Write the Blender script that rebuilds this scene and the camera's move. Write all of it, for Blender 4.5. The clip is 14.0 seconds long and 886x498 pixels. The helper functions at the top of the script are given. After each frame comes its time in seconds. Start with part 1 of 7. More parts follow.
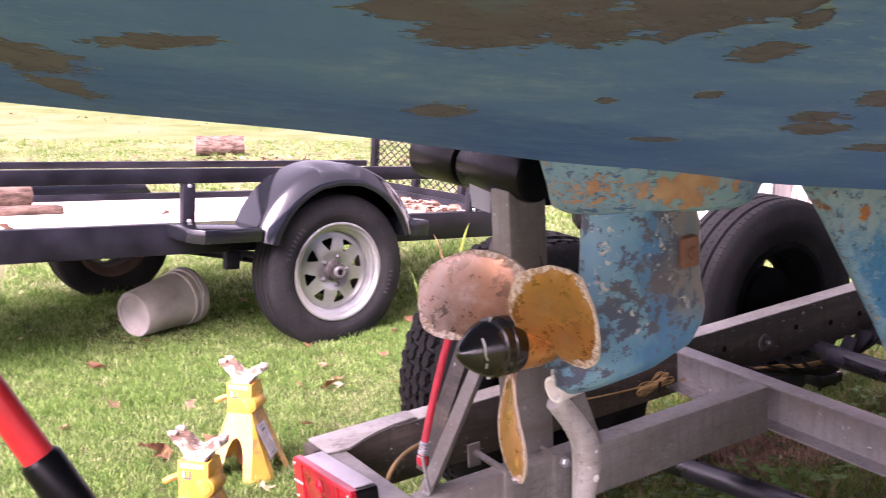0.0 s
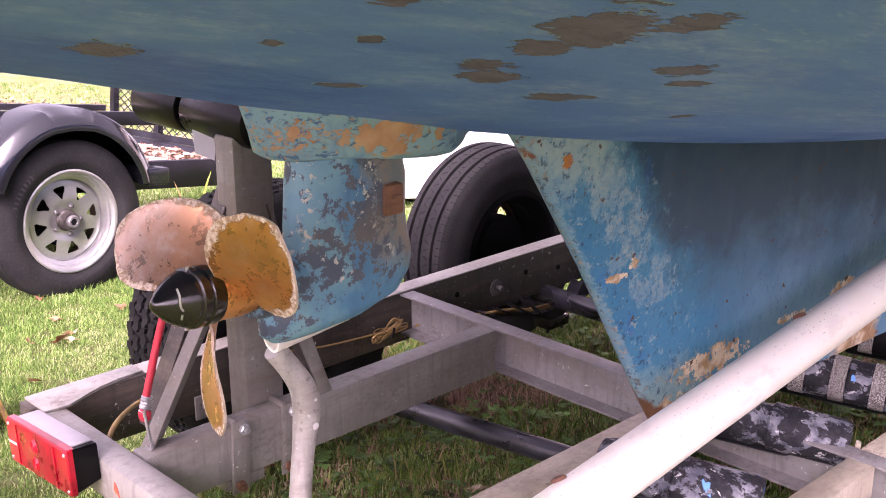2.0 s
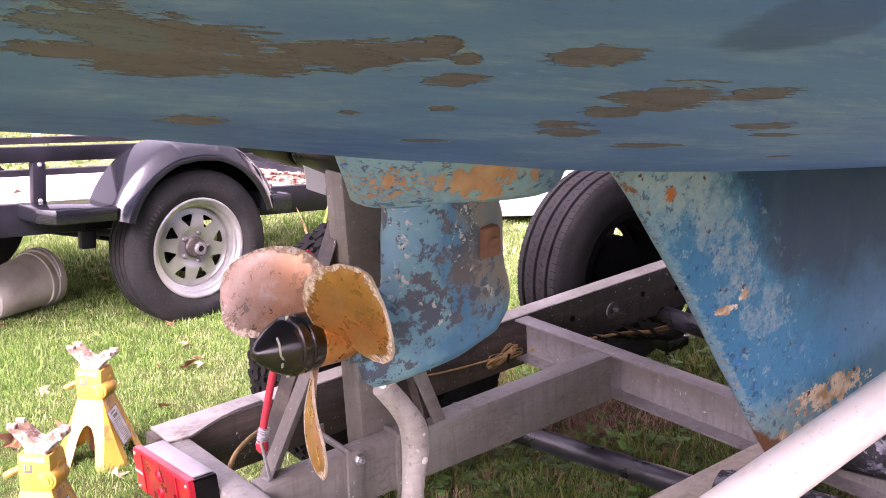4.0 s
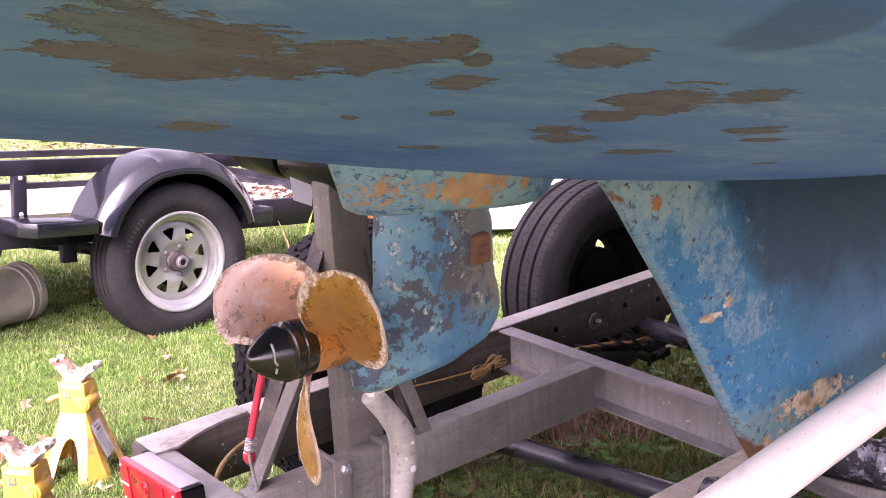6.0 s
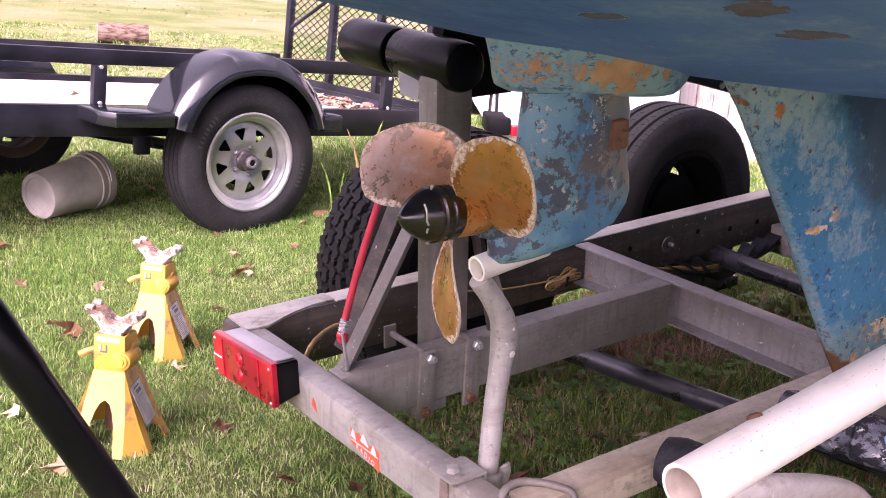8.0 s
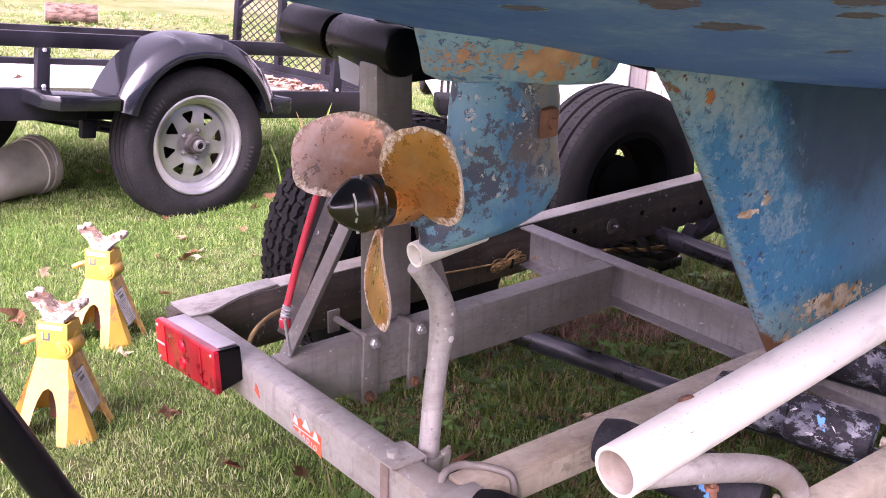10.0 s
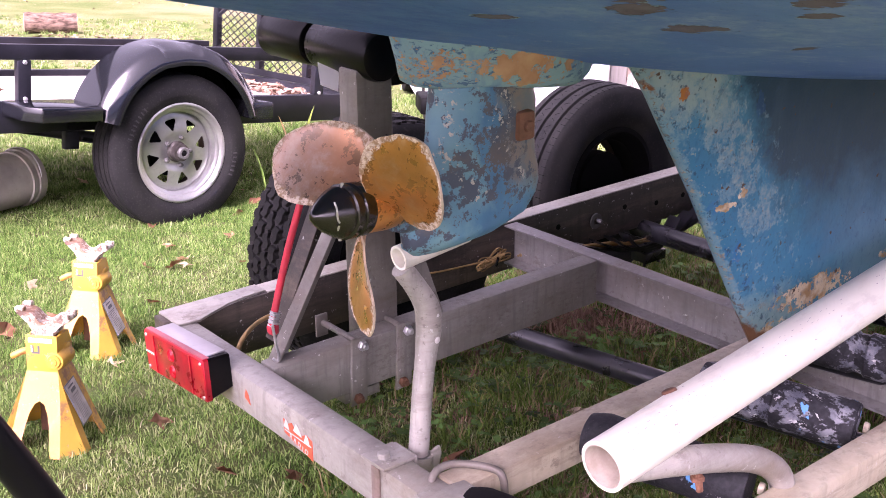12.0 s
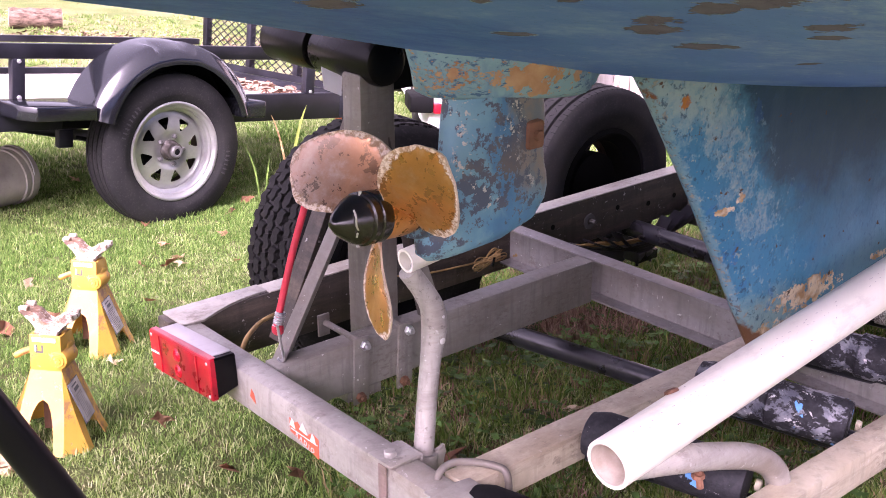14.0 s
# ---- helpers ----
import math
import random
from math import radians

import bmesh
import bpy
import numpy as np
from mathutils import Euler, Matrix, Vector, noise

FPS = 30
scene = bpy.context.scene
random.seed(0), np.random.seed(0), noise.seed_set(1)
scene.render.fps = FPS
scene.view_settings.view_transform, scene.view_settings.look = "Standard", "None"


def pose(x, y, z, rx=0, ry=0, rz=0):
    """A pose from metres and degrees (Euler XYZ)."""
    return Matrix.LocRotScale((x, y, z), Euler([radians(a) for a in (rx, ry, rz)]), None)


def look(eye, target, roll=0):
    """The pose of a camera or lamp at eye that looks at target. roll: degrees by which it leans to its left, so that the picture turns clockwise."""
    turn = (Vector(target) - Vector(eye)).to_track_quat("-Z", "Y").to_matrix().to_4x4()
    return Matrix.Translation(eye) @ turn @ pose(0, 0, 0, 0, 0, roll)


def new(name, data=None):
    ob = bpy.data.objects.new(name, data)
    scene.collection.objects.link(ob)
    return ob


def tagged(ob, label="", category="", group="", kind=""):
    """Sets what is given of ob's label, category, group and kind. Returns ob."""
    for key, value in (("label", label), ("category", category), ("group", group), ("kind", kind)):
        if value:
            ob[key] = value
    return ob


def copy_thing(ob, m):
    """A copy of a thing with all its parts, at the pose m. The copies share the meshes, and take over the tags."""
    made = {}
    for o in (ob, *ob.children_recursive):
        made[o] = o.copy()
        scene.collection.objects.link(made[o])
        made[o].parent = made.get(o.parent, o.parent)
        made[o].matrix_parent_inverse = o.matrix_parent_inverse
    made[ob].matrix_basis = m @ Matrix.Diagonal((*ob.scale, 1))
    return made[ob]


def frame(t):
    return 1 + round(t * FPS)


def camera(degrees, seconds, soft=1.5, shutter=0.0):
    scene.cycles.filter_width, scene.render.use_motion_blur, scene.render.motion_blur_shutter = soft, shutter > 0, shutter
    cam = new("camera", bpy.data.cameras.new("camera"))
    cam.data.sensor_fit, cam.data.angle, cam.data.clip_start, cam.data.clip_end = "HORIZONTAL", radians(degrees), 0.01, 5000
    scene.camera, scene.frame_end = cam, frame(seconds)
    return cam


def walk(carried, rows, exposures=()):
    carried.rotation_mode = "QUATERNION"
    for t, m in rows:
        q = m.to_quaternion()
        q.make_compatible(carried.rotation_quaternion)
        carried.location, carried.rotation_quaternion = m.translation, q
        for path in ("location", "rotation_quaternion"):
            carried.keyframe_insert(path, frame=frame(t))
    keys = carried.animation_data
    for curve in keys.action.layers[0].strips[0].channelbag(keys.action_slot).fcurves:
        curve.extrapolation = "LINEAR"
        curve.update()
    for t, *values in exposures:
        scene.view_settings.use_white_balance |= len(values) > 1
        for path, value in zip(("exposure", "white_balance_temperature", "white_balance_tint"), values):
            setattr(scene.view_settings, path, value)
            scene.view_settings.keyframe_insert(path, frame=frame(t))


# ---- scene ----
cam = camera(42.4, 14.0, soft=0.9, shutter=0.3)
PATH = [
    (0, (0.024, -0.044, 1.327), (0.001, 1.926, 0.983), 0.3),
    (0.5, (0.068, -0.031, 1.327), (0.207, 1.933, 0.971), 1.0),
    (1, (0.108, -0.021, 1.327), (0.412, 1.921, 0.958), 1.9),
    (1.5, (0.112, -0.032, 1.328), (0.492, 1.89, 0.928), 2.0),
    (2, (0.1, -0.032, 1.324), (0.492, 1.883, 0.901), 2.3),
    (2.5, (0.112, -0.039, 1.329), (0.459, 1.876, 0.869), 2.3),
    (3, (0.153, -0.027, 1.363), (0.398, 1.903, 0.9), 1.1),
    (3.2, (0.149, -0.029, 1.363), (0.351, 1.909, 0.91), 0.8),
    (5.3, (0.136, -0.042, 1.374), (0.307, 1.915, 0.998), -0.7),
    (5.5, (0.136, -0.046, 1.374), (0.321, 1.909, 0.997), -0.6),
    (6, (0.12, -0.052, 1.36), (0.331, 1.9, 0.978), -0.1),
    (6.5, (0.106, -0.056, 1.381), (0.359, 1.861, 0.871), -0.5),
    (7, (0.082, -0.068, 1.37), (0.36, 1.848, 0.868), 1.2),
    (7.5, (-0.016, -0.097, 1.314), (0.2, 1.83, 0.824), 3.7),
    (8, (-0.032, -0.119, 1.288), (0.126, 1.813, 0.794), 4.0),
    (8.5, (-0.037, -0.114, 1.293), (0.111, 1.818, 0.798), 4.0),
    (9, (-0.014, -0.123, 1.291), (0.186, 1.805, 0.799), 4.6),
    (9.2, (0.004, -0.124, 1.294), (0.214, 1.801, 0.796), 4.7),
    (11.5, (0.001, -0.147, 1.315), (0.265, 1.762, 0.778), 2.7),
    (12, (0.009, -0.152, 1.322), (0.262, 1.76, 0.794), 2.4),
    (12.5, (0.011, -0.159, 1.333), (0.262, 1.754, 0.808), 2.4),
    (13, (0.009, -0.166, 1.34), (0.264, 1.747, 0.816), 2.6),
    (13.5, (-0.002, -0.172, 1.335), (0.268, 1.738, 0.807), 2.9),
    (14, (-0.042, -0.19, 1.348), (0.242, 1.716, 0.813), 2.7),
]
walk(cam, [(t, look(eye, target, roll)) for t, eye, target, roll in PATH], exposures=[(t, ev, warm, 53.0) for t, ev, warm in ((0, 2.20, 6360), (1.5, 2.33, 6460), (3.0, 2.37, 6460), (5.5, 2.48, 6360), (6.5, 2.38, 6360), (7.0, 2.38, 6360), (7.5, 2.10, 6360), (8.0, 1.96, 6360), (8.5, 2.02, 6160), (9.0, 2.06, 6140), (11.5, 2.13, 6180), (14, 2.21, 6200))])

# ---- light ----
SUN_EL, SUN_AZ = 43.0, 212.0
world = bpy.data.worlds.new("overcast_sky")
scene.world = world
world.use_nodes = True
wn = world.node_tree
sky = wn.nodes.new("ShaderNodeTexSky")
sky.sky_type, sky.sun_disc = "NISHITA", False
sky.sun_elevation, sky.sun_rotation = radians(SUN_EL), radians(SUN_AZ)
sky.air_density, sky.dust_density, sky.ozone_density = 0.6, 7.0, 0.2
bg = wn.nodes["Background"]
# thin cloud takes most of the blue out of the sky
veil = wn.nodes.new("ShaderNodeHueSaturation")
veil.inputs["Saturation"].default_value = 0.18
wn.links.new(sky.outputs[0], veil.inputs["Color"])
wn.links.new(veil.outputs[0], bg.inputs[0])
bg.inputs[1].default_value = 0.14
sun = new("sun", bpy.data.lights.new("sun", "SUN"))
sun.data.energy, sun.data.angle, sun.data.color = 2.8, radians(42), (1.0, 0.96, 0.9)
# azimuth measured clockwise from +y
_az, _el = radians(SUN_AZ), radians(SUN_EL)
sun.matrix_world = look((0, 0, 20), Vector((0, 0, 20)) - Vector((math.sin(_az) * math.cos(_el), math.cos(_az) * math.cos(_el), math.sin(_el))))


# ---- material helpers ----
class Mat:
    """A node material under construction."""

    def __init__(self, name):
        self.m = bpy.data.materials.new(name)
        self.m.use_nodes = True
        self.t = self.m.node_tree
        self.b = self.t.nodes["Principled BSDF"]
        self.tc = self.t.nodes.new("ShaderNodeTexCoord")

    def put(self, socket, value):
        if hasattr(value, "is_output"):
            self.t.links.new(value, socket)
        else:
            socket.default_value = (*value, 1.0) if isinstance(value, tuple) and len(value) == 3 and socket.type == "RGBA" else value

    def coords(self, scale=(1, 1, 1), place=(0, 0, 0)):
        n = self.t.nodes.new("ShaderNodeMapping")
        self.put(n.inputs[0], self.tc.outputs["Object"])
        n.inputs["Scale"].default_value, n.inputs["Location"].default_value = scale, place
        return n.outputs[0]

    def noise(self, scale, detail=4.0, rough=0.55, at=None, distort=0.0):
        n = self.t.nodes.new("ShaderNodeTexNoise")
        self.put(n.inputs["Vector"], at if at is not None else self.tc.outputs["Object"])
        n.inputs["Scale"].default_value, n.inputs["Detail"].default_value = scale, detail
        n.inputs["Roughness"].default_value, n.inputs["Distortion"].default_value = rough, distort
        return n.outputs[0]

    def voronoi(self, scale, at=None, feature="F1"):
        n = self.t.nodes.new("ShaderNodeTexVoronoi")
        n.feature = feature
        self.put(n.inputs["Vector"], at if at is not None else self.tc.outputs["Object"])
        n.inputs["Scale"].default_value = scale
        return n.outputs["Distance"]

    def step(self, v, lo, hi, a=0.0, b=1.0):
        n = self.t.nodes.new("ShaderNodeMapRange")
        self.put(n.inputs[0], v)
        for i, x in enumerate((lo, hi, a, b)):
            n.inputs[i + 1].default_value = x
        return n.outputs[0]

    def calc(self, op, a, b=0.0, c=0.0):
        n = self.t.nodes.new("ShaderNodeMath")
        n.operation = op
        for s, x in zip(n.inputs, (a, b, c)):
            self.put(s, x)
        return n.outputs[0]

    def mix(self, f, a, b):
        n = self.t.nodes.new("ShaderNodeMix")
        n.data_type = "RGBA"
        self.put(n.inputs[0], f)
        self.put(n.inputs[6], a)
        self.put(n.inputs[7], b)
        return n.outputs[2]

    def axis(self, which, v=None):
        n = self.t.nodes.new("ShaderNodeSeparateXYZ")
        self.put(n.inputs[0], v if v is not None else self.tc.outputs["Object"])
        return n.outputs["XYZ".index(which)]

    def ramp(self, v, stops):
        n = self.t.nodes.new("ShaderNodeValToRGB")
        self.put(n.inputs[0], v)
        while len(n.color_ramp.elements) < len(stops):
            n.color_ramp.elements.new(0.5)
        for e, (p, c) in zip(n.color_ramp.elements, stops):
            e.position, e.color = p, (*c, 1.0)
        return n.outputs[0]

    def attribute(self, name):
        n = self.t.nodes.new("ShaderNodeAttribute")
        n.attribute_name = name
        return n.outputs["Fac"]

    def random(self):
        return self.t.nodes.new("ShaderNodeObjectInfo").outputs["Random"]

    def island(self):
        return self.t.nodes.new("ShaderNodeNewGeometry").outputs["Random Per Island"]

    def done(self, colour, rough=0.6, metal=0.0, bump=None, strength=0.3, depth=0.003, spec=0.5, coat=0.0):
        self.put(self.b.inputs["Base Color"], colour)
        self.put(self.b.inputs["Roughness"], rough)
        self.put(self.b.inputs["Metallic"], metal)
        self.b.inputs["Specular IOR Level"].default_value = spec
        self.b.inputs["Coat Weight"].default_value, self.b.inputs["Coat Roughness"].default_value = coat, 0.12
        if bump is not None:
            n = self.t.nodes.new("ShaderNodeBump")
            n.inputs["Strength"].default_value, n.inputs["Distance"].default_value = strength, depth
            self.put(n.inputs["Height"], bump)
            self.t.links.new(n.outputs[0], self.b.inputs["Normal"])
        return self.m


def leafy(k, colour, share=0.45):
    """Lets part of the light through a thin blade or leaf."""
    thin, blend = k.t.nodes.new("ShaderNodeBsdfTranslucent"), k.t.nodes.new("ShaderNodeMixShader")
    k.put(thin.inputs["Color"], colour)
    blend.inputs[0].default_value = share
    k.t.links.new(k.b.outputs[0], blend.inputs[1])
    k.t.links.new(thin.outputs[0], blend.inputs[2])
    k.t.links.new(blend.outputs[0], k.t.nodes["Material Output"].inputs["Surface"])
    return k.m


def plain(name, colour, rough=0.5, metal=0.0, vary=0.25, scale=14.0, bump=0.15, coat=0.0, spec=0.5):
    """A surface with mottling at two scales and fine relief."""
    k = Mat(name)
    big, fine = k.noise(scale * 0.35, 5), k.noise(scale * 6, 3)
    low, high = tuple(c * (1 - vary) for c in colour), tuple(min(1.0, c * (1 + vary)) for c in colour)
    c = k.mix(k.step(big, 0.35, 0.65), low, high)
    c = k.mix(k.calc("MULTIPLY", k.step(fine, 0.55, 0.75), 0.35), c, low)
    return k.done(c, k.step(big, 0.3, 0.7, rough * 0.85, min(1, rough * 1.15)), metal, fine, bump, 0.002, coat=coat, spec=spec)


# ---- mesh helpers ----
def smooth(me, angle=35.0):
    me.shade_smooth()
    me.set_sharp_from_angle(angle=radians(angle))


def finish(bm, name, material, angle=35.0):
    bmesh.ops.recalc_face_normals(bm, faces=bm.faces)
    me = bpy.data.meshes.new(name)
    bm.to_mesh(me)
    bm.free()
    for m in material if isinstance(material, (list, tuple)) else [material]:
        me.materials.append(m)
    smooth(me, angle)
    return me


def part(name, bm, material, parent, label="", angle=35.0):
    """Links a bmesh as one mesh object under a thing or a part, in the parent's coordinates."""
    ob = new(name, finish(bm, name, material, angle) if isinstance(bm, bmesh.types.BMesh) else bm)
    ob.parent = parent
    return tagged(ob, label)


def thing(name, m, label, category, group="", kind=""):
    ob = new(name)
    ob.empty_display_size = 0.1
    ob.matrix_world = m
    return tagged(ob, label, category, group, kind)


def solid(name, bm, material, label, category, m=None, group="", kind="", angle=35.0):
    ob = new(name, finish(bm, name, material, angle))
    if m is not None:
        ob.matrix_world = m
    return tagged(ob, label, category, group, kind)


def box(bm, lo, hi, bevel=0.0, m=None, seg=2):
    vs = bmesh.ops.create_cube(bm, size=1.0)["verts"]
    lo, hi = Vector(lo), Vector(hi)
    for v in vs:
        v.co = Vector([(a + b) / 2 + c * (b - a) for a, b, c in zip(lo, hi, v.co)])
    if bevel:
        es = list({e for v in vs for e in v.link_edges})
        r = bmesh.ops.bevel(bm, geom=es, offset=bevel, segments=seg, profile=0.5, affect="EDGES")
        vs = list(set(r["verts"]) | {v for v in vs if v.is_valid})
    if m is not None:
        bmesh.ops.transform(bm, matrix=m, verts=vs)
    return vs


def ring_frames(pts):
    pts = [Vector(p) for p in pts]
    ways = [(pts[min(i + 1, len(pts) - 1)] - pts[max(i - 1, 0)]).normalized() for i in range(len(pts))]
    side = ways[0].orthogonal().normalized()
    out = []
    for p, w in zip(pts, ways):
        side = (side - w * side.dot(w)).normalized()
        out.append((p, side, w.cross(side)))
    return out


def tube(bm, pts, r, seg=14, inner=0.0, squash=1.0):
    """A round bar or, with an inner radius, a pipe along a line of points. r: one radius or one a point."""
    frames = ring_frames(pts)
    rr = r if isinstance(r, (list, tuple)) else [r] * len(frames)

    def rings(scale):
        return [[bm.verts.new(p + (a * math.cos(2 * math.pi * k / seg) + b * squash * math.sin(2 * math.pi * k / seg)) * q * scale) for k in range(seg)] for (p, a, b), q in zip(frames, rr)]

    def skin(rows, flip):
        for one, two in zip(rows, rows[1:]):
            for k in range(seg):
                q = [one[k], one[(k + 1) % seg], two[(k + 1) % seg], two[k]]
                bm.faces.new(q[::-1] if flip else q)

    outer = rings(1.0)
    skin(outer, False)
    if inner:
        core = rings(inner / rr[0])
        skin(core, True)
        for o, c in ((outer[0], core[0]), (outer[-1], core[-1])):
            for k in range(seg):
                bm.faces.new([o[k], o[(k + 1) % seg], c[(k + 1) % seg], c[k]])
    else:
        bm.faces.new(outer[0][::-1])
        bm.faces.new(outer[-1])
    return outer


def curve_pts(pts, n=8):
    """A smooth line through points (Catmull-Rom)."""
    p = [Vector(q) for q in pts]
    p = [p[0] * 2 - p[1]] + p + [p[-1] * 2 - p[-2]]
    out = []
    for i in range(1, len(p) - 2):
        for k in range(n):
            t = k / n
            a, b, c, d = p[i - 1], p[i], p[i + 1], p[i + 2]
            out.append(0.5 * ((2 * b) + (c - a) * t + (2 * a - 5 * b + 4 * c - d) * t * t + (3 * b - a - 3 * c + d) * t * t * t))
    return out + [p[-2]]


def lathe(bm, profile, seg=48, m=None, closed=False):
    """Turns a profile of (radius, height) about the local z axis."""
    rows = [[bm.verts.new((r * math.cos(2 * math.pi * k / seg), r * math.sin(2 * math.pi * k / seg), h)) for k in range(seg)] if r > 1e-6 else [bm.verts.new((0, 0, h))] for r, h in profile]
    pairs = list(zip(rows, rows[1:])) + ([(rows[-1], rows[0])] if closed else [])
    for a, b in pairs:
        for k in range(seg):
            j = (k + 1) % seg
            if len(a) == 1 and len(b) == 1:
                continue
            if len(a) == 1:
                bm.faces.new([a[0], b[j], b[k]])
            elif len(b) == 1:
                bm.faces.new([a[k], a[j], b[0]])
            else:
                bm.faces.new([a[k], a[j], b[j], b[k]])
    vs = [v for row in rows for v in row]
    if m is not None:
        bmesh.ops.transform(bm, matrix=m, verts=vs)
    return vs


def prism(bm, outline, lo, hi, axis="y", bevel=0.0, m=None):
    """An outline of two coordinates drawn out along the third axis."""
    def at(p, h):
        return {"x": (h, p[0], p[1]), "y": (p[0], h, p[1]), "z": (p[0], p[1], h)}[axis]
    a, b = [bm.verts.new(at(p, lo)) for p in outline], [bm.verts.new(at(p, hi)) for p in outline]
    fs = [bm.faces.new(a), bm.faces.new(b[::-1])]
    for k in range(len(a)):
        j = (k + 1) % len(a)
        fs.append(bm.faces.new([a[j], a[k], b[k], b[j]]))
    vs = a + b
    if bevel:
        es = list({e for f in fs for e in f.edges})
        r = bmesh.ops.bevel(bm, geom=es, offset=bevel, segments=2, profile=0.5, affect="EDGES")
        vs = list(set(r["verts"]) | {v for v in vs if v.is_valid})
    if m is not None:
        bmesh.ops.transform(bm, matrix=m, verts=vs)
    return vs


def hexagon(bm, place, way, r=0.012, h=0.008):
    m = Matrix.Translation(place) @ Vector(way).to_track_quat("Z", "Y").to_matrix().to_4x4()
    lathe(bm, [(0, 0), (r, 0), (r, h * 0.8), (r * 0.85, h), (0, h)], 6, m)


def loft(bm, sections):
    """Skins a list of closed rings of equal length and caps both ends."""
    rows = [[bm.verts.new(p) for p in s] for s in sections]
    n = len(rows[0])
    for a, b in zip(rows, rows[1:]):
        for k in range(n):
            bm.faces.new([a[k], a[(k + 1) % n], b[(k + 1) % n], b[k]])
    bm.faces.new(rows[0][::-1])
    bm.faces.new(rows[-1])
    return rows


# ---- the two frames of reference ----
def axes(o, x, y, z):
    m = Matrix.Identity(4)
    for i in range(3):
        m[i][0], m[i][1], m[i][2], m[i][3] = x[i], y[i], z[i], o[i]
    return m


# boat and its trailer: x forward, y to the boat's port side, z up from the frame's top
BOAT = axes((-0.016, 2.27, 0.381), (0.83899, 0.53614, 0.093), (-0.54088, 0.84038, 0.03478), (-0.0597, -0.0796, 0.99504))
# utility trailer: x along its rail to the tailgate, y away across the deck, z up from the wheel's middle
UTIL = axes((-0.572, 5.196, 0.295), (0.787, 0.615, -0.049), (-0.61574, 0.78795, 0.0), (0.03861, 0.03017, 0.9988))
MID = -0.78  # the boat's centre line in BOAT


def ground_z(x, y):
    """The lawn: level on the left, rising to the right."""
    rise = 0.10 * (np.logaddexp(0, (x + 0.5) / 0.15) * 0.15) - 0.06 * (np.logaddexp(0, (x - 1.4) / 0.3) * 0.3)
    near = 1.0 / (1.0 + np.exp(np.clip((y - 5.2) / 0.5, -50, 50)))
    bumps = 0.012 * np.sin(x * 2.1 + 1) * np.sin(y * 1.7)
    return -0.045 + rise * np.clip(near + 0.25, 0, 1) + bumps + 0.012 * np.clip(y - 16, 0, 60)


# ---- materials ----
def grass_ground():
    """Soil and thatch between the blades near by; closed turf farther off, where no blade can be told apart."""
    k = Mat("lawn_soil")
    a, b, mow = k.noise(1.1, 5), k.noise(60, 4), k.noise(0.35, 4, 0.6)
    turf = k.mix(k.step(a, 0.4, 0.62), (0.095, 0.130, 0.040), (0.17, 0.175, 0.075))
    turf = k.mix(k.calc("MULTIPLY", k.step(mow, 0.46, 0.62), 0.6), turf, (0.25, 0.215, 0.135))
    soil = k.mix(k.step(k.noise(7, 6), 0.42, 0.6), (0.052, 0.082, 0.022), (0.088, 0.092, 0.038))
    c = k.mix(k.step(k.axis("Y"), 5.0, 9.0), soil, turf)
    c = k.mix(k.calc("MULTIPLY", k.step(b, 0.45, 0.7), 0.6), c, (0.06, 0.075, 0.025))
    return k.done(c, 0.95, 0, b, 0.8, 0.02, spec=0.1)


def grass_blade(name="grass_blade"):
    """Lawn blades: deep green, pale and dead tufts beside one another, each blade of its own shade."""
    k = Mat(name)
    r, t = k.island(), k.attribute("tuft")
    deep_green = k.ramp(r, [(0.0, (0.048, 0.105, 0.016)), (0.5, (0.120, 0.230, 0.048)), (0.85, (0.218, 0.355, 0.088)), (1.0, (0.37, 0.43, 0.15))])
    pale = k.ramp(r, [(0.0, (0.110, 0.180, 0.034)), (0.40, (0.230, 0.320, 0.095)), (0.72, (0.370, 0.420, 0.190)), (1.0, (0.56, 0.52, 0.36))])
    c = k.mix(k.step(t, 0.22, 0.86), deep_green, pale)
    k.done(c, 0.55, 0, spec=0.14)
    return leafy(k, c)


def shaggy_blade():
    """The unmown grass that grows under the boat, its green darkened for the hull's shade."""
    k = Mat("shaggy_blade")
    c = k.ramp(k.island(), [(0.0, (0.038, 0.080, 0.012)), (0.5, (0.118, 0.205, 0.034)), (0.76, (0.23, 0.29, 0.075)), (0.90, (0.24, 0.19, 0.09)), (1.0, (0.40, 0.30, 0.17))])
    k.done(c, 0.55, 0, spec=0.14)
    return leafy(k, c)


def blot(k, x, y, spot, ragged):
    """How far a place on the hull lies outside a ragged spot, in metres (below nought: inside)."""
    px, py, la, lb = spot
    a = k.calc("MULTIPLY_ADD", x, 0.8 / la, k.calc("MULTIPLY_ADD", y, -0.6 / la, (0.6 * py - 0.8 * px) / la))
    b = k.calc("MULTIPLY_ADD", x, 0.775 / lb, k.calc("MULTIPLY_ADD", y, 0.632 / lb, -(0.775 * px + 0.632 * py) / lb))
    d = k.calc("SQRT", k.calc("ADD", k.calc("MULTIPLY", a, a), k.calc("MULTIPLY", b, b)))
    return k.calc("MULTIPLY_ADD", k.calc("SUBTRACT", d, 1.0), min(math.sqrt(la * lb), 0.03), ragged)


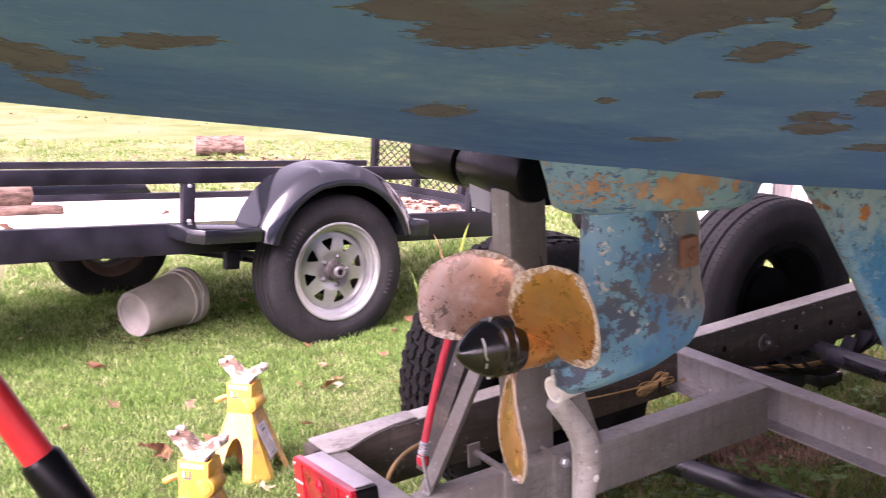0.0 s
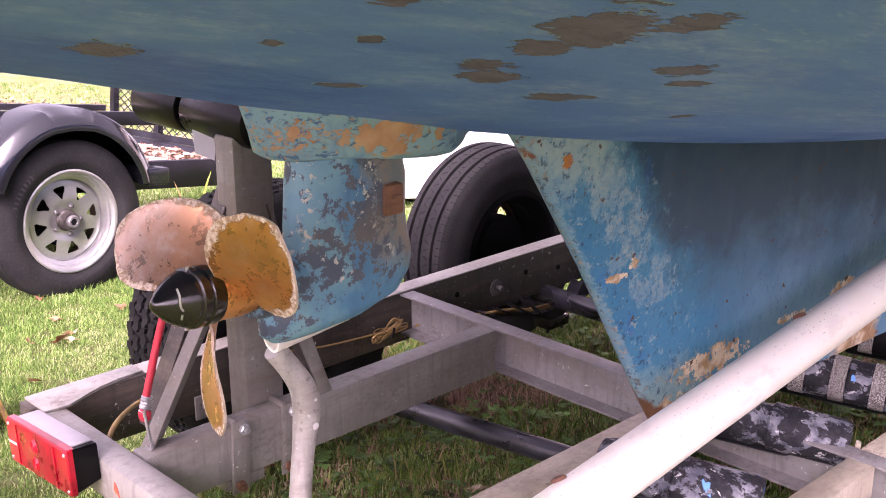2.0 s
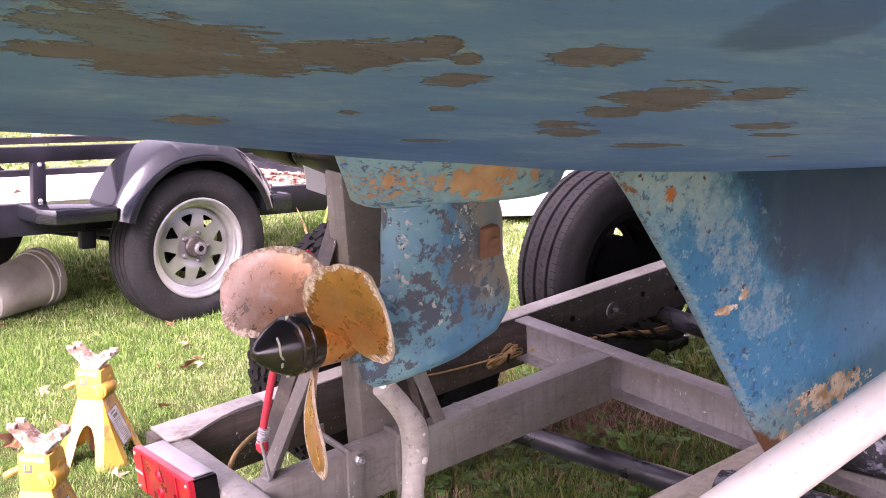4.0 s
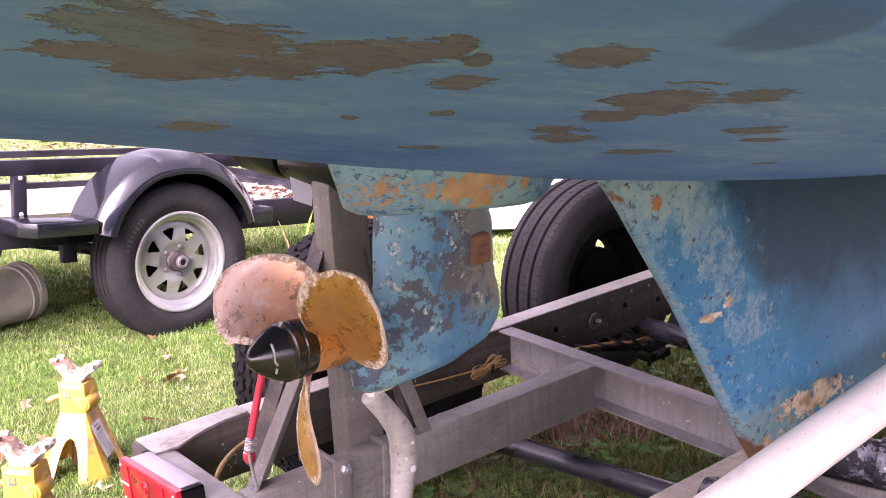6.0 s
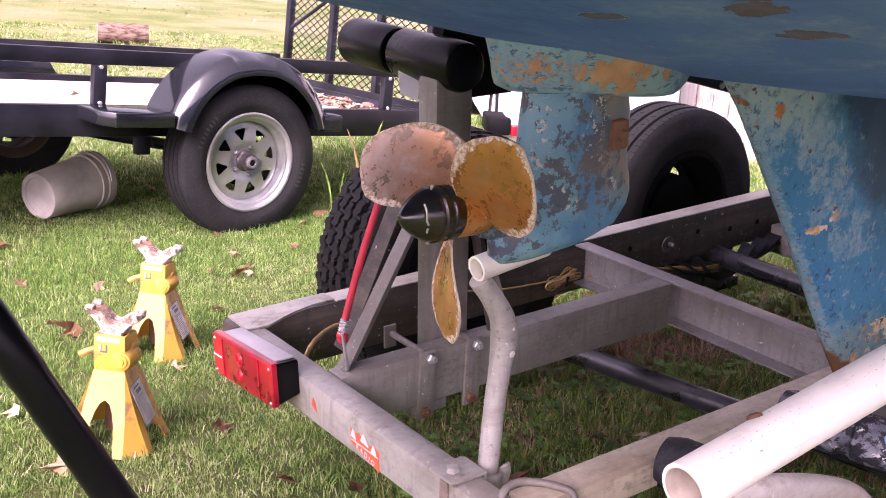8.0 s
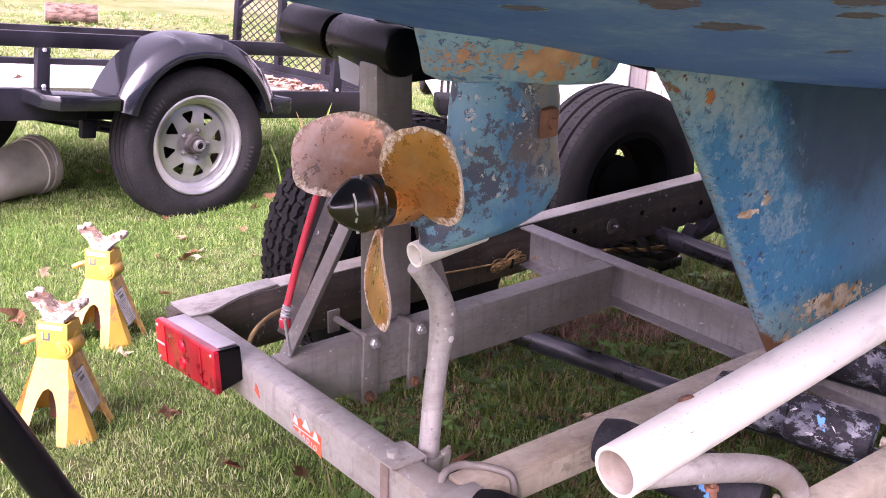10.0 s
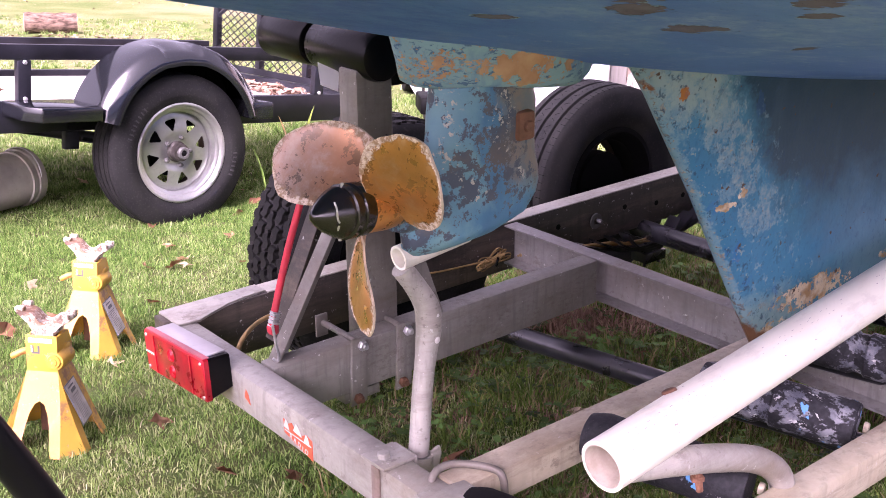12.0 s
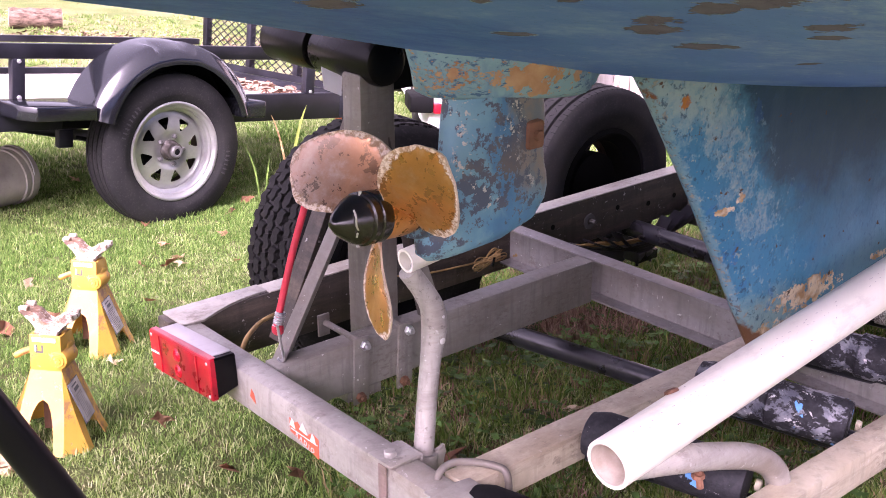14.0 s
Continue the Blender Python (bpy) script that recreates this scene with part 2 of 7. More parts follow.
def antifoul(name, large, slivers, wash, dark):
    """Old blue bottom paint: teal scuffs and streaks, and bare grey-brown spots where whole flakes have come off."""
    k = Mat(name)
    x, y = k.axis("X"), k.axis("Y")
    streak = k.noise(3.0, 7, 0.62, k.coords((0.7, 3.0, 2.0)))
    cloud, fine, rag = k.noise(1.6, 4), k.noise(90, 3), k.noise(34, 6, 0.60, None, 0.7)
    comb = k.noise(105, 4, 0.60, k.coords((1, 1, 1), (2, 2, 2)))
    c = k.mix(k.step(streak, 0.35, 0.66), (0.062, 0.164, 0.53), (0.122, 0.254, 0.60))
    c = k.mix(k.calc("MULTIPLY", k.step(cloud, 0.42, 0.68), 0.55), c, (0.085, 0.215, 0.50))
    # broad teal wear, broken up at a small scale
    wear = k.step(k.noise(7, 6, 0.6, k.coords((1, 1, 1), (5, 2, 3))), 0.46, 0.62)
    c = k.mix(k.calc("MULTIPLY", wear, k.step(k.noise(45, 8, 0.7), 0.40, 0.62, 0.15, 0.8)), c, (0.210, 0.336, 0.59))
    chalk = k.calc("MULTIPLY", k.step(k.noise(70, 9, 0.74, k.coords((0.6, 1, 1), (3, 1, 0))), 0.555, 0.61), k.step(k.noise(4.5, 4, 0.55, k.coords((0.8, 1, 1), (1, 2, 8))), 0.48, 0.60))
    c = k.mix(k.calc("MULTIPLY", chalk, 0.42), c, (0.30, 0.42, 0.59))
    # a band of newer, deeper blue beside the centre line, ending in a wedge
    newer = k.calc("SUBTRACT", k.calc("MULTIPLY_ADD", k.noise(8, 6, 0.6, k.coords((0.5, 1, 1), (4, 1, 6))), 0.16, k.calc("ADD", y, -0.08)), k.calc("MULTIPLY_ADD", x, 0.052, -1.073))
    newer = k.calc("MULTIPLY", k.step(newer, -0.015, 0.03), k.step(x, -0.20, -0.32))
    c = k.mix(k.calc("MULTIPLY", newer, 0.7), c, k.mix(k.step(k.noise(30, 7, 0.7, k.coords((0.6, 1, 1), (7, 2, 1))), 0.40, 0.62), (0.030, 0.105, 0.43), (0.062, 0.175, 0.50)))
    gone = blot(k, x, y, dark[0], k.calc("MULTIPLY_ADD", rag, 0.02, -0.01))
    c = k.mix(k.calc("MULTIPLY", k.step(gone, 0.004, -0.004), 0.75), c, (0.048, 0.105, 0.30))
    shift = k.calc("ADD", k.calc("MULTIPLY_ADD", rag, 0.068, -0.0350), k.calc("MULTIPLY_ADD", comb, 0.034, -0.017))
    far = None
    for spot in large:
        d = blot(k, x, y, spot, shift)
        far = d if far is None else k.calc("MINIMUM", far, d)
    shift = k.calc("MULTIPLY", shift, 0.42)
    for spot in slivers:
        far = k.calc("MINIMUM", far, blot(k, x, y, spot, shift))
    bare = k.step(far, 0.0003, -0.0003)
    # a pale crumbled rim shows here and there along the broken edge
    rim = k.calc("MULTIPLY", k.step(far, 0.0042, 0.0012), k.step(k.noise(36, 5, 0.6, k.coords((1, 1, 1), (9, 4, 2))), 0.50, 0.58))
    c = k.mix(k.calc("MULTIPLY", rim, 0.85), c, (0.36, 0.47, 0.50))
    prim = k.mix(k.step(k.noise(14, 5), 0.35, 0.7), (0.112, 0.092, 0.134), (0.156, 0.130, 0.178))
    veil = k.step(blot(k, x, y, wash[0], k.calc("MULTIPLY_ADD", rag, 0.06, -0.03)), 0.006, -0.006)
    prim = k.mix(k.calc("MULTIPLY", veil, 0.6), prim, (0.12, 0.165, 0.25))
    c = k.mix(bare, c, prim)
    grit = k.step(k.noise(210, 4, 0.6, k.coords((0.5, 1, 1))), 0.62, 0.68)
    c = k.mix(k.calc("MULTIPLY", grit, 0.3), c, (0.03, 0.06, 0.13))
    h = k.calc("SUBTRACT", k.calc("MULTIPLY", fine, 0.12), k.step(far, 0.0012, -0.0012))
    h = k.calc("ADD", h, k.calc("MULTIPLY", rim, 0.35))
    return k.done(c, k.step(streak, 0.3, 0.7, 0.60, 0.78), 0, h, 1.0, 0.004, spec=0.25)


def flaked(name, top, under, third, scale, cover, rust=0.0, along=(1, 1, 1), extra=(), crumbs=()):
    """Paint flaked in ragged islands down to one or two older coats. extra: (x, z, half length, half height) of larger bare spots of the third colour."""
    k = Mat(name)
    n = k.noise(scale, 8, 0.68, k.coords(along))
    n2 = k.noise(scale * 0.6, 7, 0.7, k.coords(along, (7, 3, 5)))
    cloud, fine = k.noise(4, 4), k.noise(120, 3)
    c = k.mix(k.step(cloud, 0.35, 0.65), top, tuple(a * 0.72 + 0.01 for a in top))
    c = k.mix(k.calc("MULTIPLY", k.step(k.noise(9, 5, 0.6, k.coords((1.6, 1, 0.6), (3, 3, 1))), 0.52, 0.66), 0.8), c, (0.045, 0.15, 0.33))
    m1 = k.step(n, cover, cover + 0.02)
    c = k.mix(m1, c, under)
    lift = m1
    m2 = k.step(n2, cover + 0.07, cover + 0.09)
    if extra:
        x, z = k.axis("X"), k.axis("Z")
        far = None
        for px, pz, lx, lz in extra:
            dx = k.calc("MULTIPLY", k.calc("SUBTRACT", x, px), 1 / lx)
            dz = k.calc("MULTIPLY", k.calc("SUBTRACT", z, pz), 1 / lz)
            d = k.calc("ADD", k.calc("MULTIPLY", dx, dx), k.calc("MULTIPLY", dz, dz))
            far = d if far is None else k.calc("MINIMUM", far, d)
        spot = k.step(k.calc("ADD", far, k.calc("MULTIPLY_ADD", k.noise(70, 9, 0.70, k.coords((0.8, 1, 1))), 6.4, -3.2)), 1.1, 0.9)
        m2 = k.calc("MAXIMUM", m2, spot)
    for px, pz, lx, lz in crumbs:
        # a field of small flakes, thickest in its middle
        dx, dz = k.calc("MULTIPLY", k.calc("SUBTRACT", k.axis("X"), px), 1 / lx), k.calc("MULTIPLY", k.calc("SUBTRACT", k.axis("Z"), pz), 1 / lz)
        near = k.step(k.calc("SQRT", k.calc("ADD", k.calc("MULTIPLY", dx, dx), k.calc("MULTIPLY", dz, dz))), 1.25, 0.1)
        crumb = k.noise(105, 8, 0.70, k.coords((0.55, 1, 1.25), (3, 6, 1)))
        m2 = k.calc("MAXIMUM", m2, k.step(k.calc("MULTIPLY_ADD", near, 0.13, crumb), 0.600, 0.615))
        m1 = k.calc("MAXIMUM", m1, k.calc("MULTIPLY", near, k.step(k.noise(120, 7, 0.7, k.coords((0.5, 1, 1.3), (8, 1, 4))), 0.545, 0.56)))
    c = k.mix(m1, c, under)
    tint = k.mix(k.step(k.noise(22, 5), 0.38, 0.66), third, tuple(a * b for a, b in zip(third, (0.7, 0.5, 0.4))))
    c = k.mix(m2, c, tint)
    lift = k.calc("MAXIMUM", lift, m2)
    if rust:
        r = k.step(k.noise(7, 7, 0.7, k.coords((1, 1, 1), (2, 9, 4))), 1 - rust, 1 - rust + 0.06)
        c = k.mix(r, c, (0.19, 0.075, 0.03))
    return k.done(c, 0.55, 0, k.calc("SUBTRACT", k.calc("MULTIPLY", fine, 0.3), lift), 0.55, 0.003)


def leg_paint():
    """Pale blue coat flaked to dark primer in clusters, a bare blue band down the middle, brown and grey ahead of it."""
    k = Mat("leg_paint")
    x, z = k.axis("X"), k.axis("Z")
    rag, flake, fine = k.noise(13, 8, 0.70), k.noise(46, 9, 0.74), k.noise(130, 3)
    wob = k.calc("MULTIPLY_ADD", k.noise(9, 7, 0.65, k.coords((1, 1, 0.6), (5, 2, 2))), 0.20, -0.10)
    xs = k.calc("ADD", x, wob)
    shell = k.mix(k.step(k.noise(15, 5), 0.38, 0.66), (0.150, 0.32, 0.38), (0.10, 0.26, 0.37))
    blue = k.mix(k.step(k.noise(8, 6, 0.6, k.coords((1, 1, 0.4), (2, 4, 1))), 0.4, 0.62), (0.030, 0.12, 0.25), (0.058, 0.22, 0.37))
    band = k.calc("MULTIPLY", k.step(xs, -0.150, -0.125), k.step(xs, -0.080, -0.100))
    under = k.step(k.calc("ADD", z, k.calc("MULTIPLY", wob, 0.8)), 0.635, 0.60)
    band = k.calc("MAXIMUM", band, k.calc("MULTIPLY", under, k.step(k.calc("ADD", x, k.calc("MULTIPLY", wob, 1.5)), -0.215, -0.17)))
    c = k.mix(k.calc("MULTIPLY", band, 0.9), shell, blue)
    fore = k.calc("MULTIPLY", k.step(xs, -0.105, -0.085), k.step(k.calc("ADD", z, k.calc("MULTIPLY", wob, 1.6)), 0.615, 0.655))
    c = k.mix(k.calc("MULTIPLY", fore, 0.85), c, k.mix(k.step(k.noise(30, 6, 0.7), 0.42, 0.6), (0.14, 0.145, 0.15), (0.23, 0.165, 0.12)))
    # clusters of dark spots, thickest over the aft half
    crowd = k.step(k.noise(9, 4, 0.55, k.coords((1, 1, 1), (7, 3, 6))), 0.36, 0.66, -0.045, 0.10)
    crowd = k.calc("ADD", crowd, k.step(x, -0.12, -0.05, 0.0, -0.06))
    bare = k.step(k.calc("ADD", flake, crowd), 0.558, 0.566)
    c = k.mix(bare, c, k.mix(k.step(k.noise(18, 5), 0.45, 0.62), (0.065, 0.088, 0.125), (0.12, 0.105, 0.105)))
    chip = k.calc("MULTIPLY", k.step(k.noise(95, 5, 0.65), 0.57, 0.59), k.step(k.noise(14, 4, 0.5, k.coords((1, 1, 1), (3, 8, 2))), 0.56, 0.62))
    c = k.mix(chip, c, (0.50, 0.46, 0.40))
    lift = k.calc("ADD", k.calc("MULTIPLY", bare, -1.0), k.calc("MULTIPLY", chip, 0.6))
    return k.done(c, 0.5, 0, k.calc("ADD", k.calc("MULTIPLY", fine, 0.3), lift), 0.5, 0.0025)


def galvanised(name="galvanised_steel", tone=(0.30, 0.295, 0.29), warm=0.0):
    """Old zinc coating: cloudy, with brown grime, dark specks, runs and white chips."""
    k = Mat(name)
    big, spang, fine = k.noise(3.5, 7, 0.65), k.voronoi(55), k.noise(150, 3)
    c = k.mix(k.step(big, 0.3, 0.7), tuple(a * 0.66 for a in tone), tuple(a * 1.2 for a in tone))
    c = k.mix(k.calc("MULTIPLY", k.step(spang, 0.2, 0.6), 0.15), c, tuple(a * 1.4 for a in tone))
    c = k.mix(k.calc("MULTIPLY", k.step(k.noise(9, 8, 0.74, k.coords((0.22, 0.5, 1.6), (1, 2, 1))), 0.47, 0.66), 0.6 + warm), c, (0.15, 0.118, 0.09))
    c = k.mix(k.calc("MULTIPLY", k.step(k.noise(34, 6, 0.65, k.coords((1, 1, 0.10))), 0.52, 0.64), 0.42), c, tuple(a * 0.5 for a in tone))
    c = k.mix(k.calc("MULTIPLY", k.calc("MULTIPLY", k.step(k.noise(75, 5, 0.65), 0.585, 0.645), k.step(k.noise(5, 4, 0.6, k.coords((1, 1, 1), (1, 3, 9))), 0.45, 0.62)), 0.5), c, (0.10, 0.085, 0.07))
    c = k.mix(k.calc("MULTIPLY", k.step(k.noise(60, 5, 0.65), 0.655, 0.685), 0.7), c, (0.60, 0.59, 0.57))
    scuff = k.calc("MULTIPLY", k.step(k.noise(90, 6, 0.7, k.coords((0.5, 1, 1), (4, 4, 4))), 0.50, 0.58), k.step(k.noise(6, 5, 0.6, k.coords((1, 1, 1), (2, 7, 3))), 0.54, 0.62))
    c = k.mix(k.calc("MULTIPLY", scuff, 0.55), c, (0.13, 0.105, 0.085))
    c = k.mix(k.calc("MULTIPLY", k.step(k.noise(2.3, 7, 0.66, k.coords((1, 1, 1), (9, 5, 2))), 0.50, 0.66), 0.45), c, tuple(a * b for a, b in zip(tone, (0.62, 0.52, 0.42))))
    return k.done(c, k.step(big, 0.3, 0.7, 0.42, 0.66), 0.15, k.calc("ADD", fine, k.noise(30, 5)), 0.35, 0.002)


def bronze(name, base, pale, worn, wash=0.0):
    """Worn bronze; the attribute rim says how near the blade's edge is, where it is chalky and pitted."""
    k = Mat(name)
    big, mid, fine = k.noise(11, 6), k.noise(34, 7, 0.68), k.noise(220, 3)
    c = k.mix(k.step(big, 0.36, 0.66), tuple(a * 1.12 for a in base), tuple(a * 0.64 for a in base))
    c = k.mix(k.calc("MULTIPLY", k.step(k.noise(20, 8, 0.7, k.coords((1, 1, 1), (4, 4, 1))), 0.50, 0.64), 0.45), c, (base[0] * 0.62, base[1] * 0.50, base[2] * 0.4))
    c = k.mix(k.calc("MULTIPLY", k.step(mid, 0.54, 0.70), worn * 0.6), c, pale)
    if wash:
        # pale crust and the sky's sheen, both painted over the blade's outer half
        side = k.step(k.calc("MULTIPLY_ADD", k.noise(16, 7, 0.68, k.coords((1, 1, 1), (6, 6, 2))), 0.10, k.axis("Y")), -0.685, -0.630)
        c = k.mix(k.calc("MULTIPLY", side, k.step(k.noise(48, 7, 0.7, k.coords((1, 1, 1), (1, 5, 2))), 0.36, 0.60, wash * 0.35, wash)), c, (0.64, 0.55, 0.51))
    c = k.mix(k.step(k.noise(62, 4), 0.69, 0.72), c, tuple(a * 0.30 for a in base))
    near = k.calc("ADD", k.attribute("rim"), k.calc("MULTIPLY_ADD", k.noise(80, 8, 0.74), 2.2, -1.1))
    chalk = k.step(near, 0.50, 0.60)
    c = k.mix(k.calc("MULTIPLY", k.step(near, 0.30, 0.50), 0.55), c, tuple(a * 0.45 for a in base))
    c = k.mix(chalk, c, k.mix(k.step(k.noise(150, 5, 0.7), 0.42, 0.58), (0.74, 0.62, 0.52), (0.33, 0.20, 0.11)))
    metal = k.step(chalk, 0, 1, 0.65, 0.0)
    return k.done(c, k.calc("ADD", k.step(mid, 0.4, 0.7, 0.24, 0.46), k.calc("MULTIPLY", chalk, 0.4)), metal, k.calc("ADD", k.calc("MULTIPLY", fine, 0.10), chalk), 0.45, 0.002)


def rubber(name="tyre_rubber", tone=0.014):
    k = Mat(name)
    big, fine = k.noise(5, 5), k.noise(120, 3)
    c = k.mix(k.step(big, 0.4, 0.7), (tone, tone, tone * 1.08), (tone * 2.0, tone * 1.95, tone * 1.9))
    c = k.mix(k.calc("MULTIPLY", k.step(fine, 0.55, 0.75), 0.3), c, (0.07, 0.066, 0.06))
    return k.done(c, 0.75, 0, fine, 0.3, 0.0015, spec=0.16)


def chipped(name, paint, under, rust, cover=0.64, rough=0.4, scale=16):
    """Painted steel, chipped to primer and rust."""
    k = Mat(name)
    n, fine = k.noise(scale, 8, 0.7), k.noise(140, 3)
    grime = k.noise(5, 5)
    c = k.mix(k.calc("MULTIPLY", k.step(grime, 0.5, 0.75), 0.45), paint, tuple(a * 0.55 for a in paint))
    c = k.mix(k.step(n, cover, cover + 0.02), c, under)
    c = k.mix(k.step(n, cover + 0.05, cover + 0.08), c, rust)
    c = k.mix(k.calc("MULTIPLY", k.calc("MULTIPLY", k.step(k.noise(13, 7, 0.72, k.coords((1, 1, 1), (4, 1, 7))), 0.50, 0.58), k.step(k.noise(70, 5, 0.65), 0.36, 0.54)), 0.85), c, (0.25, 0.13, 0.07))
    return k.done(c, k.step(grime, 0.3, 0.7, rough, rough + 0.25), 0, k.calc("SUBTRACT", k.calc("MULTIPLY", fine, 0.2), k.step(n, cover, cover + 0.02)), 0.4, 0.002)


M_SOIL, M_BLADE = grass_ground(), grass_blade()
M_SHAGGY = shaggy_blade()
M_GALV = galvanised(tone=(0.378, 0.365, 0.328), warm=0.0)
M_POST = galvanised("galvanised_post", (0.212, 0.200, 0.178), 0.1)
# darker copy of the galvanised steel, shade on rails and braces put into it
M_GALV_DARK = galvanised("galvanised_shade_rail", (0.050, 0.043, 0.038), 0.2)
M_GALV_BROWN = galvanised("galvanised_grimy", (0.244, 0.235, 0.210), 0.05)
M_CROSS = galvanised("galvanised_spangled", (0.235, 0.228, 0.225), -0.2)
M_GALV_PALE = galvanised("galvanised_pale", (0.510, 0.458, 0.352), 0.15)
M_PIPE = galvanised("grey_pipe", (0.403, 0.382, 0.344), -0.1)
M_BLACK = plain("black_paint", (0.012, 0.012, 0.017), 0.30, 0, 0.4, 14, 0.06)
M_AXLE = plain("axle_paint", (0.020, 0.020, 0.026), 0.28, 0, 0.6, 20, 0.1, 0.0, spec=0.6)
M_BLACKMAT = plain("black_foam", (0.004, 0.004, 0.0045), 0.7, 0, 0.4, spec=0.12)
M_SHINY = plain("black_plastic", (0.003, 0.003, 0.0034), 0.30, 0, 0.3, spec=0.16)
M_FENDER = plain("fender_paint", (0.008, 0.0088, 0.011), 0.13, 0, 0.25, 5, 0.0, 0.0, spec=0.75)
M_FRAME = plain("trailer_frame_paint", (0.011, 0.011, 0.015), 0.40, 0, 0.5, spec=0.22)
M_MARK = rubber("worn_mark", 0.028)
# paler tyre rubber, the light on the tread put into its tone
M_TYRE_LIT = rubber("lit_rubber", 0.018)
M_TYRE, M_TREAD = rubber("tyre_rubber", 0.010), rubber("tread_rubber", 0.006)


def pvc():
    k = Mat("white_pvc")
    streak, speck = k.noise(30, 6, 0.65, k.coords((0.12, 1, 1))), k.noise(70, 4)
    c = k.mix(k.step(k.noise(6, 5), 0.4, 0.7), (0.86, 0.825, 0.73), (0.80, 0.755, 0.65))
    c = k.mix(k.calc("MULTIPLY", k.step(streak, 0.66, 0.72), 0.35), c, (0.46, 0.44, 0.42))
    c = k.mix(k.step(k.noise(48, 5, 0.6, k.coords((0.6, 1, 1), (2, 5, 3))), 0.71, 0.73), c, (0.22, 0.19, 0.17))
    c = k.mix(k.calc("MULTIPLY", k.step(k.noise(20, 7, 0.7, k.coords((0.4, 1, 1), (6, 1, 2))), 0.56, 0.64), 0.3), c, (0.52, 0.48, 0.43))
    # tan dirt inside the long pipe, with the bore's shade put into it
    up, out = k.calc("SUBTRACT", k.axis("Z"), k.calc("MULTIPLY_ADD", k.axis("X"), 0.1185, 0.2059)), k.calc("ADD", k.axis("Y"), 0.984)
    bore = k.step(k.calc("SQRT", k.calc("ADD", k.calc("MULTIPLY", up, up), k.calc("MULTIPLY", out, out))), 0.0385, 0.0365)
    c = k.mix(k.calc("MULTIPLY", bore, k.step(k.noise(25, 6, 0.65), 0.3, 0.6, 0.6, 0.95)), c, (0.42, 0.34, 0.27))
    return k.done(c, 0.42, 0, speck, 0.05, 0.001, spec=0.35)


M_PVC = pvc()
M_RIM = plain("rim_silver", (0.36, 0.365, 0.355), 0.34, 0.75, 0.25, 12)
M_HUB = plain("hub_iron", (0.042, 0.036, 0.032), 0.55, 0.15, 0.5, 40)
M_RIM_OLD = plain("rim_rusty", (0.085, 0.058, 0.042), 0.6, 0.3, 0.4, 12)
M_RED = plain("red_plastic", (0.36, 0.006, 0.016), 0.3, 0, 0.45, 30, 0.05)
M_RED_DEEP = plain("red_fluted", (0.27, 0.006, 0.015), 0.3, 0, 0.4, 60, 0.05)
M_RED_BRIGHT = plain("red_reflector", (0.52, 0.008, 0.02), 0.25, 0, 0.3, 90, 0.05)
M_DUST_RED = plain("dusty_red", (0.42, 0.12, 0.14), 0.5, 0, 0.3, 30)
M_REDCORD = plain("red_cord", (0.55, 0.03, 0.05), 0.6, 0, 0.2, 60)
M_HANDLE = plain("red_paint", (0.50, 0.02, 0.02), 0.35, 0, 0.2, 10)
M_RUST_STRAP = galvanised("rust_streaked_strap", (0.27, 0.20, 0.175), 0.3)
M_STEEL = plain("zinc_steel", (0.5, 0.5, 0.5), 0.35, 0.7, 0.2, 30)
M_CAP = plain("dull_zinc", (0.10, 0.098, 0.095), 0.5, 0.2, 0.3, 40)
M_RUST = plain("rusty_iron", (0.17, 0.08, 0.045), 0.8, 0.1, 0.5, 30, 0.6)
M_RUST_PALE = plain("rusty_bolt", (0.19, 0.085, 0.05), 0.75, 0.1, 0.5, 50, 0.5)
M_STRING = plain("pale_string", (0.55, 0.50, 0.42), 0.8, 0, 0.2, 80)
M_YELLOW = chipped("yellow_paint", (0.57, 0.325, 0.040), (0.40, 0.28, 0.15), (0.16, 0.08, 0.05), 0.60, 0.4, 30)
M_FORK = chipped("fork_paint", (0.58, 0.54, 0.48), (0.24, 0.17, 0.12), (0.13, 0.075, 0.05), 0.52, 0.4, 32)
M_PAPER = plain("stained_paper", (0.46, 0.44, 0.42), 0.6, 0, 0.35, 60)
M_LABEL = plain("paper_label", (0.62, 0.60, 0.58), 0.6, 0, 0.15, 40)
M_INK = plain("label_ink", (0.10, 0.10, 0.11), 0.6, 0, 0.1, 40)
M_PRINT = plain("faded_print", (0.42, 0.38, 0.37), 0.6, 0, 0.3, 40)
M_BUCKET = plain("grey_bucket", (0.36, 0.33, 0.295), 0.6, 0, 0.4, 9)
M_WIRE = plain("tan_wire", (0.30, 0.19, 0.07), 0.6, 0, 0.3, 40)
M_GOLD = bronze("bronze_gold", (0.62, 0.280, 0.072), (0.75, 0.55, 0.38), 0.5)
M_COPPER = bronze("bronze_copper", (0.47, 0.245, 0.135), (0.70, 0.56, 0.48), 0.9, 0.55)
M_CHALK = plain("chalky_edge", (0.66, 0.52, 0.40), 0.8, 0, 0.3, 60, 0.8)
M_NOSE = plain("nose_cone", (0.010, 0.007, 0.006), 0.20, 0.1, 0.8, 30, 0.2, spec=0.8)
M_CUT = plain("log_end", (0.36, 0.25, 0.19), 0.85, 0, 0.3, 20)
M_ORANGE = plain("cone_orange", (0.75, 0.20, 0.05), 0.5, 0, 0.2)
M_WHITE = plain("white_paint", (0.75, 0.74, 0.76), 0.4, 0, 0.05, 4)
